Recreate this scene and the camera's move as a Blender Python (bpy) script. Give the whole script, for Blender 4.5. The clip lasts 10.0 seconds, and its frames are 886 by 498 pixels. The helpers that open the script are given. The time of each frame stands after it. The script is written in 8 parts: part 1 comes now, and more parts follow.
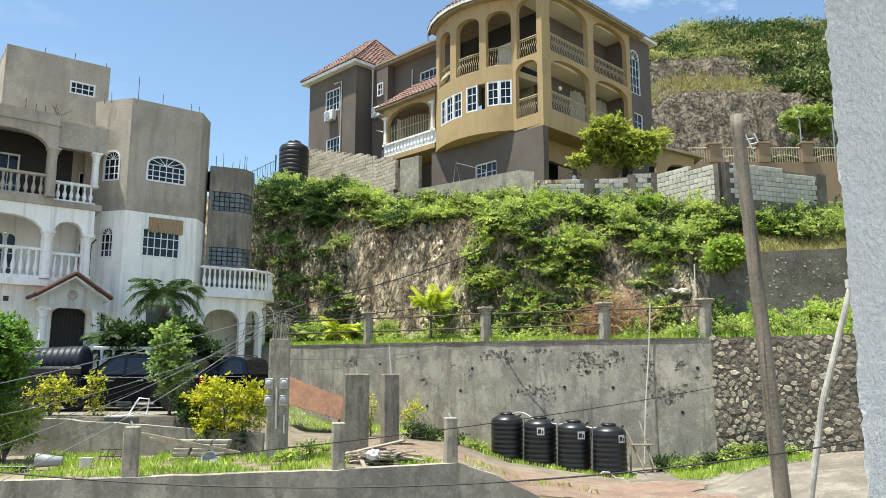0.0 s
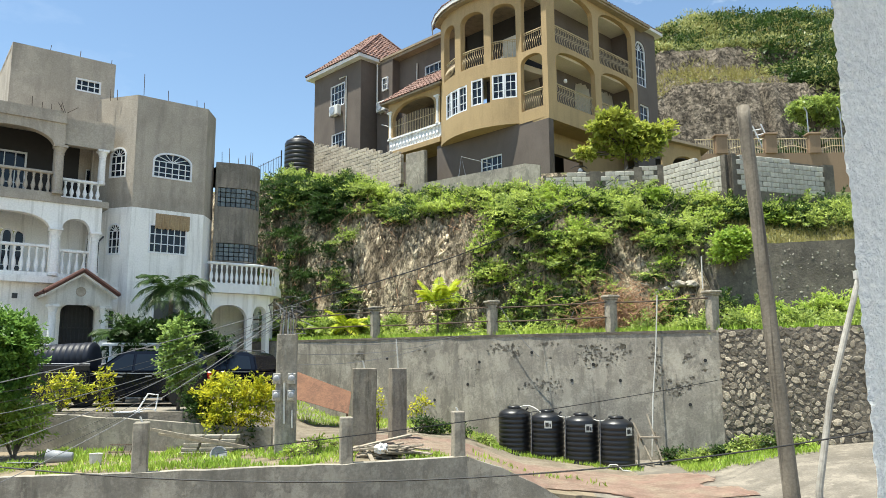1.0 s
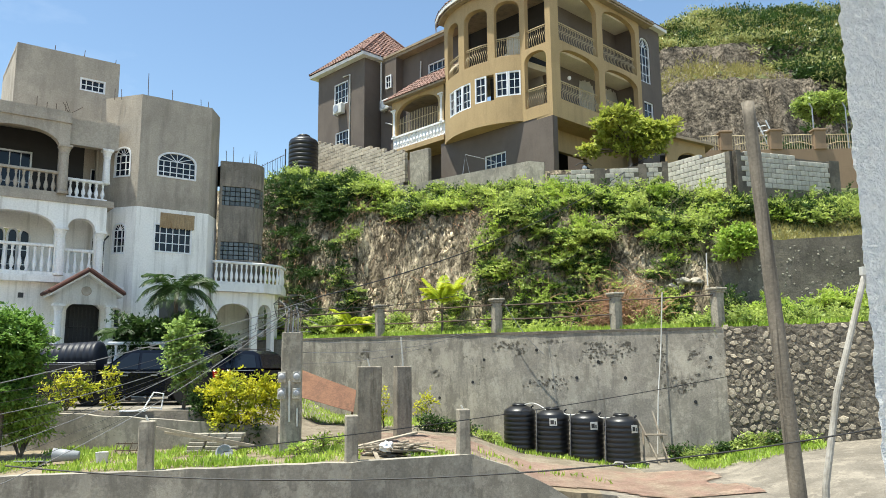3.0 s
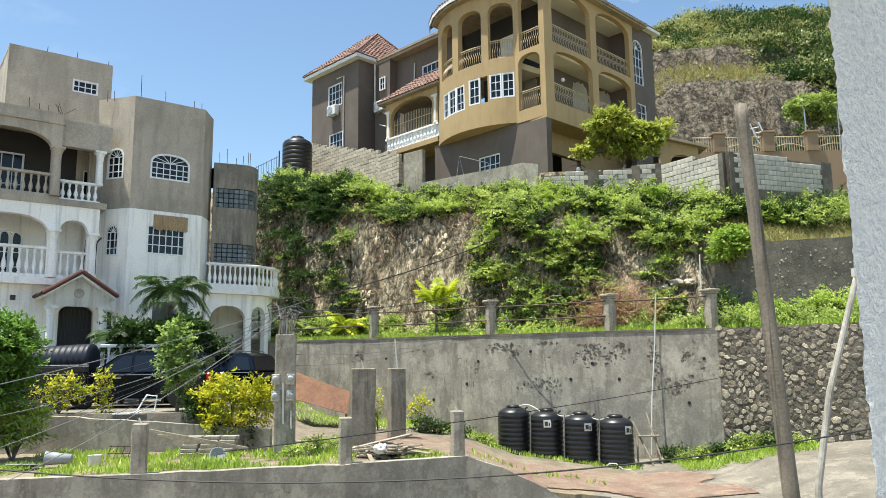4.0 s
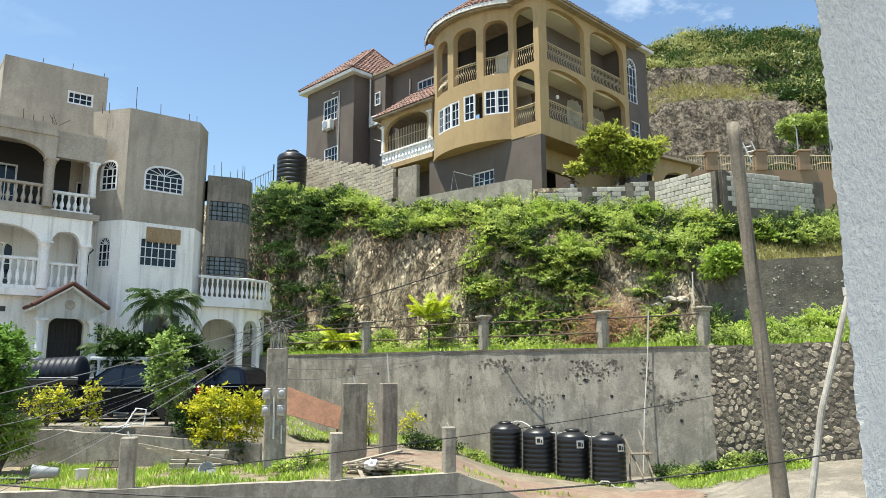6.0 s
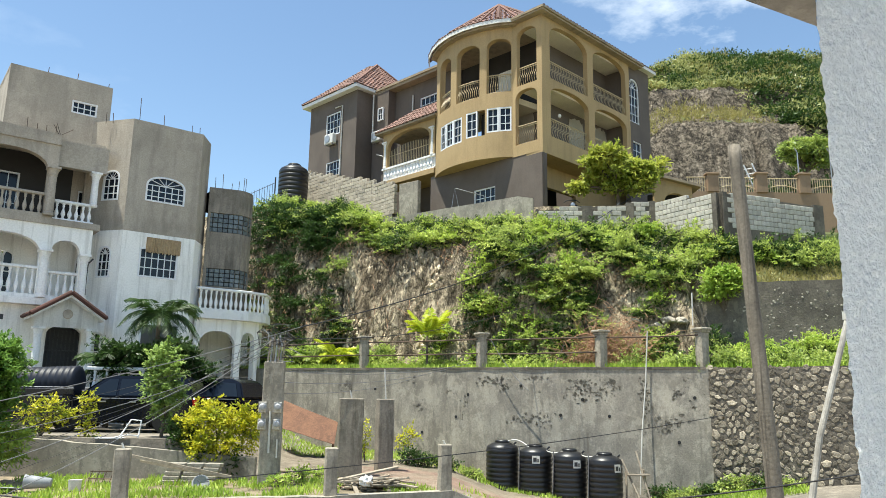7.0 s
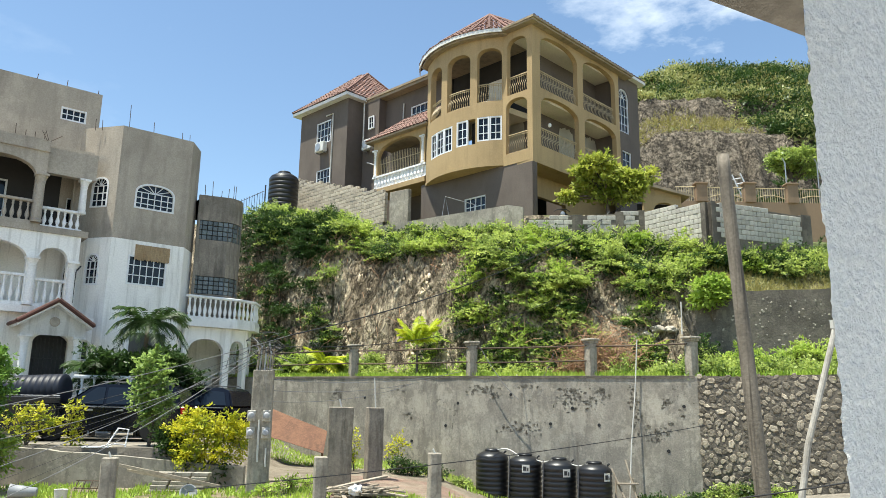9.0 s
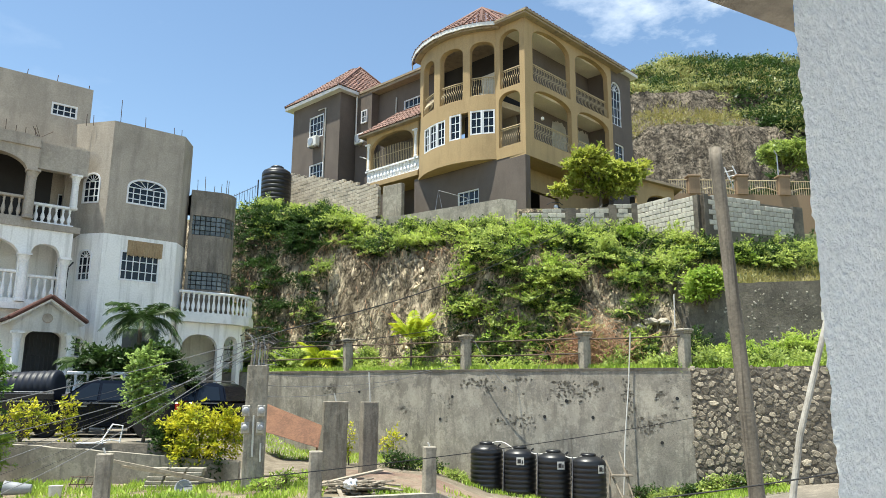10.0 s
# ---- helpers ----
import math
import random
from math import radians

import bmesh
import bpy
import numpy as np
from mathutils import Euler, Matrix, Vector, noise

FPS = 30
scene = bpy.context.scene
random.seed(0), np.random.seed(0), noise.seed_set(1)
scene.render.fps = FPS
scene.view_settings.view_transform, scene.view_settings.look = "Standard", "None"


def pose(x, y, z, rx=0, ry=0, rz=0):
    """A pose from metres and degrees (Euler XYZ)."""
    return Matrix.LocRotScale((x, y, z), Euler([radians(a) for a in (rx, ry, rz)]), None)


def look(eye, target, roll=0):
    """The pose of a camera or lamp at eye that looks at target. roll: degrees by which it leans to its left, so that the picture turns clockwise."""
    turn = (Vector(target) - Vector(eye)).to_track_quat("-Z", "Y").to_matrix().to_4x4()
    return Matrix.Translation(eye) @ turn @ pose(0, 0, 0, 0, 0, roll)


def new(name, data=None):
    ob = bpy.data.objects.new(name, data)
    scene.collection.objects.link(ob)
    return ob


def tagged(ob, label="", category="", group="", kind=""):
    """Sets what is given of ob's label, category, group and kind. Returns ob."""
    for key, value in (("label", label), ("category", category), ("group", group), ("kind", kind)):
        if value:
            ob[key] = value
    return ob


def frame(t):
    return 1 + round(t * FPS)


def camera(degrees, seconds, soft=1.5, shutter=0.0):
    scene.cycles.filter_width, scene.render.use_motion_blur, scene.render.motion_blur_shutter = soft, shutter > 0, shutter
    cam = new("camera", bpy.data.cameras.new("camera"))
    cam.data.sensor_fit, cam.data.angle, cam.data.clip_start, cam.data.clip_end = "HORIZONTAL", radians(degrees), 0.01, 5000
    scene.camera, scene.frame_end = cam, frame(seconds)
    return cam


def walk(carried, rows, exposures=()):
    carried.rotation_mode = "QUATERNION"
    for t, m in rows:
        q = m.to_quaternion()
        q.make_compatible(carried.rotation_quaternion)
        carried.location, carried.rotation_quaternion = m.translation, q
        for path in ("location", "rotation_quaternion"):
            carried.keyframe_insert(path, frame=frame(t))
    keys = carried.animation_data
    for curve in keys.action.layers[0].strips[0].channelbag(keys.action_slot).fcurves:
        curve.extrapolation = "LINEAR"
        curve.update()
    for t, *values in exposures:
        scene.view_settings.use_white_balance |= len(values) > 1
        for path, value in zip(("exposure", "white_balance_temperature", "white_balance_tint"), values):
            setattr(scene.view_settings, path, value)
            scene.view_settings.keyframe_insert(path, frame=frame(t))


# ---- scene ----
cam = camera(62.26, 10.0, soft=0.8)
PATH = [
    (0.0, pose(0.000, 0.000, 3.000, 99.350, -0.000, 0.000)),
    (0.5, pose(0.004, 0.008, 2.997, 99.159, 0.158, 0.238)),
    (1.0, pose(0.001, 0.001, 3.002, 98.887, 0.371, 0.548)),
    (1.5, pose(0.007, 0.011, 3.003, 98.703, 0.486, 0.831)),
    (2.0, pose(-0.002, 0.009, 3.004, 98.607, 0.522, 0.988)),
    (2.5, pose(-0.001, 0.008, 3.000, 98.667, 0.534, 1.021)),
    (4.0, pose(0.004, 0.005, 3.007, 98.846, 0.676, 0.475)),
    (4.5, pose(-0.001, -0.002, 3.003, 98.935, 0.797, 0.307)),
    (5.0, pose(0.001, -0.006, 3.001, 99.065, 0.859, 0.103)),
    (5.5, pose(0.011, 0.013, 3.002, 99.467, 0.636, 0.002)),
    (7.0, pose(0.014, 0.017, 3.010, 101.280, -0.873, -0.311)),
    (7.5, pose(0.008, 0.005, 3.004, 101.830, -1.222, -0.427)),
    (8.0, pose(0.001, 0.005, 3.009, 102.155, -1.269, -0.543)),
    (8.5, pose(0.010, 0.012, 3.002, 102.173, -1.157, -0.783)),
    (9.0, pose(0.009, 0.013, 3.003, 101.958, -0.892, -1.102)),
    (9.5, pose(0.008, 0.004, 3.000, 101.702, -0.650, -1.370)),
    (10.0, pose(0.006, -0.002, 3.005, 101.479, -0.474, -1.535)),
]
walk(cam, PATH, exposures=((0.0, 0.70, 6680, 3), (10.0, 0.70, 6680, 3)))

# ---- world, sun ----
TO_SUN = Vector((-0.24, -0.085, 0.965)).normalized()
world = bpy.data.worlds.new("sky")
scene.world = world
world.use_nodes = True
wn, wl = world.node_tree.nodes, world.node_tree.links
wn.clear()
w_out = wn.new("ShaderNodeOutputWorld")
w_bg = wn.new("ShaderNodeBackground")
w_sky = wn.new("ShaderNodeTexSky")
w_sky.sky_type = "NISHITA"
w_sky.sun_disc = False
w_sky.sun_elevation = math.asin(TO_SUN.z)
w_sky.sun_rotation = math.atan2(TO_SUN.x, TO_SUN.y)
w_sky.air_density, w_sky.dust_density, w_sky.ozone_density = 1.05, 0.15, 2.2
w_co = wn.new("ShaderNodeTexCoord")
w_map = wn.new("ShaderNodeMapping")
w_map.inputs["Scale"].default_value = (1.0, 1.0, 2.2)
w_map.inputs["Location"].default_value = (0.35, 0.2, 0.1)
w_map.inputs["Rotation"].default_value = (0, 0, radians(11))
w_no = wn.new("ShaderNodeTexNoise")
w_no.inputs["Scale"].default_value = 2.6
w_no.inputs["Detail"].default_value = 9.0
w_no.inputs["Roughness"].default_value = 0.6
w_rp = wn.new("ShaderNodeValToRGB")
w_rp.color_ramp.elements[0].position, w_rp.color_ramp.elements[1].position = 0.52, 0.72
w_mx = wn.new("ShaderNodeMix")
w_mx.data_type = "RGBA"
w_mx.inputs["B"].default_value = (9.0, 9.3, 9.8, 1)
wl.new(w_co.outputs["Generated"], w_map.inputs["Vector"])
wl.new(w_map.outputs["Vector"], w_no.inputs["Vector"])
wl.new(w_no.outputs["Fac"], w_rp.inputs["Fac"])
w_xyz = wn.new("ShaderNodeSeparateXYZ")
wl.new(w_co.outputs["Generated"], w_xyz.inputs["Vector"])
w_east = wn.new("ShaderNodeMapRange")
w_east.inputs["From Min"].default_value, w_east.inputs["From Max"].default_value = -0.05, 0.3
w_east.inputs["To Min"].default_value, w_east.inputs["To Max"].default_value = 0.12, 1.0
wl.new(w_xyz.outputs["X"], w_east.inputs["Value"])
w_cl = wn.new("ShaderNodeMath")
w_cl.operation = "MULTIPLY"
wl.new(w_rp.outputs["Color"], w_cl.inputs[0])
wl.new(w_east.outputs["Result"], w_cl.inputs[1])
wl.new(w_cl.outputs["Value"], w_mx.inputs["Factor"])
wl.new(w_sky.outputs["Color"], w_mx.inputs["A"])
wl.new(w_mx.outputs["Result"], w_bg.inputs["Color"])
w_bg.inputs["Strength"].default_value = 0.127
wl.new(w_bg.outputs["Background"], w_out.inputs["Surface"])

sun_data = bpy.data.lights.new("sun", "SUN")
sun_data.energy, sun_data.angle, sun_data.color = 6.0, radians(0.6), (1.0, 0.96, 0.89)
sun = new("sun", sun_data)
sun.matrix_world = look((0, 0, 60), Vector((0, 0, 60)) - TO_SUN)



# ---- materials ----
def material(name, base, second=None, rough=0.85, grain=18.0, patch=0.9, bump=0.25, bump_scale=40.0, stain=None, stain_amount=0.0,
             stain_scale=(1.6, 1.6, 0.25), metallic=0.0, dark=0.72, edge=(0.42, 0.62), island=0.0, obj_random=0.0, spec=0.4, blotch=0.0, blotch_scale=1.0, bump_dist=0.03):
    """A weathered surface: two colours in large patches, fine grain, streaky stains, and a little relief."""
    m = bpy.data.materials.new(name)
    m.use_nodes = True
    n, l = m.node_tree.nodes, m.node_tree.links
    b = n["Principled BSDF"]
    b.inputs["Roughness"].default_value, b.inputs["Metallic"].default_value = rough, metallic
    b.inputs["Specular IOR Level"].default_value = spec
    co = n.new("ShaderNodeTexCoord")

    def noise_at(scale, detail=5.0, stretch=(1, 1, 1), rough_=0.6):
        mp = n.new("ShaderNodeMapping")
        mp.inputs["Scale"].default_value = stretch
        l.new(co.outputs["Object"], mp.inputs["Vector"])
        t = n.new("ShaderNodeTexNoise")
        t.inputs["Scale"].default_value, t.inputs["Detail"].default_value, t.inputs["Roughness"].default_value = scale, detail, rough_
        l.new(mp.outputs["Vector"], t.inputs["Vector"])
        return t.outputs["Fac"]

    def ramp(src, lo, hi, c0=(0, 0, 0, 1), c1=(1, 1, 1, 1)):
        r = n.new("ShaderNodeValToRGB")
        r.color_ramp.elements[0].position, r.color_ramp.elements[1].position = lo, hi
        r.color_ramp.elements[0].color, r.color_ramp.elements[1].color = c0, c1
        l.new(src, r.inputs["Fac"])
        return r.outputs["Color"]

    def mix(fac, a, c, mode="MIX"):
        x = n.new("ShaderNodeMix")
        x.data_type, x.blend_type = "RGBA", mode
        for socket, v in (("Factor", fac), ("A", a), ("B", c)):
            if isinstance(v, (tuple, float, int)):
                x.inputs[socket].default_value = v if socket == "Factor" else (*v[:3], 1)
            else:
                l.new(v, x.inputs[socket])
        return x.outputs["Result"]

    second = second or tuple(c * 0.8 for c in base)
    col = mix(ramp(noise_at(patch, 6.0), *edge), base, second)
    g = ramp(noise_at(grain, 4.0), 0.3, 0.75, (dark, dark, dark, 1), (1.12, 1.12, 1.12, 1))
    col = mix(1.0, col, g, "MULTIPLY")
    if stain:
        s = ramp(noise_at(1.0, 6.0, stain_scale, 0.65), 0.5, 0.68)
        x = n.new("ShaderNodeMath")
        x.operation = "MULTIPLY"
        x.inputs[1].default_value = stain_amount
        l.new(s, x.inputs[0])
        col = mix(x.outputs["Value"], col, stain)
    if blotch:
        s = ramp(noise_at(blotch_scale, 10.0, (1, 1, 0.8), 0.75), 0.51, 0.555)
        x = n.new("ShaderNodeMath")
        x.operation = "MULTIPLY"
        x.inputs[1].default_value = blotch
        l.new(s, x.inputs[0])
        col = mix(x.outputs["Value"], col, tuple(c * 0.5 for c in base))
        s = ramp(noise_at(blotch_scale * 0.7, 9.0, (1.3, 1.3, 1), 0.75), 0.53, 0.57)
        x = n.new("ShaderNodeMath")
        x.operation = "MULTIPLY"
        x.inputs[1].default_value = blotch * 0.7
        l.new(s, x.inputs[0])
        col = mix(x.outputs["Value"], col, tuple(min(0.85, c * 1.35) for c in base))
    for amount, kind in ((island, "island"), (obj_random, "object")):
        if amount:
            src = n.new("ShaderNodeNewGeometry").outputs["Random Per Island"] if kind == "island" else n.new("ShaderNodeObjectInfo").outputs["Random"]
            lo, hi = 1 - amount, 1 + amount
            col = mix(1.0, col, ramp(src, 0.0, 1.0, (lo, lo, lo, 1), (hi, hi, hi, 1)), "MULTIPLY")
    l.new(col, b.inputs["Base Color"])
    if bump:
        bp = n.new("ShaderNodeBump")
        bp.inputs["Strength"].default_value, bp.inputs["Distance"].default_value = bump, bump_dist
        l.new(noise_at(bump_scale, 6.0, rough_=0.65), bp.inputs["Height"])
        l.new(bp.outputs["Normal"], b.inputs["Normal"])
    return m


def leaf_material(name, a, b_, shine=0.45, through_=0.35, clump=0.9):
    """Leaves: colour varies from leaf to leaf and from clump to clump; some light comes through."""
    m = bpy.data.materials.new(name)
    m.use_nodes = True
    n, l = m.node_tree.nodes, m.node_tree.links
    b = n["Principled BSDF"]
    b.inputs["Roughness"].default_value = shine
    b.inputs["Specular IOR Level"].default_value = 0.3
    co = n.new("ShaderNodeTexCoord")
    t_ = n.new("ShaderNodeTexNoise")
    t_.inputs["Scale"].default_value, t_.inputs["Detail"].default_value = clump, 3.0
    l.new(co.outputs["Object"], t_.inputs["Vector"])
    mr = n.new("ShaderNodeMapRange")
    mr.inputs["From Min"].default_value, mr.inputs["From Max"].default_value = 0.36, 0.64
    l.new(t_.outputs["Fac"], mr.inputs["Value"])
    av = n.new("ShaderNodeMath")
    av.operation = "MULTIPLY_ADD"
    av.inputs[1].default_value = 0.55
    l.new(n.new("ShaderNodeNewGeometry").outputs["Random Per Island"], av.inputs[0])
    half = n.new("ShaderNodeMath")
    half.operation = "MULTIPLY"
    half.inputs[1].default_value = 0.5
    l.new(mr.outputs["Result"], half.inputs[0])
    l.new(half.outputs["Value"], av.inputs[2])
    r = n.new("ShaderNodeValToRGB")
    r.color_ramp.elements[0].color, r.color_ramp.elements[1].color = (*a, 1), (*b_, 1)
    l.new(av.outputs["Value"], r.inputs["Fac"])
    l.new(r.outputs["Color"], b.inputs["Base Color"])
    t = n.new("ShaderNodeBsdfTranslucent")
    l.new(r.outputs["Color"], t.inputs["Color"])
    x = n.new("ShaderNodeMixShader")
    x.inputs["Fac"].default_value = through_
    l.new(b.outputs["BSDF"], x.inputs[1])
    l.new(t.outputs["BSDF"], x.inputs[2])
    l.new(x.outputs["Shader"], n["Material Output"].inputs["Surface"])
    return m


def rock_material(name, light, mid, dark_, scale, stretch, fissures=0.75):
    """Fractured rock: blocks of differing colour, dark cracks between them, strong relief."""
    m = bpy.data.materials.new(name)
    m.use_nodes = True
    n, l = m.node_tree.nodes, m.node_tree.links
    b = n["Principled BSDF"]
    b.inputs["Roughness"].default_value = 0.95
    b.inputs["Specular IOR Level"].default_value = 0.2
    co = n.new("ShaderNodeTexCoord")
    mp = n.new("ShaderNodeMapping")
    mp.inputs["Scale"].default_value = stretch
    l.new(co.outputs["Object"], mp.inputs["Vector"])
    wob_ = n.new("ShaderNodeTexNoise")
    wob_.inputs["Scale"].default_value, wob_.inputs["Detail"].default_value = scale * 0.9, 5.0
    l.new(mp.outputs["Vector"], wob_.inputs["Vector"])
    add = n.new("ShaderNodeMix")
    add.data_type, add.blend_type = "RGBA", "LINEAR_LIGHT"
    add.inputs["Factor"].default_value = 0.32 / scale
    l.new(mp.outputs["Vector"], add.inputs["A"])
    l.new(wob_.outputs["Color"], add.inputs["B"])
    def fine(scale_, detail=10.0, rough_=0.7):
        t = n.new("ShaderNodeTexNoise")
        t.inputs["Scale"].default_value, t.inputs["Detail"].default_value, t.inputs["Roughness"].default_value = scale_, detail, rough_
        l.new(add.outputs["Result"], t.inputs["Vector"])
        return t.outputs["Fac"]

    def near_half(src, width):
        """1 where the noise crosses its middle: long broken fissures."""
        a_ = n.new("ShaderNodeMath")
        a_.operation = "SUBTRACT"
        a_.inputs[1].default_value = 0.5
        l.new(src, a_.inputs[0])
        b_ = n.new("ShaderNodeMath")
        b_.operation = "ABSOLUTE"
        l.new(a_.outputs["Value"], b_.inputs[0])
        c_ = n.new("ShaderNodeMapRange")
        c_.inputs["From Max"].default_value = width
        c_.inputs["To Min"].default_value, c_.inputs["To Max"].default_value = 1.0, 0.0
        l.new(b_.outputs["Value"], c_.inputs["Value"])
        return c_.outputs["Result"]

    big, small = fine(scale * 0.35), fine(scale * 1.4)
    r = n.new("ShaderNodeValToRGB")
    r.color_ramp.elements[0].position, r.color_ramp.elements[1].position = 0.40, 0.60
    r.color_ramp.elements[0].color, r.color_ramp.elements[1].color = (*mid, 1), (*light, 1)
    l.new(big, r.inputs["Fac"])
    tone = n.new("ShaderNodeMapRange")
    tone.inputs["From Min"].default_value, tone.inputs["From Max"].default_value = 0.36, 0.64
    tone.inputs["To Min"].default_value, tone.inputs["To Max"].default_value = 0.45, 1.4
    l.new(small, tone.inputs["Value"])
    mul = n.new("ShaderNodeMix")
    mul.data_type, mul.blend_type = "RGBA", "MULTIPLY"
    mul.inputs["Factor"].default_value = 1.0
    l.new(r.outputs["Color"], mul.inputs["A"])
    l.new(tone.outputs["Result"], mul.inputs["B"])
    crack = n.new("ShaderNodeMath")
    crack.operation = "MAXIMUM"
    l.new(near_half(fine(scale * 0.5, 6.0, 0.55), 0.022), crack.inputs[0])
    l.new(near_half(fine(scale * 1.1, 5.0, 0.55), 0.018), crack.inputs[1])
    mx = n.new("ShaderNodeMix")
    mx.data_type = "RGBA"
    mx.inputs["B"].default_value = (*dark_, 1)
    soft_ = n.new("ShaderNodeMath")
    soft_.operation = "MULTIPLY"
    soft_.inputs[1].default_value = fissures
    l.new(crack.outputs["Value"], soft_.inputs[0])
    l.new(soft_.outputs["Value"], mx.inputs["Factor"])
    l.new(mul.outputs["Result"], mx.inputs["A"])
    l.new(mx.outputs["Result"], b.inputs["Base Color"])
    hgt = n.new("ShaderNodeMath")
    hgt.operation = "MULTIPLY_ADD"
    hgt.inputs[1].default_value = -0.25
    l.new(crack.outputs["Value"], hgt.inputs[0])
    l.new(small, hgt.inputs[2])
    bp = n.new("ShaderNodeBump")
    bp.inputs["Strength"].default_value, bp.inputs["Distance"].default_value = 1.0, 1.0 / scale
    l.new(hgt.outputs["Value"], bp.inputs["Height"])
    l.new(bp.outputs["Normal"], b.inputs["Normal"])
    return m


def plain(name, base, rough=0.5, metallic=0.0, spec=0.5, vary=0.12, scale=9.0):
    return material(name, base, tuple(c * (1 - vary) for c in base), rough, grain=scale * 4, patch=scale * 0.3, bump=0.05, metallic=metallic, dark=0.88, spec=spec)


GREY = (0.27, 0.255, 0.235)
M_conc = material("weathered_concrete", (0.40, 0.365, 0.30), (0.28, 0.255, 0.215), stain=(0.12, 0.108, 0.09), stain_amount=0.75, stain_scale=(3.2, 3.2, 0.5), patch=0.9, bump=0.4, dark=0.7, blotch=0.5, blotch_scale=1.7)
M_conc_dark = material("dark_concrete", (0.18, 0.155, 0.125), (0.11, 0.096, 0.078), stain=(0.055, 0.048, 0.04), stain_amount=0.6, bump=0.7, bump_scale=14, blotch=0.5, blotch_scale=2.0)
M_conc_post = material("post_concrete", (0.40, 0.36, 0.29), (0.27, 0.24, 0.195), stain=(0.11, 0.095, 0.075), stain_amount=0.75, stain_scale=(5, 5, 0.7), bump=0.4, blotch=0.5, blotch_scale=2.5, dark=0.7)
M_render_grey = material("grey_cement_render", (0.47, 0.415, 0.345), (0.37, 0.325, 0.268), stain=(0.17, 0.15, 0.125), stain_amount=0.55, stain_scale=(1.5, 1.5, 0.3), patch=0.7, bump=0.15, blotch=0.22, blotch_scale=0.8, dark=0.8, edge=(0.36, 0.68))
M_render_damp = material("damp_streaked_render", (0.30, 0.265, 0.22), (0.20, 0.178, 0.148), stain=(0.07, 0.062, 0.052), stain_amount=0.85, stain_scale=(2.6, 2.6, 0.35), patch=0.8, bump=0.3, blotch=0.3, blotch_scale=1.2, dark=0.72)
M_barge = material("dark_red_tile_edge", (0.115, 0.05, 0.04), (0.085, 0.038, 0.03), rough=0.8, bump=0.2)
M_white_worn = material("stained_white_paint", (0.90, 0.885, 0.85), (0.82, 0.805, 0.77), stain=(0.34, 0.325, 0.29), stain_amount=0.5, stain_scale=(4.5, 4.5, 0.22), patch=0.9, bump=0.1, dark=0.93)
M_white = material("white_painted_masonry", (0.87, 0.865, 0.85), (0.78, 0.775, 0.76), stain=(0.3, 0.29, 0.27), stain_amount=0.4, stain_scale=(3, 3, 0.5), bump=0.08, dark=0.9)
M_frame = plain("white_window_frame", (0.80, 0.81, 0.83), 0.4)
M_yellow = material("ochre_paint", (0.43, 0.305, 0.155), (0.385, 0.272, 0.136), rough=0.8, patch=0.5, stain=(0.24, 0.17, 0.09), stain_amount=0.4, stain_scale=(2.5, 2.5, 0.4), bump=0.06, dark=0.9)
M_yellow_in = material("pale_balcony_plaster", (0.66, 0.60, 0.50), (0.6, 0.54, 0.44), bump=0.05, dark=0.93)
M_brown = material("taupe_paint", (0.135, 0.108, 0.090), (0.115, 0.092, 0.077), rough=0.8, patch=0.6, stain=(0.17, 0.142, 0.12), stain_amount=0.45, stain_scale=(1.2, 1.2, 0.5), bump=0.06, dark=0.88)
M_plaster = material("bare_white_plaster", (0.68, 0.64, 0.55), (0.6, 0.56, 0.47), bump=0.06, dark=0.93)
M_tile_roof = material("terracotta_roof_tile", (0.205, 0.108, 0.084), (0.155, 0.08, 0.062), rough=0.75, bump=0.1, island=0.35)
M_fascia = plain("white_fascia", (0.74, 0.73, 0.70), 0.6)
M_gutter = material("ochre_soffit", (0.34, 0.27, 0.185), (0.28, 0.22, 0.15), bump=0.04, dark=0.9, stain=(0.14, 0.12, 0.1), stain_amount=0.6, stain_scale=(3, 3, 1))
M_iron = plain("cream_iron", (0.50, 0.40, 0.24), 0.5)
M_iron_black = plain("dark_iron", (0.03, 0.03, 0.032), 0.5)
M_rail_pipe = material("rusty_pipe", (0.12, 0.08, 0.055), (0.07, 0.05, 0.04), rough=0.8, bump=0.2)
M_block = material("whitewashed_block", (0.60, 0.57, 0.50), (0.45, 0.42, 0.36), stain=(0.25, 0.23, 0.2), stain_amount=0.5, stain_scale=(2, 2, 1), bump=0.3, obj_random=0.14)
M_block_tan = material("tan_concrete_block", (0.56, 0.49, 0.39), (0.42, 0.36, 0.285), stain=(0.22, 0.19, 0.15), stain_amount=0.5, stain_scale=(2, 2, 1), bump=0.4, obj_random=0.2, blotch=0.3, blotch_scale=3)
M_mortar = material("mortar", (0.20, 0.185, 0.165), (0.15, 0.14, 0.125), bump=0.4)
M_stone = material("field_stone", (0.43, 0.37, 0.28), (0.17, 0.138, 0.10), patch=2.5, bump=0.5, bump_scale=14, obj_random=0.65, island=0.6, stain=(0.5, 0.46, 0.38), stain_amount=0.45, stain_scale=(4, 4, 4))
M_stone_joint = material("stone_mortar", (0.165, 0.142, 0.113), (0.085, 0.074, 0.06), bump=0.8, bump_scale=12, blotch=0.4, blotch_scale=3)
M_soil = material("dry_soil", (0.27, 0.215, 0.145), (0.17, 0.14, 0.09), bump=0.6, bump_scale=6, patch=0.8, blotch=0.4)
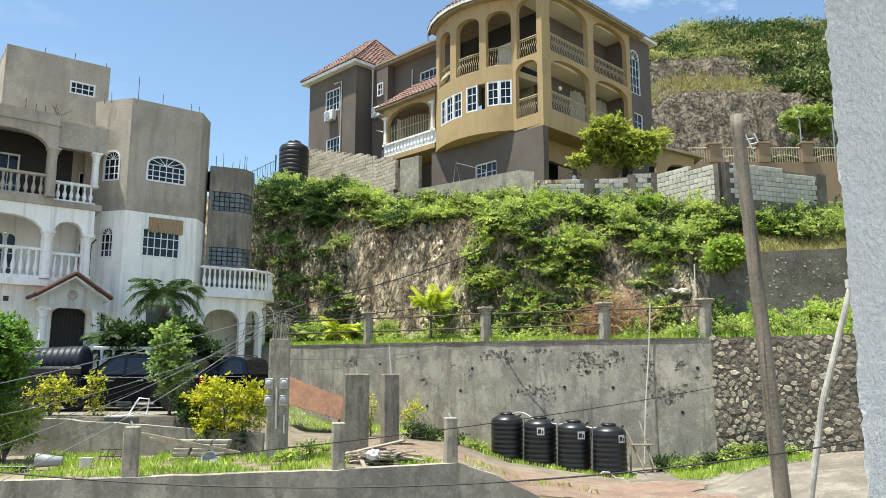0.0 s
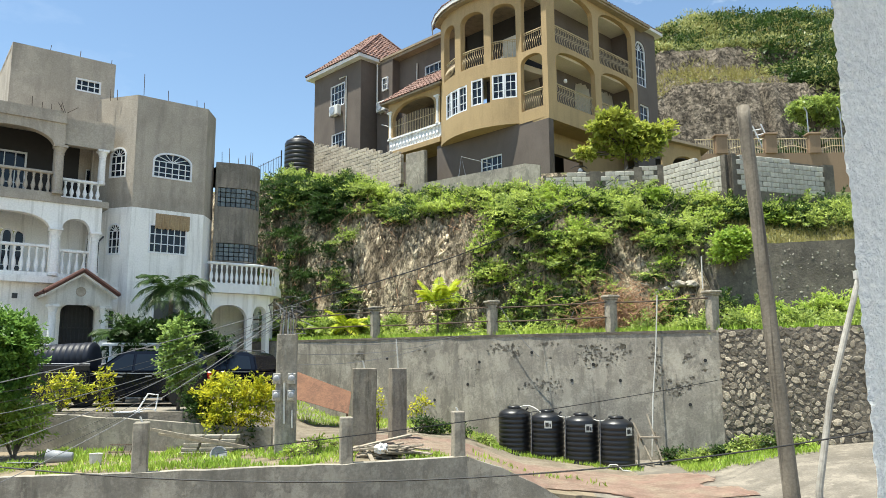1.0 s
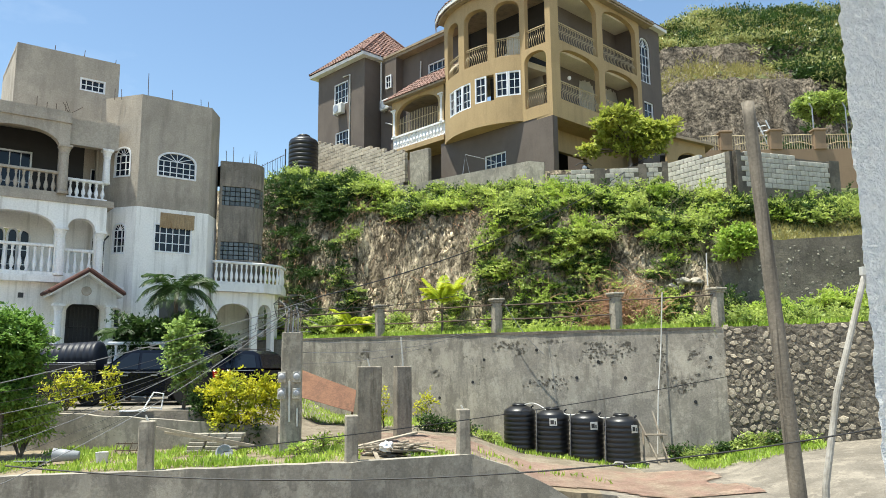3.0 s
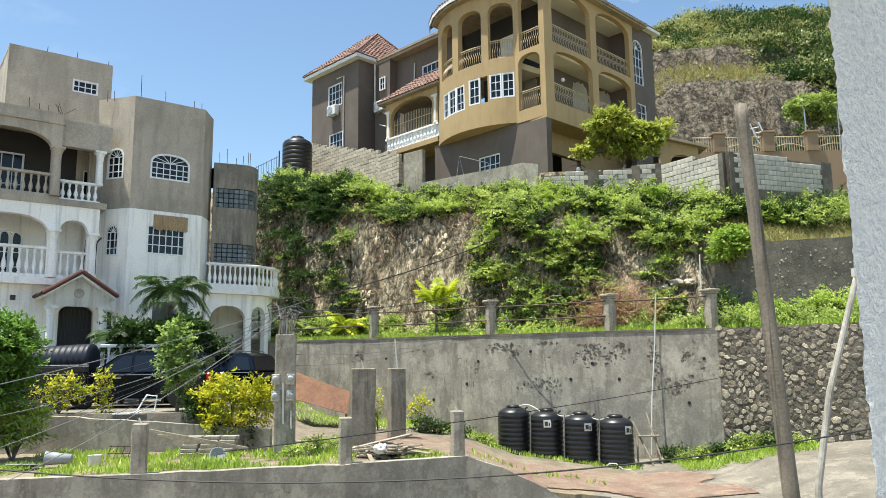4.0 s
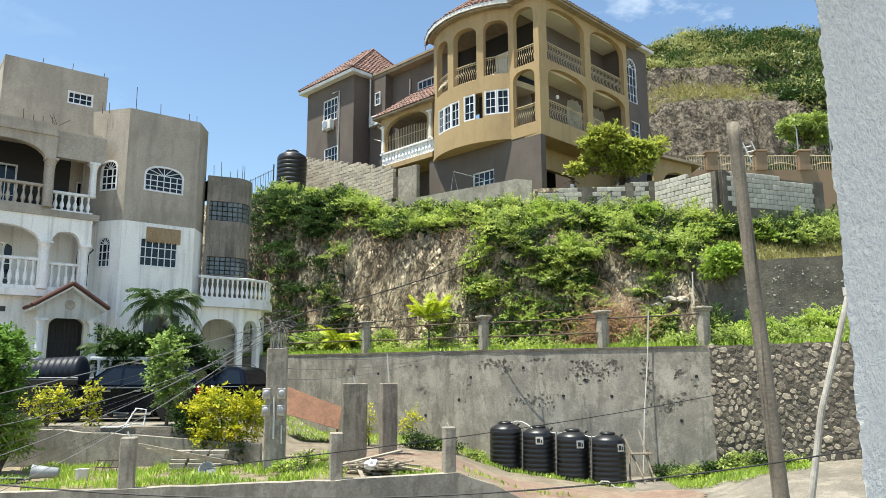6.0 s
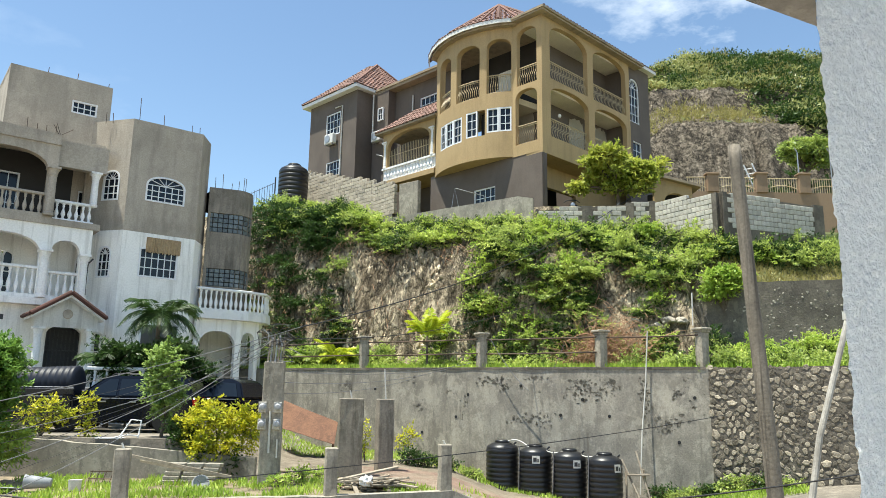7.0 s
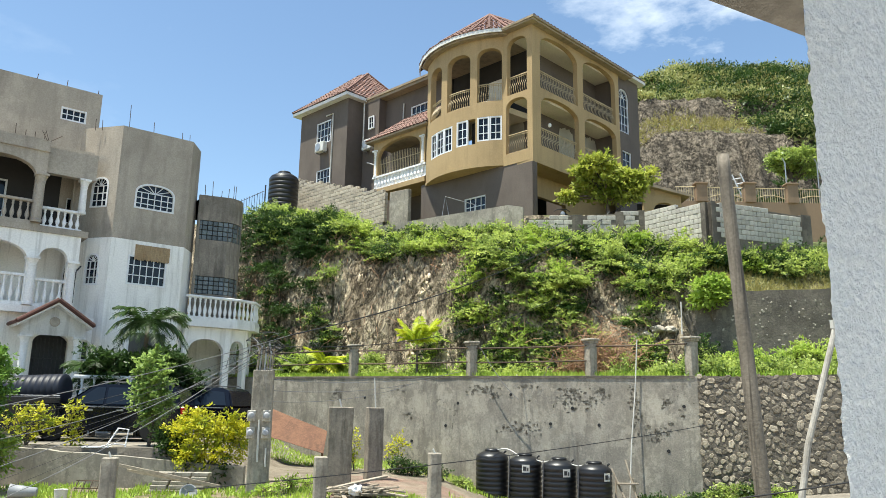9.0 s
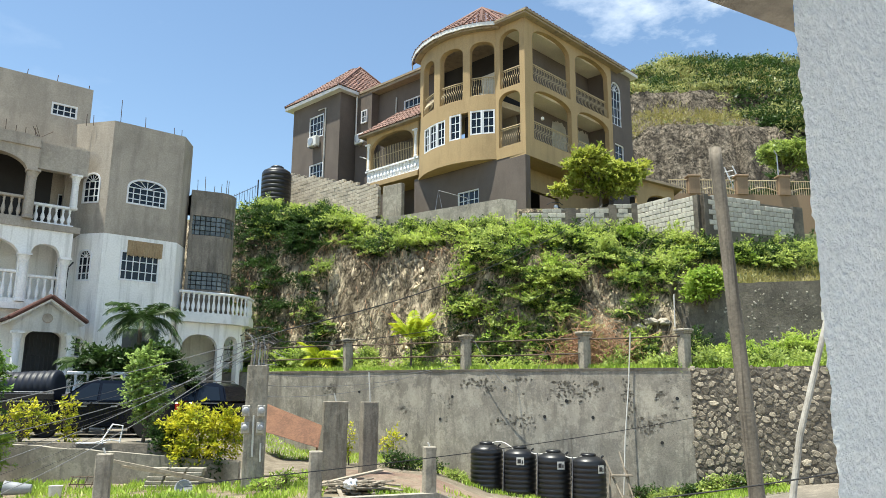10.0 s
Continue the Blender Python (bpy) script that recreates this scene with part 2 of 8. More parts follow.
M_grass_ground = material("weedy_ground", (0.10, 0.12, 0.035), (0.13, 0.115, 0.055), bump=0.7, bump_scale=9, patch=0.7)
M_rock = rock_material("limestone_cliff", (0.62, 0.515, 0.365), (0.19, 0.15, 0.102), (0.03, 0.024, 0.018), 2.6, (1.0, 1.0, 0.45))
M_rock_far = rock_material("quarried_rock_face", (0.31, 0.26, 0.20), (0.115, 0.096, 0.075), (0.02, 0.018, 0.015), 1.9, (1.0, 1.0, 0.9), 0.9)
M_drive = material("worn_concrete_drive", (0.48, 0.41, 0.315), (0.36, 0.305, 0.23), bump=0.3, stain=(0.26, 0.21, 0.15), stain_amount=0.6, stain_scale=(0.9, 0.9, 0.9), patch=0.6, blotch=0.4, blotch_scale=1.4)
M_drive_red = material("faded_red_paving", (0.46, 0.31, 0.245), (0.52, 0.42, 0.32), bump=0.3, stain=(0.30, 0.22, 0.165), stain_amount=0.5, stain_scale=(1.1, 1.1, 1.1), blotch=0.35, blotch_scale=1.5)
M_road = material("rough_grey_road", (0.25, 0.22, 0.178), (0.17, 0.15, 0.122), bump=0.9, bump_scale=9, stain=(0.12, 0.104, 0.082), stain_amount=0.6, stain_scale=(1, 1, 1), blotch=0.6, blotch_scale=1.3)
M_wood_pole = material("weathered_pole_wood", (0.27, 0.23, 0.18), (0.17, 0.145, 0.113), grain=30, bump=0.35, bump_scale=24, stain=(0.045, 0.037, 0.03), stain_amount=0.85, stain_scale=(16, 16, 0.6), patch=1.5)
M_wood = material("weathered_board", (0.36, 0.31, 0.24), (0.25, 0.21, 0.16), stain=(0.15, 0.12, 0.09), stain_amount=0.6, stain_scale=(9, 1, 9), bump=0.2, obj_random=0.25)
M_tank = material("black_polyethylene", (0.012, 0.0125, 0.014), (0.018, 0.018, 0.02), rough=0.38, bump=0.05, spec=0.5, dark=0.8)
M_lying = plain("navy_black_polyethylene", (0.010, 0.013, 0.024), 0.5, spec=0.35)
M_pvc = plain("white_pvc", (0.60, 0.585, 0.54), 0.45)
M_wire = plain("black_cable", (0.012, 0.012, 0.013), 0.6)
M_wire_grey = plain("grey_cable", (0.16, 0.16, 0.165), 0.6)
M_rust = material("rusted_sheet_steel", (0.20, 0.098, 0.055), (0.13, 0.062, 0.038), rough=0.85, bump=0.25, stain=(0.085, 0.045, 0.03), stain_amount=0.6, stain_scale=(2.2, 2.2, 2.2), blotch=0.4, blotch_scale=2.5)
M_metal = plain("grey_galvanised", (0.42, 0.43, 0.45), 0.45, 0.6)
M_ac = plain("off_white_plastic", (0.70, 0.69, 0.65), 0.5)
M_glassblock = material("glass_block", (0.16, 0.19, 0.20), (0.10, 0.12, 0.13), rough=0.18, bump=0.3, bump_scale=8, obj_random=0.3)
M_stucco = material("rough_white_stucco", (0.93, 0.93, 0.925), (0.90, 0.90, 0.895), grain=85, patch=6, bump=1.0, bump_scale=48, dark=0.86, bump_dist=0.06)
M_tan = material("tan_wall_paint", (0.30, 0.205, 0.13), (0.26, 0.18, 0.115), patch=0.6, stain=(0.18, 0.13, 0.09), stain_amount=0.4, bump=0.08, dark=0.9)
M_stay = material("pale_grey_pipe", (0.50, 0.47, 0.42), (0.38, 0.355, 0.31), stain=(0.2, 0.18, 0.15), stain_amount=0.6, stain_scale=(8, 8, 0.8), bump=0.2)
# Near-black plaster: the dimness inside rooms is put into its colour.
M_room_shade = plain("plaster_with_room_shade", (0.04, 0.038, 0.037), 0.9)
M_straw = material("straw_mat", (0.46, 0.34, 0.20), (0.36, 0.25, 0.14), stain=(0.25, 0.16, 0.08), stain_amount=0.7, stain_scale=(28, 28, 1.5), bump=0.3)
M_car = plain("black_car_paint", (0.006, 0.0075, 0.014), 0.14, spec=0.32)
M_trim = plain("dull_grey_trim", (0.36, 0.365, 0.38), 0.5)
M_tyre = plain("black_rubber", (0.015, 0.015, 0.015), 0.85)
M_alloy = plain("silver_alloy", (0.42, 0.43, 0.45), 0.35, 0.8)
M_red_lens = plain("red_lens", (0.45, 0.02, 0.015), 0.2)
M_tarp = plain("silver_grey_sheet", (0.30, 0.31, 0.325), 0.5)
# Black that stands in for deep shade, in the garage and weep holes.
M_deep_shade = plain("painted_deep_shade", (0.02, 0.021, 0.022), 0.9)

M_glass = bpy.data.materials.new("dark_window_glass")
M_glass.use_nodes = True
_g = M_glass.node_tree.nodes["Principled BSDF"]
_g.inputs["Base Color"].default_value = (0.012, 0.017, 0.026, 1)
_g.inputs["Roughness"].default_value = 0.06
_g.inputs["Specular IOR Level"].default_value = 0.35

L_bush = leaf_material("hillside_leaves", (0.09, 0.165, 0.04), (0.60, 0.69, 0.18), through_=0.42)
# Dark plants; also inner and gully scrub leaves whose shade is put into colour.
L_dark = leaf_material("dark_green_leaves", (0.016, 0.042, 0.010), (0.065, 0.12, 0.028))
L_round = leaf_material("round_tree_leaves", (0.05, 0.125, 0.022), (0.46, 0.60, 0.17), clump=3.0)
L_yellow_palm = leaf_material("yellow_palm_leaflets", (0.28, 0.38, 0.03), (0.72, 0.74, 0.07))
L_tree = leaf_material("glossy_tree_leaves", (0.04, 0.11, 0.018), (0.22, 0.37, 0.07), through_=0.35)
L_lime = leaf_material("lime_leaves", (0.17, 0.30, 0.04), (0.54, 0.65, 0.13), through_=0.42)
L_grass = leaf_material("grass_blades", (0.19, 0.33, 0.035), (0.48, 0.60, 0.11))
L_dry = leaf_material("dry_grass_blades", (0.24, 0.22, 0.07), (0.36, 0.32, 0.12))
L_croton = leaf_material("yellow_croton_leaves", (0.12, 0.22, 0.02), (0.76, 0.68, 0.05), clump=2.6)
L_far = leaf_material("far_scrub_leaves", (0.12, 0.155, 0.05), (0.48, 0.49, 0.19), clump=0.25)
L_olive = leaf_material("olive_tree_leaves", (0.15, 0.22, 0.025), (0.56, 0.58, 0.12), through_=0.45)
L_deadtwig = leaf_material("dry_brown_twigs", (0.24, 0.125, 0.07), (0.52, 0.32, 0.2), 0.9, 0.05)
M_chunk = material("broken_limestone", (0.50, 0.41, 0.29), (0.15, 0.118, 0.082), patch=0.9, bump=0.5, bump_scale=12, island=0.65, rough=0.95, spec=0.2)
M_boulder = material("pale_boulder", (0.52, 0.47, 0.39), (0.36, 0.32, 0.265), patch=2.0, bump=0.6, bump_scale=10, dark=0.6)
M_column = material("dark_column_concrete", (0.30, 0.265, 0.21), (0.20, 0.175, 0.14), stain=(0.075, 0.065, 0.05), stain_amount=0.8, stain_scale=(5, 5, 0.6), bump=0.4, blotch=0.4, blotch_scale=2.0, dark=0.7)
M_bark = material("bark", (0.16, 0.125, 0.09), (0.09, 0.07, 0.05), bump=0.6, bump_scale=15)


# ---- mesh helpers ----
def part(name, bm, mat, parent=None, label="", smooth=False, m=None):
    """Links a bmesh as one mesh object, under a thing or a part."""
    me = bpy.data.meshes.new(name)
    bm.normal_update()
    bm.to_mesh(me)
    bm.free()
    return part_mesh(name, me, mat, parent, label, smooth, m)


def part_mesh(name, me, mat, parent=None, label="", smooth=False, m=None):
    if mat and not me.materials:
        me.materials.append(mat)
    if smooth:
        me.polygons.foreach_set("use_smooth", [True] * len(me.polygons))
    ob = new(name, me)
    if parent:
        ob.parent = parent
    if m is not None:
        ob.matrix_basis = m
    if label:
        tagged(ob, label)
    return ob


def thing(name, m, label, category, group="", kind=""):
    ob = new(name)
    ob.matrix_basis = m
    ob.empty_display_size = 0.2
    return tagged(ob, label, category, group, kind)


def add_box(bm, x0, x1, y0, y1, z0, z1, m=None, bevel=0.0):
    vs = [bm.verts.new(Vector(c) if m is None else m @ Vector(c)) for c in
          ((x0, y0, z0), (x1, y0, z0), (x1, y1, z0), (x0, y1, z0), (x0, y0, z1), (x1, y0, z1), (x1, y1, z1), (x0, y1, z1))]
    fs = [bm.faces.new([vs[i] for i in f]) for f in ((0, 3, 2, 1), (4, 5, 6, 7), (0, 1, 5, 4), (1, 2, 6, 5), (2, 3, 7, 6), (3, 0, 4, 7))]
    if bevel:
        es = {e for f in fs for e in f.edges}
        bmesh.ops.bevel(bm, geom=list(es), offset=bevel, segments=1, affect="EDGES")
    return vs


def box(*a, **k):
    bm = bmesh.new()
    add_box(bm, *a, **k)
    return bm


def add_lathe(bm, profile, n=12, m=None, cap=True):
    """A turned solid from (radius, height) pairs."""
    rings = []
    for r, z in profile:
        ring = []
        for i in range(n):
            a = 2 * math.pi * i / n
            v = Vector((r * math.cos(a), r * math.sin(a), z))
            ring.append(bm.verts.new(m @ v if m is not None else v))
        rings.append(ring)
    for a, b in zip(rings, rings[1:]):
        for i in range(n):
            bm.faces.new((a[i], a[(i + 1) % n], b[(i + 1) % n], b[i]))
    if cap:
        bm.faces.new(rings[0][::-1])
        bm.faces.new(rings[-1])


def lathe(profile, n=12, m=None):
    bm = bmesh.new()
    add_lathe(bm, profile, n, m)
    return bm


def add_tube(bm, points, r, n=6, r_end=None):
    """A round bar along points."""
    pts = [Vector(p) for p in points]
    rings = []
    for i, p in enumerate(pts):
        d = (pts[min(i + 1, len(pts) - 1)] - pts[max(i - 1, 0)]).normalized()
        a = d.cross(Vector((0, 0, 1)))
        a = a.normalized() if a.length > 1e-3 else Vector((1, 0, 0))
        b = d.cross(a)
        rr = r if r_end is None else r + (r_end - r) * i / (len(pts) - 1)
        rings.append([bm.verts.new(p + rr * (math.cos(t) * a + math.sin(t) * b)) for t in (2 * math.pi * k / n for k in range(n))])
    for a, b in zip(rings, rings[1:]):
        for k in range(n):
            bm.faces.new((a[k], b[k], b[(k + 1) % n], a[(k + 1) % n]))
    bm.faces.new(rings[0])
    bm.faces.new(rings[-1][::-1])


def prism(pts, z0, z1):
    """A flat slab over plan points, from z0 up to z1."""
    bm = bmesh.new()
    low, high = [bm.verts.new((*p, z0)) for p in pts], [bm.verts.new((*p, z1)) for p in pts]
    bm.faces.new(low), bm.faces.new(high[::-1])
    for i in range(len(pts)):
        j = (i + 1) % len(pts)
        bm.faces.new((low[j], low[i], high[i], high[j]))
    bmesh.ops.recalc_face_normals(bm, faces=bm.faces)
    return bm


def tube(points, r, n=6, r_end=None):
    bm = bmesh.new()
    add_tube(bm, points, r, n, r_end)
    return bm


def hole(u0, u1, w0, w1, rise=0.0):
    """An opening: straight sides from w0 up to w1 - rise, closed by an arch of that rise."""
    return (u0, u1, w0, w1, rise)


def hole_top(h, u):
    u0, u1, w0, w1, rise = h
    if not rise:
        return w1
    t = max(-1.0, min(1.0, (u - (u0 + u1) / 2) / ((u1 - u0) / 2)))
    return w1 - rise + rise * max(0.0, 1 - abs(t) ** 2.5) ** 0.5


def add_wall(bm, u0, u1, w0, w1, thick, holes=(), place=None, step=None, top=None):
    """A wall of real thickness in its own plane (u along, v outwards, w up) with openings through it.
    place(u, v, w) bends it; its face is v = 0 and its back v = -thick. top(u): an uneven upper edge."""
    place = place or (lambda u, v, w: Vector((u, v, w)))
    top = top or (lambda u: w1)
    cuts = {u0, u1}
    for h in holes:
        a, b = h[0], h[1]
        n = 14 if h[4] else 1
        for i in range(n + 1):
            t = -math.cos(math.pi * i / n) if h[4] else 2 * i / n - 1
            cuts.add((a + b) / 2 + t * (b - a) / 2)
    if step:
        k = max(1, int((u1 - u0) / step))
        cuts.update(u0 + (u1 - u0) * i / k for i in range(k + 1))
    cuts = sorted(c for c in cuts if u0 - 1e-6 <= c <= u1 + 1e-6)
    cuts = [c for i, c in enumerate(cuts) if i == 0 or c - cuts[i - 1] > 1e-5]

    def quad(*ps):
        bm.faces.new([bm.verts.new(place(*p)) for p in ps])

    t_ = -thick
    levels = sorted({round(z, 4) for h in holes for z in (h[2], hole_top(h, h[0]))})
    for a, b in zip(cuts, cuts[1:]):
        mid = (a + b) / 2
        inside = sorted((h for h in holes if h[0] < mid < h[1]), key=lambda h: h[2])
        lo_a = lo_b = w0
        first = True
        for h in [*inside, None]:
            hi_a, hi_b = (h[2], h[2]) if h else (top(a), top(b))
            if hi_a > lo_a + 1e-5 or hi_b > lo_b + 1e-5:
                stops = [z for z in levels if max(lo_a, lo_b) + 1e-4 < z < min(hi_a, hi_b) - 1e-4]
                steps = [(lo_a, lo_b), *((z, z) for z in stops), (hi_a, hi_b)]
                for (la, lb), (ha, hb) in zip(steps, steps[1:]):
                    quad((a, 0, la), (b, 0, lb), (b, 0, hb), (a, 0, ha))
                    quad((b, t_, lb), (a, t_, la), (a, t_, ha), (b, t_, hb))
                quad((a, 0, hi_a), (b, 0, hi_b), (b, t_, hi_b), (a, t_, hi_a))
                quad((b, 0, lo_b), (a, 0, lo_a), (a, t_, lo_a), (b, t_, lo_b))
            if h:
                lo_a, lo_b = hole_top(h, a), hole_top(h, b)
    for h in holes:
        for u, flip in ((h[0], 0), (h[1], 1)):
            ps = [(u, 0, h[2]), (u, 0, hole_top(h, u)), (u, t_, hole_top(h, u)), (u, t_, h[2])]
            quad(*(ps[::-1] if flip else ps))
    for u, flip in ((u0, 1), (u1, 0)):
        ps = [(u, 0, w0), (u, t_, w0), (u, t_, top(u)), (u, 0, top(u))]
        quad(*(ps[::-1] if flip else ps))
    bmesh.ops.remove_doubles(bm, verts=bm.verts, dist=3e-4)
    bmesh.ops.recalc_face_normals(bm, faces=bm.faces)


def wall_bm(*a, **k):
    bm = bmesh.new()
    add_wall(bm, *a, **k)
    return bm


def facade(x, y, angle, z=0.0):
    """A frame on a facade that runs at angle degrees to the right of north: x along it, y outwards, z up."""
    a = radians(angle)
    u, v = Vector((math.sin(a), math.cos(a), 0)), Vector((math.cos(a), -math.sin(a), 0))
    m = Matrix((( u.x, v.x, 0, x), (u.y, v.y, 0, y), (0, 0, 1, z), (0, 0, 0, 1)))
    return m


def lerp_table(x, xs, ys):
    return float(np.interp(x, xs, ys))


def leaf_mesh(name, centres, size, normals=None, narrow=0.45, droop=0.0, rng=None):
    """Many small folded leaves as one mesh: four corners and a bent midrib each."""
    rng = rng or np.random.default_rng(1)
    c = np.asarray(centres, float)
    n = len(c)
    d = rng.normal(size=(n, 3))
    if normals is not None:
        d = d * 0.75 + np.asarray(normals)
    d[:, 2] -= droop
    d /= np.linalg.norm(d, axis=1)[:, None] + 1e-9
    e = np.cross(d, np.array([0.0, 0.0, 1.0]) + 0.45 * rng.normal(size=(n, 3)))
    e /= np.linalg.norm(e, axis=1)[:, None] + 1e-9
    s = (np.asarray(size) * rng.uniform(0.6, 1.3, n))[:, None]
    nn = np.cross(d, e)
    p0, p2 = c - d * s * 0.5, c + d * s * 0.5
    mid = c + nn * s * 0.10
    p1, p3 = mid + e * s * narrow * 0.5, mid - e * s * narrow * 0.5
    verts = np.stack([p0, p1, p2, p3], 1).reshape(-1, 3)
    me = bpy.data.meshes.new(name)
    me.vertices.add(4 * n)
    me.vertices.foreach_set("co", verts.ravel())
    me.loops.add(4 * n)
    me.loops.foreach_set("vertex_index", np.arange(4 * n))
    me.polygons.add(n)
    me.polygons.foreach_set("loop_start", np.arange(n) * 4)
    me.polygons.foreach_set("loop_total", np.full(n, 4))
    me.update(calc_edges=True)
    return me


def blob_points(rng, centre, radii, n, shell=0.55):
    """Points in an uneven ellipsoid, thicker towards its skin, and the way out at each."""
    d = rng.normal(size=(n, 3))
    d /= np.linalg.norm(d, axis=1)[:, None]
    r = shell + (1 - shell) * rng.random(n) ** 0.6
    lump = 1 + 0.22 * np.sin(d[:, 0] * 5 + centre[0]) * np.cos(d[:, 1] * 4 + centre[1]) + 0.15 * np.sin(d[:, 2] * 7)
    return np.asarray(centre) + d * (r * lump)[:, None] * np.asarray(radii), d


def spray_points(rng, centre, radii, n, sprays=15):
    """Leaves along arching sprays that spread out from a shrub's heart, and the way each leaf points."""
    per = max(4, n // sprays)
    P, D = [], []
    for _ in range(sprays):
        d = rng.normal(size=3)
        d[2] = abs(d[2]) * 0.8 - 0.1
        d /= np.linalg.norm(d)
        reach = rng.uniform(0.7, 1.25)
        s = 0.25 + 0.75 * (np.arange(per) + rng.random(per)) / per
        p = d[None] * s[:, None] * reach
        p[:, 2] -= 0.35 * (s * reach) ** 2 * (1 - d[2])
        side = np.cross(d, (0, 0, 1.0))
        side /= np.linalg.norm(side) + 1e-6
        off = rng.choice((-1.0, 1.0), per)
        p += side[None] * (off * rng.uniform(0.03, 0.2, per) * (1.15 - 0.7 * s))[:, None]
        p += rng.normal(size=(per, 3)) * 0.05
        P.append(np.asarray(centre) + p * np.asarray(radii))
        D.append(side[None] * off[:, None] * 1.2 + d[None] * 1.2)
    return np.concatenate(P), np.concatenate(D)


# ---- ground: one sheet with its terraces, the cut slope and the plateau ----
WALL_X, WALL_Y = (-30, -9.0, -6.1, 1.65, 8.16, 10.87, 15, 30), (40, 31.3, 29.2, 25.05, 21.94, 19.9, 17.0, 8)
TOP_X = (-30, -12, -8.5, -2.8, 3.3, 9, 10.7, 16, 25, 40)
TOP_Y = (46, 44, 41, 34, 30.6, 30.0, 27.8, 29.0, 29.2, 29.5)
TOP_Z = (13.6, 13.6, 13.2, 10.5, 9.9, 9.6, 8.5, 8.8, 8.8, 9.0)
YARD_X, YARD_Z = (-14, -1, 0.2, 2, 4.75, 7, 8.2, 10, 12, 16, 30), (1.0, 0.98, 0.85, 0.25, 0.0, 0.15, 0.5, 0.75, 1.1, 1.6, 3.0)
FRONT_X, FRONT_Y = (-20, -5.8, -2.1, 0.15, 2.0, 3.4, 5), (10.4, 14.0, 15.0, 16.0, 16.3, 16.6, 16.0)


def smooth01(t):
    t = max(0.0, min(1.0, t))
    return t * t * (3 - 2 * t)


def wall_y(x):
    return lerp_table(x, WALL_X, WALL_Y)


def front_y(x):
    return lerp_table(x, FRONT_X, FRONT_Y)


def yard_z(x, y):
    z = lerp_table(x, YARD_X, YARD_Z)
    if y > 18.2:
        z = max(z, 0.98 + 0.9 * smooth01((-4.2 - x) / 2.4) * smooth01((y - 18.15) / 0.1)) if x < -4.2 else z
    if x > 2:
        z -= 0.07 * max(0.0, 17 - y) * min(1.0, (x - 2) / 2)
    return z


def foot_y(x):
    return wall_y(x) + lerp_table(x, (-9, -4, 2, 8, 12), (1.6, 2.6, 3.0, 2.6, 2.4))


def slope_z(x, y):
    """The cut bank between the terrace and the plateau."""
    f, t = foot_y(x), lerp_table(x, TOP_X, TOP_Y)
    zt = lerp_table(x, TOP_X, TOP_Z)
    s = (y - f) / max(0.5, t - f)
    steep = lerp_table(x, (-9, -4, 3, 7, 11), (0.75, 0.72, 0.62, 0.45, 0.4))
    prof = steep * smooth01(s / 0.42) + (1 - steep) * max(0.0, min(1.0, s))
    rough = noise.fractal(Vector((x * 0.9, y * 0.9, 3)), 1.0, 2.0, 4) * 0.45 + noise.noise(Vector((x * 0.35, y * 0.3, 9))) * 0.7
    rough += 0.55 * abs(noise.noise(Vector((x * 1.9, y * 0.5, 1)))) + 0.3 * abs(noise.noise(Vector((x * 4.2, y * 1.2, 6)))) - 0.2
    cell = noise.voronoi(Vector((x * 1.1, y * 1.1, 2)))[0]
    rough += 0.45 * (cell[1] - cell[0]) - 0.15
    k = smooth01(s / 0.2) * smooth01((1 - s) / 0.3)
    if x > 8.6:
        ys = lerp_table(x, (8.6, 9.0, 10.4, 14.6, 18), (26.1, 25.9, 25.2, 24.6, 24.2))
        low = 3.92 + 0.9 * max(0.0, (y - f) / (ys - f))
        shelf = low if y < ys + 0.05 else 6.9 + (zt - 6.9) * smooth01((y - ys) / (t - ys)) + 0.1 * rough
        kk = smooth01((x - 8.6) / 0.9)
        return shelf * kk + (1 - kk) * (3.92 + (zt - 3.92) * prof + rough * k * 0.5)
    return 3.92 + (zt - 3.92) * prof + rough * k * lerp_table(x, (-9, 2, 9), (1.0, 0.8, 0.4))


def height(x, y):
    if y < front_y(x) and x < 3.4:
        return -2.4 + 0.02 * x
    w = wall_y(x)
    if y < w + 0.42:
        return yard_z(x, y)
    f, t = foot_y(x), lerp_table(x, TOP_X, TOP_Y)
    if y < f:
        return 3.92 + 0.05 * noise.noise(Vector((x, y, 0)))
    if y < t:
        return slope_z(x, y)
    zt = lerp_table(x, TOP_X, TOP_Z)
    base = 11.2 + 2.6 * smooth01((-3 - x) / 5) - 1.3 * smooth01((x - 9) / 4)
    z = zt + (base - zt) * smooth01((y - t - 0.1) / 0.6)
    return z - 40 * smooth01((y - 60) / 140) if x < 14 else z


def axis(lo, a, b, hi, fine, grow=1.35):
    xs = list(np.arange(a, b + fine / 2, fine))
    s, v = fine, b
    while v < hi:
        s *= grow
        v += s
        xs.append(v)
    s, v = fine, a
    while v > lo:
        s *= grow
        v -= s
        xs.insert(0, v)
    return xs


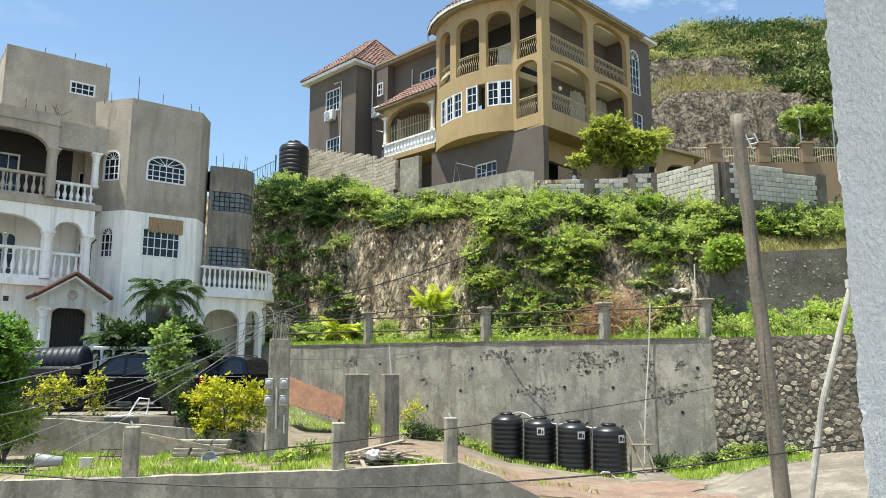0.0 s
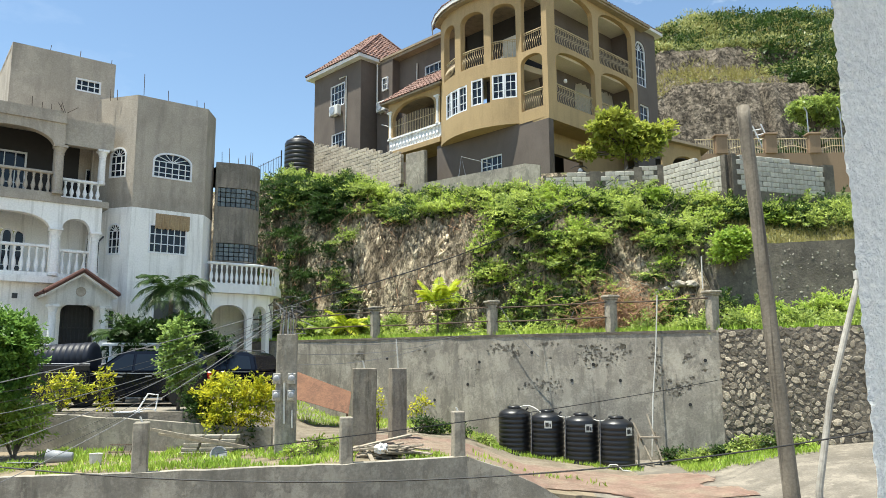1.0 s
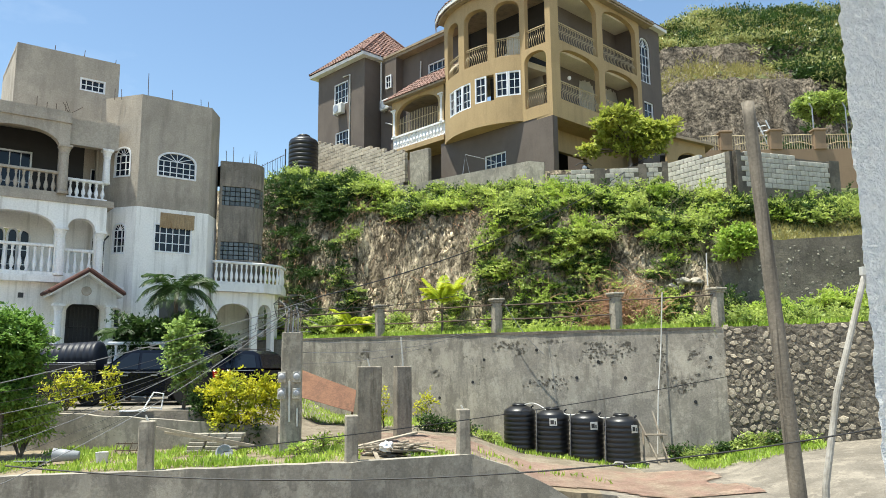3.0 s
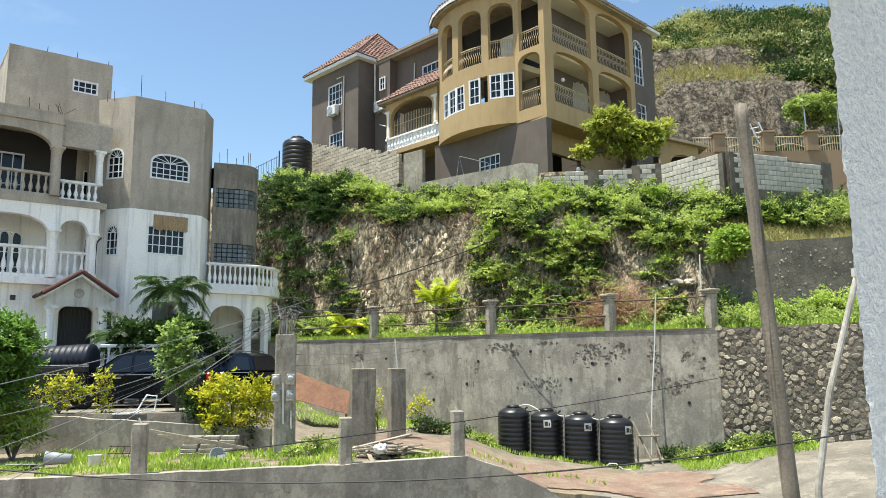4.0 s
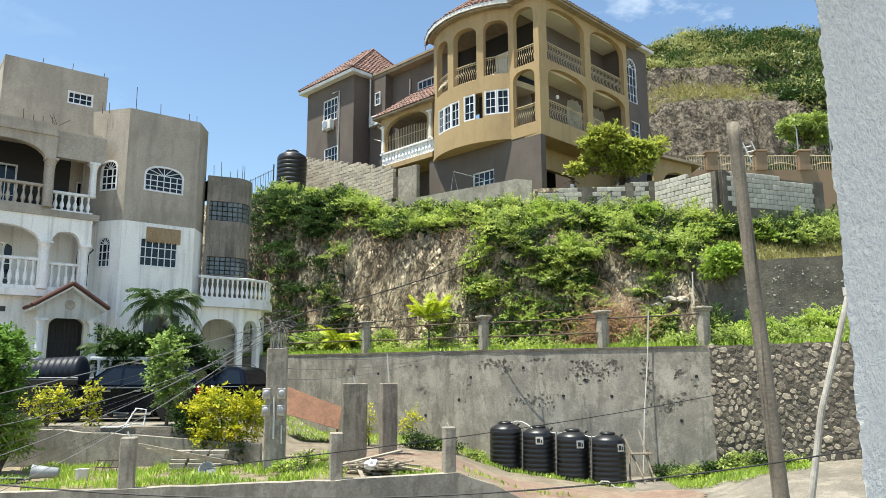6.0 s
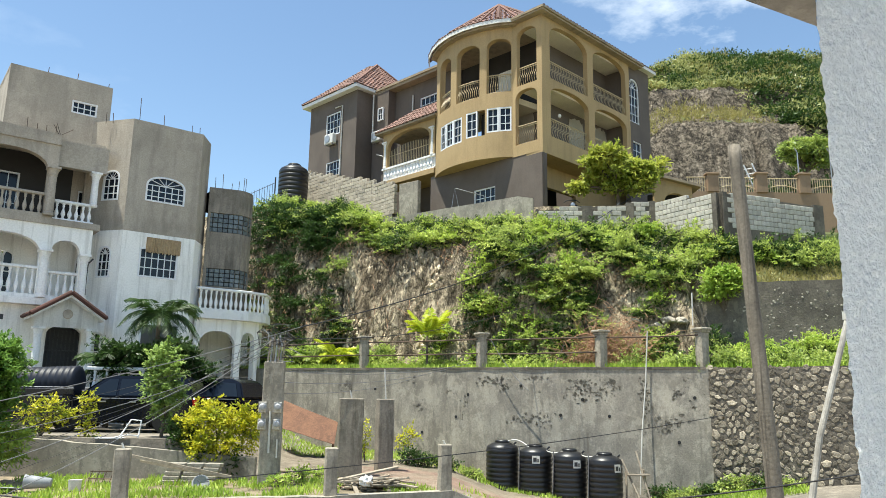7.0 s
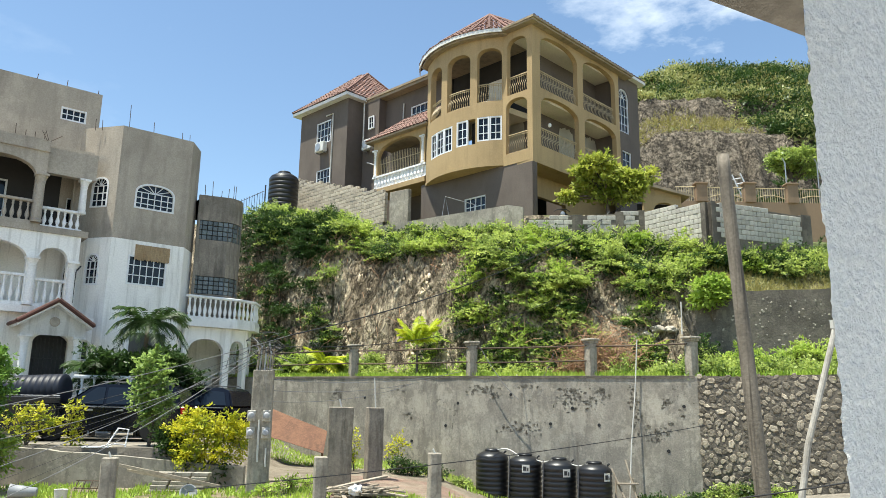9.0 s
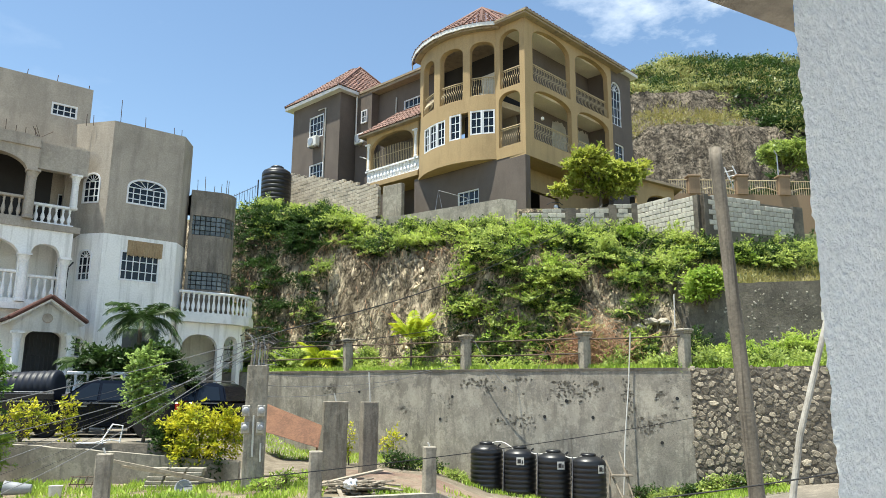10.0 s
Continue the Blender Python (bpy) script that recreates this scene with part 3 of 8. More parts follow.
gx, gy = axis(-2500, -17, 18, 2500, 0.16), axis(-2500, 11, 46, 3000, 0.13)
verts, faces, kinds = [], [], []
for y in gy:
    for x in gx:
        verts.append((x, y, height(x, y)))
nx = len(gx)
for j in range(len(gy) - 1):
    for i in range(nx - 1):
        faces.append((j * nx + i, j * nx + i + 1, (j + 1) * nx + i + 1, (j + 1) * nx + i))
        x, y = (gx[i] + gx[i + 1]) / 2, (gy[j] + gy[j + 1]) / 2
        z4 = [verts[k][2] for k in faces[-1]]
        steep = (max(z4) - min(z4)) / max(0.2, gy[j + 1] - gy[j])
        if y < wall_y(x) + 0.3:
            kinds.append(2 if x > 3.2 else 0 if x > -4 or y < 18.2 else 2)
        elif foot_y(x) - 0.3 < y < 46 and steep > 0.75 and x < 10.5 and -17 < x < 18:
            kinds.append(1)
        else:
            kinds.append(3)
me = bpy.data.meshes.new("ground")
me.from_pydata(verts, [], faces)
for m_ in (M_soil, M_rock, M_road, M_grass_ground):
    me.materials.append(m_)
me.polygons.foreach_set("material_index", kinds)
me.update()
ground = new("ground", me)
tagged(ground, "terraced dry soil, weedy ledges and cut limestone bank", "ground", kind="structure")


# ---- walls that hold the terraces ----
def run_wall(name, pts, base, top, thick, mat, label, category="wall", step=0.35, cap=None, ragged=0.0):
    """A wall along a line of plan points; base and top are heights at each point."""
    bm = bmesh.new()
    d = [0.0]
    for a, b in zip(pts, pts[1:]):
        d.append(d[-1] + math.dist(a, b))
    n = max(2, int(d[-1] / step))
    rows_ = []
    ss = sorted(set([d[-1] * i / n for i in range(n + 1)] + d))
    for s in ss:
        x, y = np.interp(s, d, [p[0] for p in pts]), np.interp(s, d, [p[1] for p in pts])
        e = 0.05
        x2, y2 = np.interp(min(s + e, d[-1]), d, [p[0] for p in pts]), np.interp(min(s + e, d[-1]), d, [p[1] for p in pts])
        x1, y1 = np.interp(max(s - e, 0), d, [p[0] for p in pts]), np.interp(max(s - e, 0), d, [p[1] for p in pts])
        t = Vector((x2 - x1, y2 - y1, 0)).normalized()
        nrm = Vector((t.y, -t.x, 0))
        zb, zt = float(np.interp(s, d, base)), float(np.interp(s, d, top))
        zt += ragged * noise.noise(Vector((s * 2.3, zt, 4)))
        p = Vector((x, y, 0))
        row = []
        levels = 5
        for k in range(levels + 1):
            z = zb + (zt - zb) * k / levels
            w = 0.012 * noise.noise(Vector((s * 1.3, z * 1.3, 2)))
            row.append(bm.verts.new(p + nrm * (thick / 2 + w) + Vector((0, 0, z))))
        row.append(bm.verts.new(p - nrm * thick / 2 + Vector((0, 0, zt))))
        row.append(bm.verts.new(p - nrm * thick / 2 + Vector((0, 0, zb))))
        rows_.append(row)
    for a, b in zip(rows_, rows_[1:]):
        for k in range(len(a)):
            k2 = (k + 1) % len(a)
            bm.faces.new((a[k], b[k], b[k2], a[k2]))
    bm.faces.new(rows_[0])
    bm.faces.new(rows_[-1][::-1])
    bmesh.ops.recalc_face_normals(bm, faces=bm.faces)
    ob = part(name, bm, mat)
    return tagged(ob, label, category, kind="structure")


ret_pts = [(x, wall_y(x) + 0.22) for x in (-12.5, -9.0, -6.1, 1.65, 8.16)]
wall_retaining = run_wall("wall_retaining", ret_pts, (0.2, 0.2, 0.2, -0.4, -0.3), (3.94,) * 5, 0.45, M_conc,
                          "tall grey concrete retaining wall with dark damp stains")
wall_stone = run_wall("wall_stone", [(8.16, 22.22), (10.87, 20.18), (15, 17.28), (19, 14.5)], (-0.3, 0, 0.5, 1), (3.92, 3.95, 4.0, 4.0), 0.6, M_stone_joint,
                      "rubble stone retaining wall in dark mortar", ragged=0.05)
wall_front = run_wall("wall_front", [(-9.5, 12.95), (-5.8, 13.95), (-2.1, 14.95), (0.3, 16.0), (1.1, 16.15), (2.0, 16.3), (3.2, 16.5)],
                      (-2.6,) * 7, (1.08, 1.06, 1.07, 1.07, 0.8, 0.36, -0.4), 0.22, M_conc, "old grey concrete boundary wall with a flaking top", ragged=0.03)
wall_parking = run_wall("wall_parking", [(-14, 17.6), (-10.6, 18.0), (-4.3, 18.1)], (0.3, 0.3, 0.5), (2.0, 1.93, 1.5), 0.2, M_conc,
                        "low grey concrete wall below the parking terrace", ragged=0.04)
wall_slope = run_wall("wall_slope", [(9.0, 25.9), (10.4, 25.2), (14.6, 24.6), (18, 24.2)], (4.2, 4.6, 4.8, 4.8), (6.3, 7.0, 7.1, 7.2), 0.3, M_conc_dark,
                      "dark stained concrete wall across the bank", ragged=0.05)
wall_low = run_wall("wall_low", [(-2.9, 34.0), (3.3, 30.5), (3.9, 30.3)], (9.5, 9.3, 9.3), (11.15, 11.42, 11.3), 0.22, M_conc,
                    "rendered grey garden wall above the bank")



# ---- house parts ----
def window(parent, m, u0, u1, w0, w1, cols, rows, rise=0.0, v=-0.08, bar=0.03, fan=False, frame=0.06, mat=None, label=""):
    """A window in a wall: frame (a part), with its glass and its glazing bars under it."""
    mat = mat or M_frame
    outer = hole(u0, u1, w0, w1, rise)
    f = frame
    inner = hole(u0 + f, u1 - f, w0 + f, w1 - f, max(0.0, rise - f * 0.3) if rise else 0.0)
    bm = bmesh.new()
    n = 12 if rise else 1
    loops = []
    for h in (outer, inner):
        pts = [(h[0], h[2]), (h[1], h[2])]
        for i in range(n + 1):
            t = math.cos(math.pi * i / n) if rise else 1 - 2 * i / n
            u = (h[0] + h[1]) / 2 + t * (h[1] - h[0]) / 2
            pts.append((u, hole_top(h, u)))
        loops.append(pts)
    fr = [[bm.verts.new((u, v + dv, w)) for u, w in pts] for dv in (0.07, -0.03) for pts in loops]
    k = len(loops[0])
    for i in range(k):
        j = (i + 1) % k
        bm.faces.new((fr[0][i], fr[0][j], fr[1][j], fr[1][i]))
        bm.faces.new((fr[1][i], fr[1][j], fr[3][j], fr[3][i]))
        bm.faces.new((fr[2][j], fr[2][i], fr[3][i], fr[3][j]))
        bm.faces.new((fr[0][j], fr[0][i], fr[2][i], fr[2][j]))
    bmesh.ops.recalc_face_normals(bm, faces=bm.faces)
    win = part("window", bm, mat, parent, label, m=m)
    bm = bmesh.new()
    us = [u0 + f * 0.9 + (u1 - u0 - 1.8 * f) * i / n for i in range(n + 1)]
    low, high = [bm.verts.new((u, v, w0 + f * 0.9)) for u in us], [bm.verts.new((u, v, hole_top(outer, u) - f * 0.7)) for u in us]
    for i in range(n):
        bm.faces.new((low[i], low[i + 1], high[i + 1], high[i]))
    part("pane", bm, M_glass, win)
    spring = w1 - rise if rise else w1
    for i in range(1, cols):
        u = u0 + (u1 - u0) * i / cols
        part("glazing_bar", box(u - bar / 2, u + bar / 2, v + 0.005, v + 0.035, w0 + f, (spring if fan else hole_top(inner, u))), mat, win)
    for j in range(1, rows + (1 if fan else 0)):
        w = w0 + (spring - w0) * j / rows
        part("glazing_bar", box(u0 + f, u1 - f, v + 0.005, v + 0.03, w - bar / 2, w + bar / 2), mat, win)
    if fan:
        c = Vector(((u0 + u1) / 2, v + 0.01, spring))
        for a in (35, 65, 90, 115, 145):
            d = Vector((math.cos(radians(a)) * (u1 - u0) / 2, 0, math.sin(radians(a)) * rise)) * 0.93
            part("glazing_bar", tube([c, c + d], bar * 0.55, 4), mat, win)
    return win


def roof_plane(bm, a, b, c, d, course=0.32, tile=0.26, lift=0.035, rng=random):
    """Tiles over the four-sided slope a-b (eave) to d-c (ridge), each a small wedge proud of the one above."""
    a, b, c, d = map(Vector, (a, b, c, d))
    n = max(1, round(((a + b) / 2 - (c + d) / 2).length / course))
    nrm = (b - a).cross(d - a) if (d - a).length > 1e-3 else (b - a).cross(c - a)
    nrm.normalize()
    if nrm.z < 0:
        nrm = -nrm
    for i in range(n):
        t0, t1 = i / n, min(1.0, (i + 1.06) / n)
        l0, r0, l1, r1 = a.lerp(d, t0), b.lerp(c, t0), a.lerp(d, t1), b.lerp(c, t1)
        k = max(1, round((r0 - l0).length / tile))
        for j in range(k):
            s0, s1 = (j + 0.03) / k, (j + 0.97) / k
            h = lift * rng.uniform(0.85, 1.3)
            p = [l0.lerp(r0, s0), l0.lerp(r0, s1), l1.lerp(r1, s1), l1.lerp(r1, s0)]
            mid = (p[0] + p[1]) / 2 + nrm * (h + 0.03)
            mid2 = (p[2] + p[3]) / 2 + nrm * 0.03
            v = [bm.verts.new(q) for q in (p[0] + nrm * h * 0.6, mid, p[1] + nrm * h * 0.6, p[2], mid2, p[3], p[0], p[1])]
            bm.faces.new((v[0], v[1], v[4], v[5]))
            bm.faces.new((v[1], v[2], v[3], v[4]))
            bm.faces.new((v[6], v[7], v[2], v[1], v[0]))


def bellied_bar(h, belly=0.11):
    """A forged railing bar that swells outwards at its foot."""
    pts = [(0, belly * math.sin(math.pi * min(1, t * 1.6)) ** 1.0 * (1 if t < 0.62 else 0) - 0.045 * math.sin(math.pi * max(0, (t - 0.62) / 0.38)), h * t)
           for t in (0, 0.1, 0.22, 0.34, 0.46, 0.56, 0.64, 0.74, 0.86, 1.0)]
    bm = bmesh.new()
    add_tube(bm, pts, 0.014, 4)
    me = bpy.data.meshes.new("bar")
    bm.to_mesh(me)
    bm.free()
    me.materials.append(M_iron)
    return me


BAR_UP = bellied_bar(0.92)


def iron_railing(parent, m, place, s0, s1, w0, h=0.95, gap=0.15, bar_mesh=None):
    """A railing of bellied iron bars: rails as one part, each bar its own."""
    n = max(2, round((s1 - s0) / gap))
    bm = bmesh.new()
    k = max(2, int((s1 - s0) / 0.4))
    add_tube(bm, [place(s0 + (s1 - s0) * i / k, 0.0, w0 + h) for i in range(k + 1)], 0.03, 6)
    rail = part("railing", bm, M_iron, parent, "cream-painted iron railing", m=m)
    for w, r in ((w0 + h - 0.09, 0.014), (w0 + 0.05, 0.02)):
        part("rail", tube([place(s0 + (s1 - s0) * i / k, 0.0, w) for i in range(k + 1)], r, 6), M_iron, rail)
    for i in range(n):
        s = s0 + (s1 - s0) * (i + 0.5) / n
        p, q = place(s, 0.0, w0), place(s, 1.0, w0)
        d = (q - p).normalized()
        a = math.atan2(d.y, d.x) - math.pi / 2
        part_mesh("bar", bar_mesh or BAR_UP, None, rail, m=Matrix.Translation(p) @ Matrix.Rotation(a, 4, "Z"))
    return rail


def baluster_mesh(h, fat=0.075, mat=None):
    bm = bmesh.new()
    prof = ((0.7, 0), (0.7, 0.06), (0.45, 0.1), (0.85, 0.22), (1.0, 0.32), (0.8, 0.46), (0.42, 0.62), (0.36, 0.74), (0.6, 0.82), (0.45, 0.88), (0.7, 0.94), (0.7, 1.0))
    add_lathe(bm, [(r * fat, z * h) for r, z in prof], 8)
    me = bpy.data.meshes.new("baluster")
    bm.to_mesh(me)
    bm.free()
    me.materials.append(mat or M_white)
    me.polygons.foreach_set("use_smooth", [True] * len(me.polygons))
    return me


BALUSTER = baluster_mesh(0.72)
BALUSTER_GREY = baluster_mesh(0.72, 0.075, M_render_grey)


def balustrade(parent, m, pts, w0, h=0.92, gap=0.24, mat=None, every=None):
    """A masonry balustrade along plan points (in the frame m): plinth and handrail, and each baluster."""
    mat = mat or M_white
    bm = bmesh.new()
    for p, q in zip(pts, pts[1:]):
        p, q = Vector((*p, 0)), Vector((*q, 0))
        d = q - p
        mm = Matrix.Translation(p) @ Matrix.Rotation(math.atan2(d.y, d.x), 4, "Z")
        add_box(bm, -0.06, d.length + 0.06, -0.09, 0.09, w0 + h - 0.1, w0 + h, mm, 0.02)
    rail = part("balustrade", bm, mat, parent, m=m)
    bm = bmesh.new()
    for p, q in zip(pts, pts[1:]):
        p, q = Vector((*p, 0)), Vector((*q, 0))
        d = q - p
        mm = Matrix.Translation(p) @ Matrix.Rotation(math.atan2(d.y, d.x), 4, "Z")
        add_box(bm, -0.04, d.length + 0.04, -0.08, 0.08, w0, w0 + 0.1, mm)
    part("plinth", bm, mat, rail)
    for p, q in zip(pts, pts[1:]):
        n = max(1, round(math.dist(p, q) / gap))
        for i in range(n):
            t = (i + 0.5) / n
            part_mesh("baluster", BALUSTER_GREY if mat is M_render_grey else BALUSTER, None, rail,
                      m=Matrix.Translation((p[0] + (q[0] - p[0]) * t, p[1] + (q[1] - p[1]) * t, w0 + 0.1)) @ Matrix.Diagonal((1, 1, (h - 0.2) / 0.72, 1)))
    return rail


def round_column(parent, m, u, v, w0, w1, r=0.14, mat=None):
    h = w1 - w0
    bm = bmesh.new()
    add_lathe(bm, [(r * 1.15, w0), (r * 1.15, w0 + 0.08), (r * 0.95, w0 + 0.12), (r, w0 + 0.2), (r * 0.86, w1 - 0.34), (r * 1.0, w1 - 0.3), (r * 0.9, w1 - 0.26), (r * 1.25, w1 - 0.1), (r * 1.3, w1 - 0.08)], 14,
              Matrix.Translation((u, v, 0)))
    add_box(bm, u - r * 1.4, u + r * 1.4, v - r * 1.4, v + r * 1.4, w1 - 0.08, w1)
    return part("column", bm, mat or M_white, parent, m=m)


# ---- the ochre and taupe house on the plateau ----
HY = Vector((4.58, 32.0, 10.9))
yellow_house = thing("house", Matrix.Translation(HY), "ochre and taupe house with arched balconies and terracotta roofs", "house")
INV = Matrix.Translation(-HY)
FR = INV @ facade(4.58, 32.0, 45.9)
FL_ = INV @ facade(4.58, 32.0, 134.7)
ARC_R, ARC_U, ARC_V = 4.4, -4.35, -3.55


def arc(s, v, w):
    a = s / ARC_R
    return Vector((ARC_U + math.sin(a) * (ARC_R + v), ARC_V + math.cos(a) * (ARC_R + v), w))


def straight(u, v, w):
    return Vector((u, v, w))


up_holes = [hole(0.62, 3.72, 17.82, 20.68, 0.62), hole(4.22, 7.28, 17.82, 20.7, 0.62)]
low_holes = [hole(0.65, 3.76, 14.92, 17.55, 0.52), hole(4.27, 7.26, 14.92, 17.55, 0.52)]
part("wall", wall_bm(0.0, 7.65, 14.1, 20.86, 0.26, up_holes + low_holes), M_yellow, yellow_house, "ochre arcade wall", m=FR)
holes_a = [hole(-1.5, -0.3, 17.6, 20.5, 0.45), hole(-1.58, -0.3, 14.65, 17.35, 0.42)]
part("wall", wall_bm(-1.78, -0.003, 14.1, 20.86, 0.26, holes_a), M_yellow, yellow_house, "ochre arcade wall", m=FL_)
t_holes = [hole(-2.05, -0.82, 17.35, 20.15, 0.4), hole(-0.36, 1.1, 17.35, 20.2, 0.42), hole(1.48, 2.72, 17.45, 20.25, 0.42)]
w_holes = [hole(-1.8, 0.05, 15.25, 16.55), hole(0.33, 1.4, 15.35, 16.65), hole(1.5, 2.72, 15.45, 16.68)]
part("wall", wall_bm(-2.78, 2.78, 14.3, 20.9, 0.3, t_holes + w_holes, place=arc, step=0.28), M_yellow, yellow_house, "curved ochre tower wall", m=FL_)


def ring_slab(w0, w1, r_out, mat, name):
    bm = bmesh.new()
    n = 24
    ring = [[bm.verts.new(arc(-2.9 + 5.8 * i / n, r_out, w)) for i in range(n + 1)] for w in (w0, w1)]
    back = [[bm.verts.new((u, -2.2, w)) for u in (-7.2, -1.6)] for w in (w0, w1)]
    low, high = [back[0][0], *ring[0], back[0][1]], [back[1][0], *ring[1], back[1][1]]
    bm.faces.new(low)
    bm.faces.new(high[::-1])
    for i in range(len(low)):
        j = (i + 1) % len(low)
        bm.faces.new((low[j], low[i], high[i], high[j]))
    bmesh.ops.recalc_face_normals(bm, faces=bm.faces)
    return part(name, bm, mat, yellow_house, m=FL_)


ring_slab(14.15, 14.32, 0.02, M_yellow, "floor_slab")
ring_slab(17.0, 17.3, -0.32, M_yellow_in, "floor_slab")
ring_slab(20.8, 20.95, 0.3, M_gutter, "eave")
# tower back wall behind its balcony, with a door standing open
# Its near-black colour stands in for the shade of the room.
part("wall", wall_bm(-7.2, -1.7, 17.3, 20.95, 0.15), M_room_shade, yellow_house, "tower balcony back wall with room shade painted near black", m=FL_ @ Matrix.Translation((0, -1.9, 0)))
part("door", box(-3.6, -2.75, -1.2, -1.14, 17.3, 19.3, bevel=0.01), M_plaster, yellow_house, "white door leaf standing open", m=FL_)
for h in t_holes:
    iron_railing(yellow_house, FL_, lambda s, v, w: arc(s, v - 0.15, w), h[0], h[1], h[2] + 0.02, 0.95, 0.125)
for h in holes_a:
    iron_railing(yellow_house, FL_ @ Matrix.Translation((0, -0.17, 0)), straight, h[0], h[1], h[2] + 0.02, 0.95, 0.13)
for h in up_holes + low_holes:
    iron_railing(yellow_house, FR @ Matrix.Translation((0, -0.17, 0)), straight, h[0], h[1], h[2] + 0.02, 0.95, 0.13)
# the tower's windows, each lying on the curve
for s0, s1, w0, w1, cols in ((-1.8, -1.22, 15.25, 16.55, 2), (-1.2, -0.58, 15.25, 16.55, 2), (-0.56, 0.05, 15.25, 16.55, 2), (0.33, 0.98, 15.35, 16.65, 2), (1.5, 2.1, 15.45, 16.68, 2), (2.12, 2.72, 15.45, 16.68, 2)):
    c = arc((s0 + s1) / 2, -0.08, 0)
    a = (s0 + s1) / 2 / ARC_R
    window(yellow_house, FL_ @ Matrix.Translation(c) @ Matrix.Rotation(-a, 4, "Z"), -(s1 - s0) / 2, (s1 - s0) / 2, w0, w1, cols, 3, v=0.0, frame=0.07)
c = arc(1.19, -0.5, 0)
part("wall", box(-0.25, 0.25, -0.1, 0.0, 15.35, 16.65), M_room_shade, yellow_house, "near-black panel painted as room shade behind an open casement", m=FL_ @ Matrix.Translation(c))

# balcony rooms behind the arcade: floors, ceilings, back walls with bare plaster patches
DEEP = 1.3
for w0, w1, name, mat in ((14.05, 14.4, "floor_slab", M_yellow), (17.42, 17.7, "floor_slab", M_yellow_in), (20.6, 20.85, "ceiling_slab", M_yellow_in)):
    bm = bmesh.new()
    cuts = [Vector(p) for p in ((0.02, -0.02), (9.7, -0.02), (9.7, -5), (0.02, -5))]
    add_box(bm, 0.36, 7.6, -DEEP - 0.2, -0.27, w0, w1)
    part(name, bm, mat, yellow_house, m=FR)
part("floor_slab", box(0.0, 7.65, -DEEP, 0.0, 14.0, 14.1), M_yellow, yellow_house, "ochre balcony soffit", m=FR)
for w0, w1 in ((14.4, 17.42), (17.7, 20.85)):
    part("wall", box(1.9, 7.6, -DEEP - 0.25, -DEEP - 0.05, w0, w1), M_brown, yellow_house, "taupe back wall of the balconies", m=FR)
    part("wall", box(7.45, 7.62, -DEEP - 0.05, -0.27, w0, w1), M_brown, yellow_house, "taupe end wall of the balconies", m=FR)


def plaster_patch(u0, u1, w0, w1, seed):
    rng = random.Random(seed)
    bm = bmesh.new()
    n = 14
    top = [bm.verts.new((u0 + (u1 - u0) * i / n, 0, w1 - 0.28 * (i in (0, n)) + rng.uniform(-0.12, 0.1) - 0.25 * abs(2 * i / n - 1) ** 3)) for i in range(n + 1)]
    low = [bm.verts.new((u0 + (u1 - u0) * i / n, 0, w0)) for i in range(n + 1)]
    for i in range(n):
        bm.faces.new((low[i], low[i + 1], top[i + 1], top[i]))
    bmesh.ops.solidify(bm, geom=bm.faces[:], thickness=0.012)
    return bm


for i, (u0, u1, w0, w1) in enumerate(((3.9, 5.2, 14.45, 17.2), (6.2, 7.38, 14.45, 17.3))):
    part("plaster_patch", plaster_patch(u0, u1, w0, w1, i), M_plaster, yellow_house, "bare white plaster patch", m=FR @ Matrix.Translation((0, -DEEP - 0.03, 0)))
part("wall", box(-3.4, -1.2, -2.1, -1.95, 14.4, 17.4), M_brown, yellow_house, "taupe partition wall", m=FL_)
part("plaster_patch", plaster_patch(-3.1, -1.95, 14.45, 17.25, 9), M_plaster, yellow_house, "bare white plaster patch", m=FL_ @ Matrix.Translation((0, -1.93, 0)))
part("wall", box(-5.2, -2.36, -2.6, -2.45, 14.4, 17.4), M_brown, yellow_house, "taupe back wall", m=FL_)
part("wall", box(-3.0, -2.36, -2.6, -2.45, 17.7, 20.6), M_brown, yellow_house, "taupe back wall", m=FL_)
# lamp on the balcony wall
part("wall_lamp", lathe([(0.05, 0), (0.09, 0.05), (0.08, 0.16), (0.03, 0.2)], 10), M_white, yellow_house, "small white globe lamp", m=FL_ @ Matrix.Translation((-0.7, -2.35, 16.5)))
part("wall_lamp", lathe([(0.05, 0), (0.09, 0.05), (0.08, 0.16), (0.03, 0.2)], 10), M_white, yellow_house, "small white globe lamp", m=FL_ @ Matrix.Translation((-4.2, -1.8, 18.6)))

# taupe end of the right facade and its windows
g_holes = [hole(7.85, 8.85, 17.75, 20.3, 0.5), hole(8.05, 8.95, 15.2, 16.7)]
part("wall", wall_bm(7.653, 9.9, 10.9, 21.1, 0.3, g_holes), M_brown, yellow_house, "taupe painted wall", m=FR @ Matrix.Translation((0, -0.12, 0)))
window(yellow_house, FR @ Matrix.Translation((0, -0.15, 0)), 7.85, 8.85, 17.75, 20.3, 3, 4, 0.5, fan=True)
window(yellow_house, FR @ Matrix.Translation((0, -0.15, 0)), 8.05, 8.95, 15.2, 16.7, 2, 3)
part("wall", box(9.6, 9.88, -8, -0.42, 10.9, 21.1), M_brown, yellow_house, "taupe side wall", m=FR)
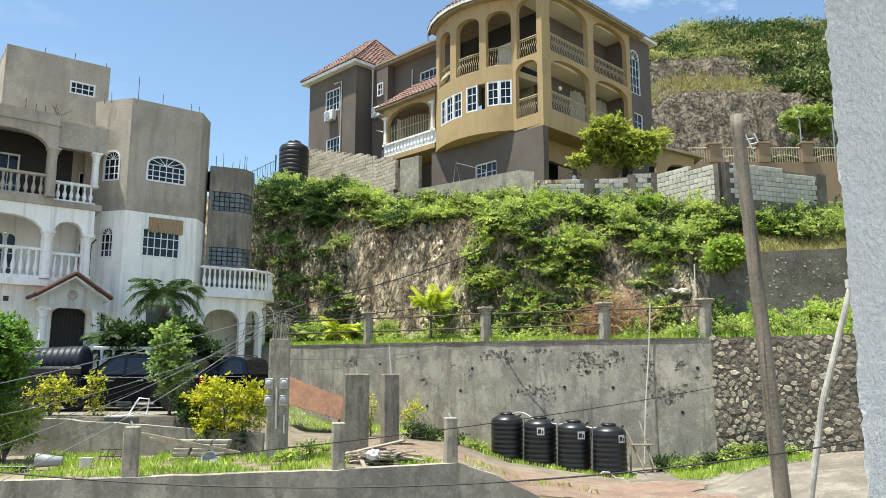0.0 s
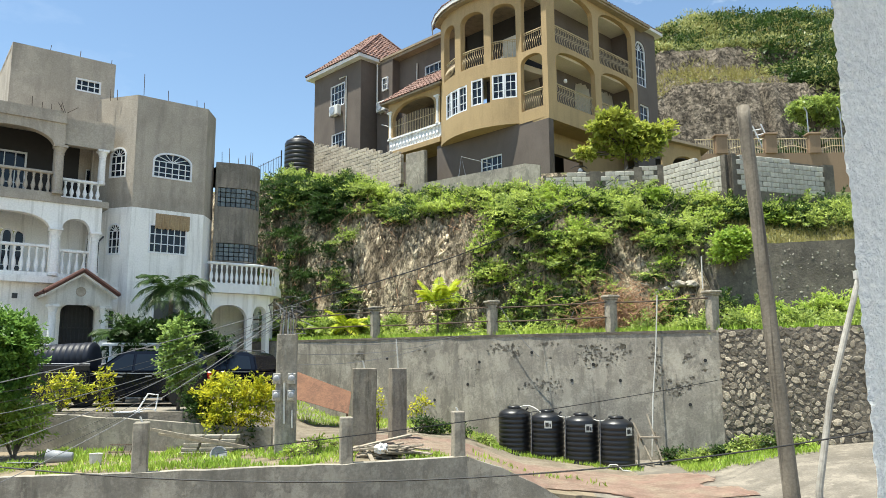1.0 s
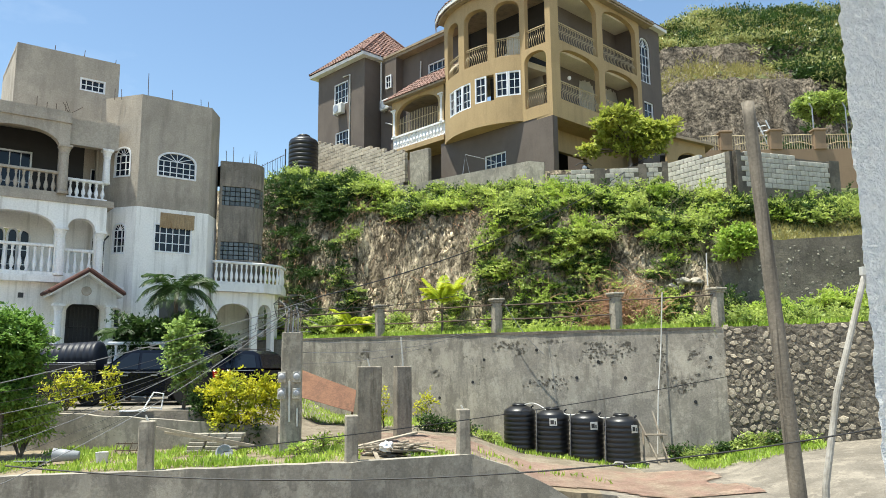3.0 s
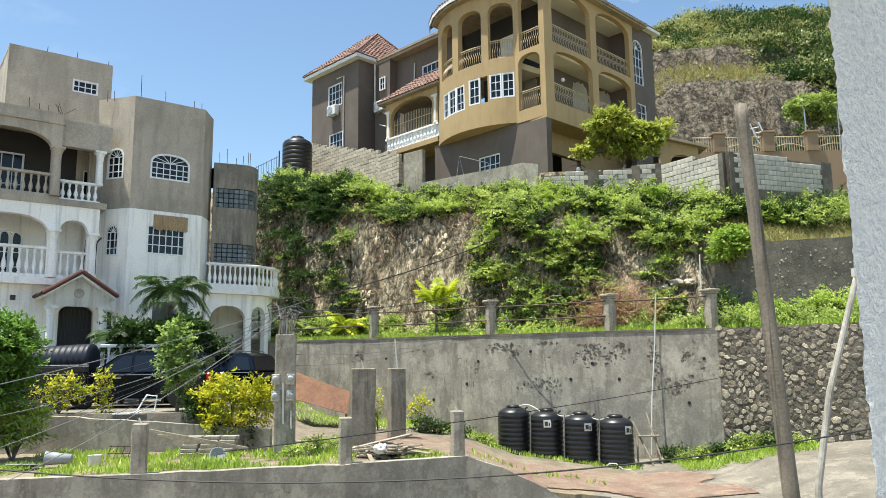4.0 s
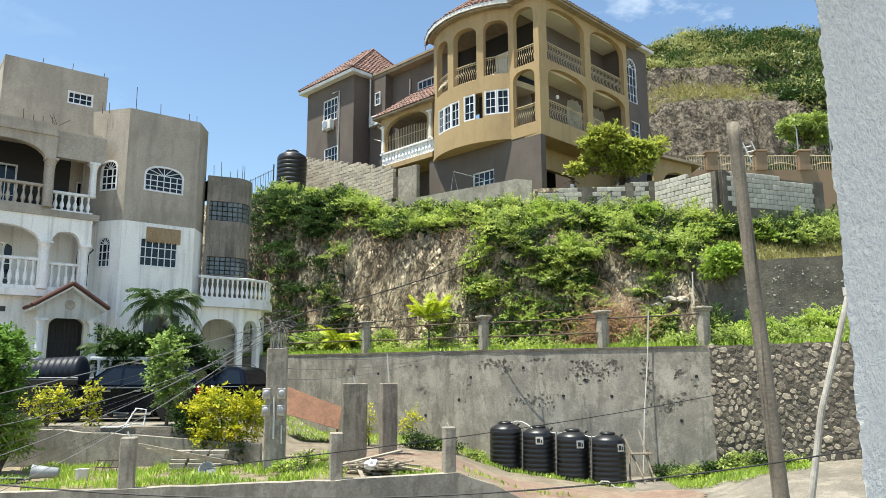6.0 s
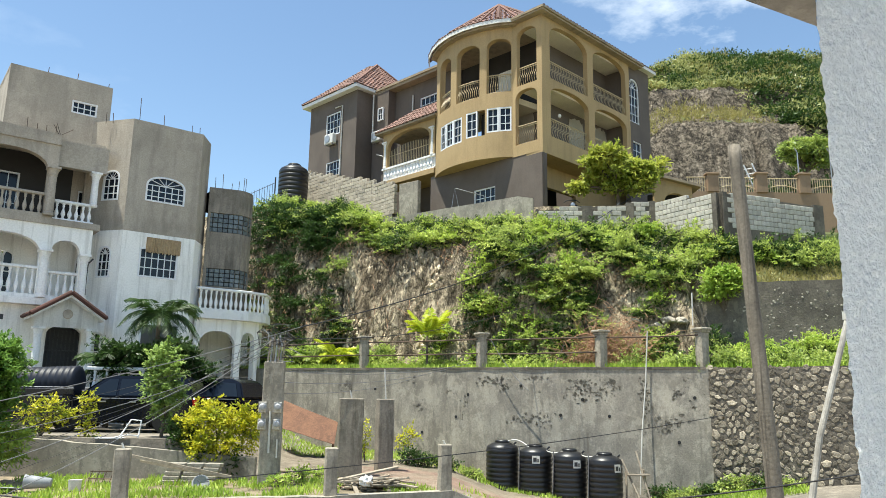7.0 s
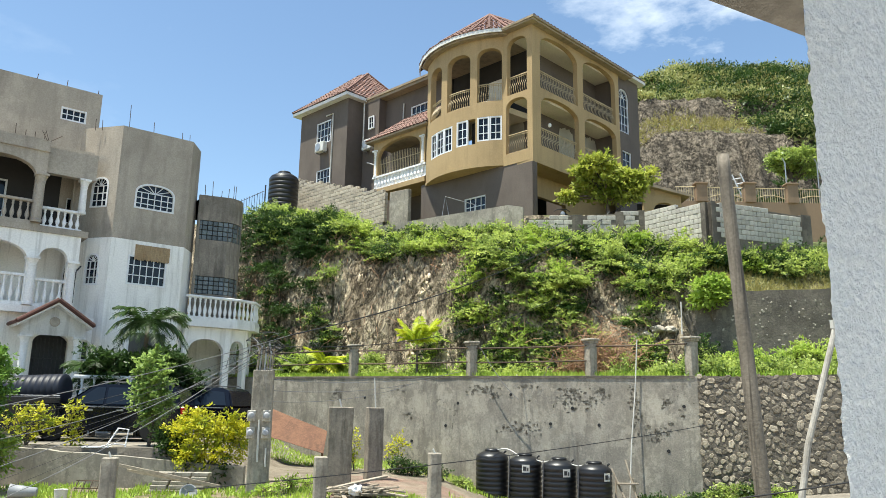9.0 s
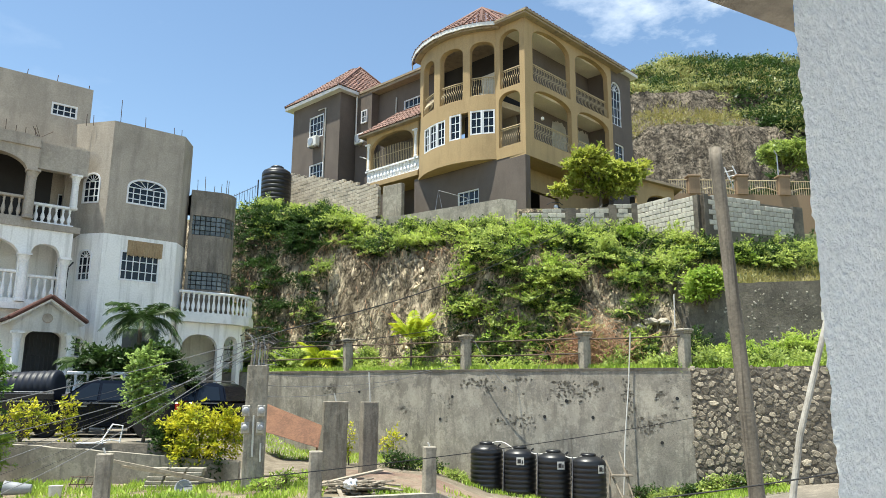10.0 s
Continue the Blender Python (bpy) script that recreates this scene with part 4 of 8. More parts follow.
# ground storey: taupe on the left facade, garage recess under the balconies
bm = bmesh.new()
add_wall(bm, -7.3, 0.0, 10.9, 14.25, 0.3, [hole(-4.25, -2.87, 12.0, 12.95)])
part("wall", bm, M_brown, yellow_house, "taupe ground-storey wall", m=FL_ @ Matrix.Translation((0, -0.02, 0)))
window(yellow_house, FL_ @ Matrix.Translation((0, -0.05, 0)), -4.25, -2.87, 12.0, 12.95, 4, 2)
bm = bmesh.new()
add_wall(bm, 0.0, 9.6, 10.9, 14.0, 0.25, [hole(0.5, 4.2, 10.92, 12.95)])
part("wall", bm, M_yellow, yellow_house, "shaded ochre garage wall", m=FR @ Matrix.Translation((0, -1.2, 0)))
# A black wall gives the garage its shade by colour.
part("wall", box(0.3, 5.0, -3.2, -3.0, 10.9, 13.9), M_deep_shade, yellow_house, "black wall painted as the shade inside the garage", m=FR)
part("wall", box(-0.02, 0.25, -1.2, -0.02, 10.9, 14.0), M_brown, yellow_house, "taupe corner pier", m=FR)
for u in (0.42,):
    part("flood_lamp", lathe([(0.05, 0), (0.13, 0.03), (0.13, 0.12), (0.08, 0.18)], 10), M_metal, yellow_house, "round grey flood lamp", m=FR @ Matrix.Translation((0.25, -0.9, 13.2)) @ Matrix.Rotation(radians(-90), 4, "X"))

# roof slab over the arcade, with its thin edge
part("eave", box(-0.35, 8.5, -4.6, 0.34, 20.86, 20.948), M_gutter, yellow_house, "ochre eaves slab", m=FR)
part("eave", box(-0.42, 8.58, -4.6, 0.42, 20.952, 21.06), M_gutter, yellow_house, "ochre eaves slab", m=FR)
part("eave", box(-1.9, 0.3, -2.5, 0.36, 20.87, 21.05), M_gutter, yellow_house, "ochre eaves slab", m=FL_)
bm = bmesh.new()
roof_plane(bm, (-0.4, 0.4, 21.06), (8.5, 0.4, 21.06), (6.2, -3.6, 22.0), (1.8, -3.6, 22.0))
roof_plane(bm, (8.7, 0.2, 21.24), (10.25, 0.2, 21.24), (9.6, -3.5, 22.2), (8.7, -3.5, 22.2))
part("roof", bm, M_tile_roof, yellow_house, "terracotta tile roof", m=FR)
bm = bmesh.new()
add_box(bm, 8.62, 10.25, -7.5, 0.2, 21.05, 21.22)
part("fascia", bm, M_fascia, yellow_house, "white fascia board", m=FR)
# tower roof: a fan of tiled facets to one apex
apex = Vector((ARC_U + 0.1, ARC_V + 1.6, 23.75))
bm = bmesh.new()
bf = bmesh.new()
for i in range(9):
    s0, s1 = -3.9 + 7.8 * i / 9, -3.9 + 7.8 * (i + 1) / 9
    a, b = arc(s0, 0.45, 21.07), arc(s1, 0.45, 21.07)
    roof_plane(bm, a, b, apex, apex, tile=0.24)
    add_tube(bm, [b + Vector((0, 0, 0.04)), apex + Vector((0, 0, 0.05))], 0.06, 5)
    for r in (0.4,):
        f0, f1 = arc(s0, r, 20.88), arc(s1, r, 20.88)
        vs = [bf.verts.new(p) for p in (f0, f1, f1 + Vector((0, 0, 0.19)), f0 + Vector((0, 0, 0.19)))]
        bf.faces.new(vs)
bmesh.ops.remove_doubles(bf, verts=bf.verts, dist=1e-4)
bmesh.ops.solidify(bf, geom=bf.faces[:], thickness=0.05)
part("roof", bm, M_tile_roof, yellow_house, "conical terracotta tile roof", m=FL_)
part("fascia", bf, M_fascia, yellow_house, "curved white fascia", m=FL_)

# middle: set-back taupe wall, slab eave, balcony with a tiled roof
BACK = -1.7
mid = FL_ @ Matrix.Translation((0, BACK, 0))
part("wall", wall_bm(-12.2, -6.9, 10.9, 20.95, 0.3, [hole(-10.0, -8.55, 18.55, 19.95)]), M_brown, yellow_house, "taupe set-back wall", m=mid)
window(yellow_house, mid, -10.0, -8.55, 18.55, 19.95, 4, 3)
part("eave", box(-14.2, -6.6, -5.0, 0.55, 20.95, 21.118), M_gutter, yellow_house, "ochre eaves slab", m=mid)
part("eave", box(-14.2, -6.6, -5.0, 0.62, 21.122, 21.25), M_gutter, yellow_house, "ochre eaves slab", m=mid)
bm = bmesh.new()
add_box(bm, -13.6, -12.2, -1.0, 0.55, 10.9, 20.95)
part("wall", bm, M_brown, yellow_house, "taupe stair wall", m=mid)
window(yellow_house, mid @ Matrix.Translation((0, 0.62, 0)), -13.05, -12.55, 19.15, 19.95, 2, 2, v=-0.03)
b_hole = [hole(-10.85, -7.45, 15.5, 17.35, 0.75)]
part("wall", wall_bm(-11.2, -7.05, 15.5, 17.75, 0.25, b_hole), M_yellow, yellow_house, "ochre arched balcony front", m=FL_)
part("floor_slab", box(-11.25, -7.0, BACK, 0.06, 14.45, 14.72), M_yellow, yellow_house, "ochre balcony slab", m=FL_)
bm = bmesh.new()
add_box(bm, -11.2, -7.05, -0.12, -0.02, 14.72, 14.82)
add_box(bm, -11.25, -7.0, -0.16, 0.03, 15.4, 15.5)
part("parapet", bm, M_white, yellow_house, "white balcony parapet", m=FL_)
PANEL = baluster_mesh(0.58, 0.1)
for i in range(15):
    part_mesh("baluster", PANEL, None, yellow_house, m=FL_ @ Matrix.Translation((-11.0 + i * 0.265, -0.07, 14.82)))
part("parapet_panel", box(-11.2, -7.05, -0.11, -0.09, 14.8, 15.42), M_white, yellow_house, "white panel behind the balusters", m=FL_)
for u in (-11.05, -7.25):
    round_column(yellow_house, FL_, u, -0.08, 15.5, 17.05, 0.13)
grille = part("grille", tube([(-10.85, -0.15, 16.2), (-7.45, -0.15, 16.2)], 0.02, 5), M_iron, yellow_house, "cream burglar-bar grille", m=FL_)
for i in range(26):
    u = -10.8 + i * 0.13
    part("bar", box(u, u + 0.025, -0.16, -0.14, 15.5, 16.45 + 0.25 * math.sin(math.pi * i / 25)), M_iron, grille)
bm = bmesh.new()
roof_plane(bm, (-11.6, 0.35, 17.62), (-6.7, 0.35, 17.62), (-6.9, BACK, 19.35), (-10.4, BACK, 19.35))
roof_plane(bm, (-11.6, BACK, 17.62), (-11.6, 0.35, 17.62), (-10.4, BACK, 19.35), (-10.4, BACK, 19.35))
part("roof", bm, M_tile_roof, yellow_house, "terracotta balcony roof", m=FL_)
part("eave", box(-11.6, -6.7, BACK, 0.33, 17.5, 17.6), M_gutter, yellow_house, m=FL_)

# left block with its hipped roof
l_holes = [hole(-16.78, -15.35, 18.7, 20.15), hole(-16.6, -15.25, 15.4, 17.0)]
part("wall", wall_bm(-18.5, -13.75, 10.9, 21.1, 0.3, l_holes), M_brown, yellow_house, "taupe painted wall", m=FL_)
part("wall", box(-14.05, -13.752, -6, -0.3, 10.9, 21.1), M_brown, yellow_house, "taupe side wall", m=FL_)
part("wall", box(-18.5, -18.2, -6, -0.3, 10.9, 21.1), M_brown, yellow_house, "taupe side wall", m=FL_)
window(yellow_house, FL_, -16.78, -15.35, 18.7, 20.15, 4, 3)
window(yellow_house, FL_, -16.6, -15.25, 15.4, 17.0, 4, 3)
E0, E1, RZ = -18.95, -13.35, 21.3
bm = bmesh.new()
pk0, pk1 = (-16.3, -2.9, 24.4), (-15.9, -3.2, 24.4)
roof_plane(bm, (E0, 0.45, RZ), (E1, 0.45, RZ), pk1, pk0)
roof_plane(bm, (E1, 0.45, RZ), (E1, -6.4, RZ), pk1, pk1)
roof_plane(bm, (E0, -6.4, RZ), (E0, 0.45, RZ), pk0, pk0)
roof_plane(bm, (E1, -6.4, RZ), (E0, -6.4, RZ), pk0, pk1)
for a in ((E0, 0.45, RZ), (E1, 0.45, RZ), (E1, -6.4, RZ)):
    add_tube(bm, [Vector(a) + Vector((0, 0, 0.05)), Vector(pk1) + Vector((0, 0, 0.06))], 0.07, 5)
part("roof", bm, M_tile_roof, yellow_house, "hipped terracotta tile roof", m=FL_)
bm = bmesh.new()
add_box(bm, E0 + 0.03, E1 - 0.03, -6.3, 0.41, 21.08, 21.28)
part("fascia", bm, M_fascia, yellow_house, "white fascia boards", m=FL_)
for pts in ([(-15.1, 0.06, 14.6), (-15.1, 0.06, 20.4), (-15.8, 0.06, 20.42)], [(-13.3, -0.9, 18.0), (-13.3, -0.9, 20.9)], [(-12.9, -0.95, 17.0), (-12.2, -0.9, 16.7), (-12.0, -0.9, 14.3)],
            [(-11.3, -1.6, 18.3), (-10.6, -1.62, 18.9), (-10.55, -1.62, 20.3)]):
    part("pipe", tube(pts, 0.045, 6), M_pvc, yellow_house, "white drain pipe", m=FL_)


def ac_unit(u, v, w):
    bm = bmesh.new()
    add_box(bm, -0.42, 0.42, 0.0, 0.32, 0, 0.62, bevel=0.03)
    body = part("air_conditioner", bm, M_ac, yellow_house, "off-white outdoor air conditioner", m=FL_ @ Matrix.Translation((u, v, w)))
    part("fan_guard", lathe([(0.25, 0), (0.25, 0.02), (0.2, 0.03), (0.04, 0.03)], 16), M_metal, body, "round grey fan guard", m=Matrix.Translation((-0.1, 0.325, 0.31)) @ Matrix.Rotation(radians(-90), 4, "X"))
    bm = bmesh.new()
    add_box(bm, -0.35, -0.3, -0.02, 0.3, -0.05, 0)
    add_box(bm, 0.3, 0.35, -0.02, 0.3, -0.05, 0)
    part("bracket", bm, M_metal, body)


ac_unit(-15.95, 0.08, 18.05)
ac_unit(-12.75, -1.0, 17.75)



# ---- the grey and white house beside the parking terrace ----
HL = Vector((-13.8, 24.0, 1.8))
grey_house = thing("house", Matrix.Translation(HL), "unfinished house of bare grey render above stained white walls", "house")
FG = Matrix.Translation(-HL) @ facade(-13.8, 24.0, 52.0)
SPLIT = 8.68


def seg(p, q):
    """A frame on the wall from plan point p to q of the house, outwards to its right-hand front."""
    d = Vector((q[0] - p[0], q[1] - p[1], 0))
    return FG @ Matrix.Translation((p[0], p[1], 0)) @ Matrix.Rotation(math.atan2(d.y, d.x), 4, "Z"), d.length


# arcade, storey by storey
part("wall", wall_bm(-6.0, 2.0, 5.97, 8.72, 0.3, [hole(-2.0, 0.42, 6.1, 8.09, 0.55), hole(0.76, 1.66, 6.1, 8.02, 0.45), hole(-5.0, -2.5, 6.1, 8.09, 0.55)]), M_white_worn, grey_house, "stained white arcade wall", m=FG)
part("wall", wall_bm(-6.0, 0.67, 8.724, 11.75, 0.3, [hole(-2.1, 0.38, 8.85, 11.0, 0.6), hole(-5.2, -2.6, 8.85, 11.0, 0.6)]), M_render_grey, grey_house, "grey rendered arcade wall", m=FG)
part("beam", box(-6.0, 0.7, -0.34, 0.06, 11.32, 11.4), M_render_grey, grey_house, m=FG)
part("beam", box(0.672, 2.3, -0.5, -0.2, 10.66, 11.6), M_render_grey, grey_house, "grey lintel over the recess", m=FG)
for w0, w1, v0 in ((5.75, 5.97, 0.12), (8.5, 8.72, 0.05), (11.4, 11.72, -0.32)):
    part("floor_slab", box(-6.0, 2.2, -2.4, v0, w0, w1), M_white_worn if w0 < 8 else M_render_grey, grey_house, "stained balcony slab", m=FG)
# back walls with their doors and windows
bw = FG @ Matrix.Translation((0, -1.9, 0))
part("wall", wall_bm(-6.0, 2.6, 5.97, 8.5, 0.25, [hole(-1.6, -0.05, 6.0, 7.8, 0.3), hole(1.9, 2.5, 6.4, 7.9, 0.3)]), M_white_worn, grey_house, "white back wall of the balcony", m=bw)
# This stretch is painted near black in place of balcony shade.
part("wall", wall_bm(-6.0, 1.5, 8.72, 11.4, 0.25, [hole(-1.6, -0.2, 8.9, 10.6)]), M_room_shade, grey_house, "balcony back wall with room shade painted near black", m=bw)
part("wall", wall_bm(1.503, 2.6, 8.72, 11.4, 0.25, [hole(1.75, 2.5, 9.35, 10.3)]), M_render_grey, grey_house, "grey back wall of the balcony", m=bw)
for u in (-1.6, -1.2, -0.8, -0.42):
    window(grey_house, bw, u, u + 0.37, 6.0, 7.8, 1, 3, 0.25, label="white arched door leaf")
window(grey_house, bw, 1.9, 2.5, 6.4, 7.9, 3, 3, 0.3, fan=True)
window(grey_house, bw, -1.6, -0.2, 8.9, 10.6, 4, 3)
window(grey_house, bw, 1.75, 2.5, 9.35, 10.3, 3, 2, frame=0.04)
balustrade(grey_house, FG @ Matrix.Translation((0, -0.15, 0)), [(-2.0, 0), (0.42, 0)], 6.0, 1.05, 0.23, M_white)
balustrade(grey_house, FG @ Matrix.Translation((0, -0.15, 0)), [(0.76, 0), (1.66, 0)], 6.0, 0.95, 0.21, M_white)
balustrade(grey_house, FG @ Matrix.Translation((0, -0.15, 0)), [(-2.1, 0), (0.38, 0)], 8.75, 0.85, 0.23, M_render_grey)
balustrade(grey_house, FG @ Matrix.Translation((0, -0.3, 0)), [(0.72, 0), (1.98, 0)], 8.72, 0.75, 0.2, M_white)
for u, w0, w1, mat in ((0.58, 6.0, 7.62, M_white), (1.82, 6.0, 7.6, M_white), (0.53, 8.8, 10.5, M_render_grey), (1.96, 9.4, 10.66, M_white)):
    round_column(grey_house, FG, u, 0.04 if u != 1.96 else -0.3, w0, w1, 0.15 if mat is not M_white or u < 1 else 0.13, mat)
# upper tower set back, with its window
tw = FG @ Matrix.Translation((0, -1.4, 0))
part("wall", wall_bm(-1.0, 2.45, 11.4, 14.42, 0.25, [hole(1.1, 1.98, 13.1, 13.6)]), M_render_grey, grey_house, "bare grey render", m=tw)
part("wall", box(-1.0, -0.75, -4, -0.25, 11.72, 14.42), M_render_grey, grey_house, "bare grey render", m=tw)
part("wall", box(2.2, 2.45, -4, -0.25, 11.72, 14.42), M_render_grey, grey_house, "bare grey render", m=tw)
part("roof", box(-1.0, 2.45, -4, -0.25, 14.2, 14.35), M_render_grey, grey_house, "flat concrete roof", m=tw)
part("wall", wall_bm(1.7, 2.4, 8.724, 11.4, 0.25), M_render_grey, grey_house, "bare grey render", m=tw @ Matrix.Translation((0.15, -0.02, 0)))
window(grey_house, tw, 1.1, 1.98, 13.1, 13.6, 4, 2, frame=0.06)
# ground storey and the portico
part("wall", wall_bm(-6.0, 3.0, 1.8, 5.75, 0.3, [hole(0.95, 2.05, 2.4, 5.13, 0.3), hole(2.25, 2.75, 3.0, 5.0, 0.25)]), M_white_worn, grey_house, "stained white ground-storey wall", m=FG @ Matrix.Translation((0, -0.25, 0)))
part("door", box(0.9, 2.1, -0.62, -0.57, 2.4, 5.15), M_iron_black, grey_house, "dark iron grille door", m=FG)
grille = part("grille", tube([(0.95, -0.5, 3.2), (2.05, -0.5, 3.2)], 0.02, 5), M_iron_black, grey_house, "black door grille", m=FG)
part("bar", tube([(0.95, -0.5, 4.3), (2.05, -0.5, 4.3)], 0.02, 5), M_iron_black, grille)
for i in range(9):
    part("bar", tube([(0.98 + i * 0.13, -0.5, 2.4), (0.98 + i * 0.13, -0.5, 5.0)], 0.018, 5), M_iron_black, grille)
window(grey_house, FG @ Matrix.Translation((0, -0.3, 0)), 2.25, 2.75, 3.0, 5.0, 2, 4, 0.25, mat=M_frame)
PV = 1.0
pm = FG @ Matrix.Translation((-0.2, PV, 0))
bm = bmesh.new()
gable = [bm.verts.new(p) for p in ((0.55, 0, 4.98), (2.45, 0, 4.98), (2.45, 0, 5.32), (1.5, 0, 5.9), (0.55, 0, 5.32))]
f = bm.faces.new(gable)
bmesh.ops.solidify(bm, geom=[f], thickness=0.2)
part("gable", bm, M_white_worn, grey_house, "white portico gable", m=pm)
part("gable_vent", lathe([(0.14, 0), (0.16, 0.02), (0.12, 0.03), (0.03, 0.015)], 14), M_render_grey, grey_house, "round gable rosette", m=pm @ Matrix.Translation((1.5, 0.0, 5.42)) @ Matrix.Rotation(radians(-90), 4, "X"))
bm = bmesh.new()
roof_plane(bm, (0.42, 0.3, 5.38), (0.42, -1.3, 5.38), (1.5, -1.3, 6.1), (1.5, 0.3, 6.1), 0.22, 0.2)
roof_plane(bm, (2.58, -1.3, 5.38), (2.58, 0.3, 5.38), (1.5, 0.3, 6.1), (1.5, -1.3, 6.1), 0.22, 0.2)
part("roof", bm, M_tile_roof, grey_house, "small terracotta portico roof", m=pm)
bm = bmesh.new()
for a, b in (((0.42, 5.27), (1.5, 6.0)), ((2.58, 5.27), (1.5, 6.0))):
    v = [bm.verts.new(p) for p in ((a[0], 0.28, a[1] - 0.04), (b[0], 0.28, b[1] - 0.04), (b[0], 0.28, b[1] + 0.06), (a[0], 0.28, a[1] + 0.06))]
    w_ = [bm.verts.new(p.co + Vector((0, -1.5, 0))) for p in v]
    bm.faces.new(v), bm.faces.new(w_[::-1])
    for i in range(4):
        bm.faces.new((v[i], w_[i], w_[(i + 1) % 4], v[(i + 1) % 4]))
bmesh.ops.recalc_face_normals(bm, faces=bm.faces)
part("fascia", bm, M_white, grey_house, "white sloping fascia", m=pm)
for a, b in (((0.38, 5.36), (1.5, 6.1)), ((2.62, 5.36), (1.5, 6.1))):
    part("barge_tile", tube([(a[0], 0.31, a[1]), (b[0], 0.31, b[1] + 0.02)], 0.075, 8), M_barge, grey_house, "dark red tiled verge", m=pm)
    part("barge_tile", tube([(a[0], -1.3, a[1]), (a[0], 0.31, a[1])], 0.06, 8), M_barge, grey_house, "dark red tiled eave edge", m=pm)
for u in (0.72, 2.28):
    round_column(grey_house, pm, u, -0.1, 2.2, 4.98, 0.13)
part("step", box(0.3, 2.7, -1.0, 0.3, 1.7, 2.2), M_conc, grey_house, "concrete porch floor", m=pm)

# the half-octagon bay
bay = [(1.9, -1.4), (2.97, 0.03), (5.59, 0.03), (6.25, -0.9), (6.25, -4.0)]
bay_holes = {0: [(0.72, 1.44, 9.8, 10.95, 0.33, 3, 3), (0.82, 1.4, 6.95, 8.1, 0.28, 3, 3)], 1: [(0.65, 2.1, 9.88, 10.88, 0.36, 6, 3), (0.64, 2.03, 7.05, 8.13, 0.0, 6, 3), (0.9, 2.3, 4.2, 5.4, 0.0, 2, 1)]}
for i, (p, q) in enumerate(zip(bay, bay[1:])):
    m_, length = seg(p, q)
    hs = [hole(*h[:5]) for h in bay_holes.get(i, [])]
    part("wall", wall_bm(0, length, SPLIT, 12.9, 0.2, [h for h in hs if h[2] > SPLIT]), M_render_grey, grey_house, "bare grey render", m=m_)
    part("wall", wall_bm(0, length, 1.8, SPLIT - 0.004, 0.2, [h for h in hs if h[2] < SPLIT]), M_white_worn, grey_house, "white paint with grey run stains", m=m_)
    for h in bay_holes.get(i, []):
        window(grey_house, m_, *h[:4], h[5], h[6], h[4], fan=h[4] > 0.25, v=-0.05)
bm = bmesh.new()
bm.faces.new([bm.verts.new((*p, 12.6)) for p in [*bay, (1.9, -4.0)]])
bmesh.ops.solidify(bm, geom=bm.faces[:], thickness=0.2)
part("roof", bm, M_render_grey, grey_house, "flat concrete roof", m=FG)
m_, _ = seg(bay[1], bay[2])
bm = bmesh.new()
n = 40
for i in range(n):
    a = 0.85 + 1.25 * i / n
    add_box(bm, a, a + 1.18 / n, 0.02, 0.035 + 0.01 * (i % 3), 8.0 - 0.05 * random.random(), 8.53)
part("window_mat", bm, M_straw, grey_house, "straw mat hung over the window head", m=m_)

# the rounded glass-block wing
wing = [(6.2, -0.5), (7.35, -0.18)] + [(7.35 + 0.85 * math.sin(radians(a)) , -1.03 + 0.85 * math.cos(radians(a))) for a in (15, 35, 55, 75, 90)] + [(8.2, -4.0)]
bands = ((9.2, 9.98), (7.05, 7.75))
GB = {}
for i, (p, q) in enumerate(zip(wing, wing[1:])):
    m_, length = seg(p, q)
    hs = [hole(0.0 if i else 0.1, length, a, b) for a, b in bands] if i < 4 else []
    part("wall", wall_bm(0, length, 5.97, 11.0, 0.2, hs), M_render_damp, grey_house, "dark streaked grey render", m=m_)
    if i < 4:
        for a, b in bands:
            nb = max(1, round(length / 0.2))
            for j in range(nb):
                for k in range(4):
                    u0, w0 = length * j / nb, a + (b - a) * k / 4
                    key = (round(length / nb, 2), round((b - a) / 4, 2))
                    if key not in GB:
                        bmk = box(0.01, length / nb - 0.01, -0.1, -0.03, 0.01, (b - a) / 4 - 0.01, bevel=0.018)
                        mk_ = bpy.data.meshes.new("glass_block")
                        bmk.to_mesh(mk_)
                        bmk.free()
                        mk_.materials.append(M_glassblock)
                        GB[key] = mk_
                    part_mesh("glass_block", GB[key], None, grey_house, m=m_ @ Matrix.Translation((u0, 0, w0)))
            part("wall", box(0, length, -0.16, -0.12, a, b), M_room_shade, grey_house, "near-black panel painted as room shade behind glass blocks", m=m_)
window(grey_house, seg((8.2, -1.03), (8.2, -4.0))[0], 0.5, 1.1, 8.6, 9.5, 2, 3, v=-0.02)
bm = bmesh.new()
bm.faces.new([bm.verts.new((*p, 10.8)) for p in [*wing, (6.2, -4.0)]])
bmesh.ops.solidify(bm, geom=bm.faces[:], thickness=0.15)
part("roof", bm, M_render_damp, grey_house, "flat concrete roof", m=FG)
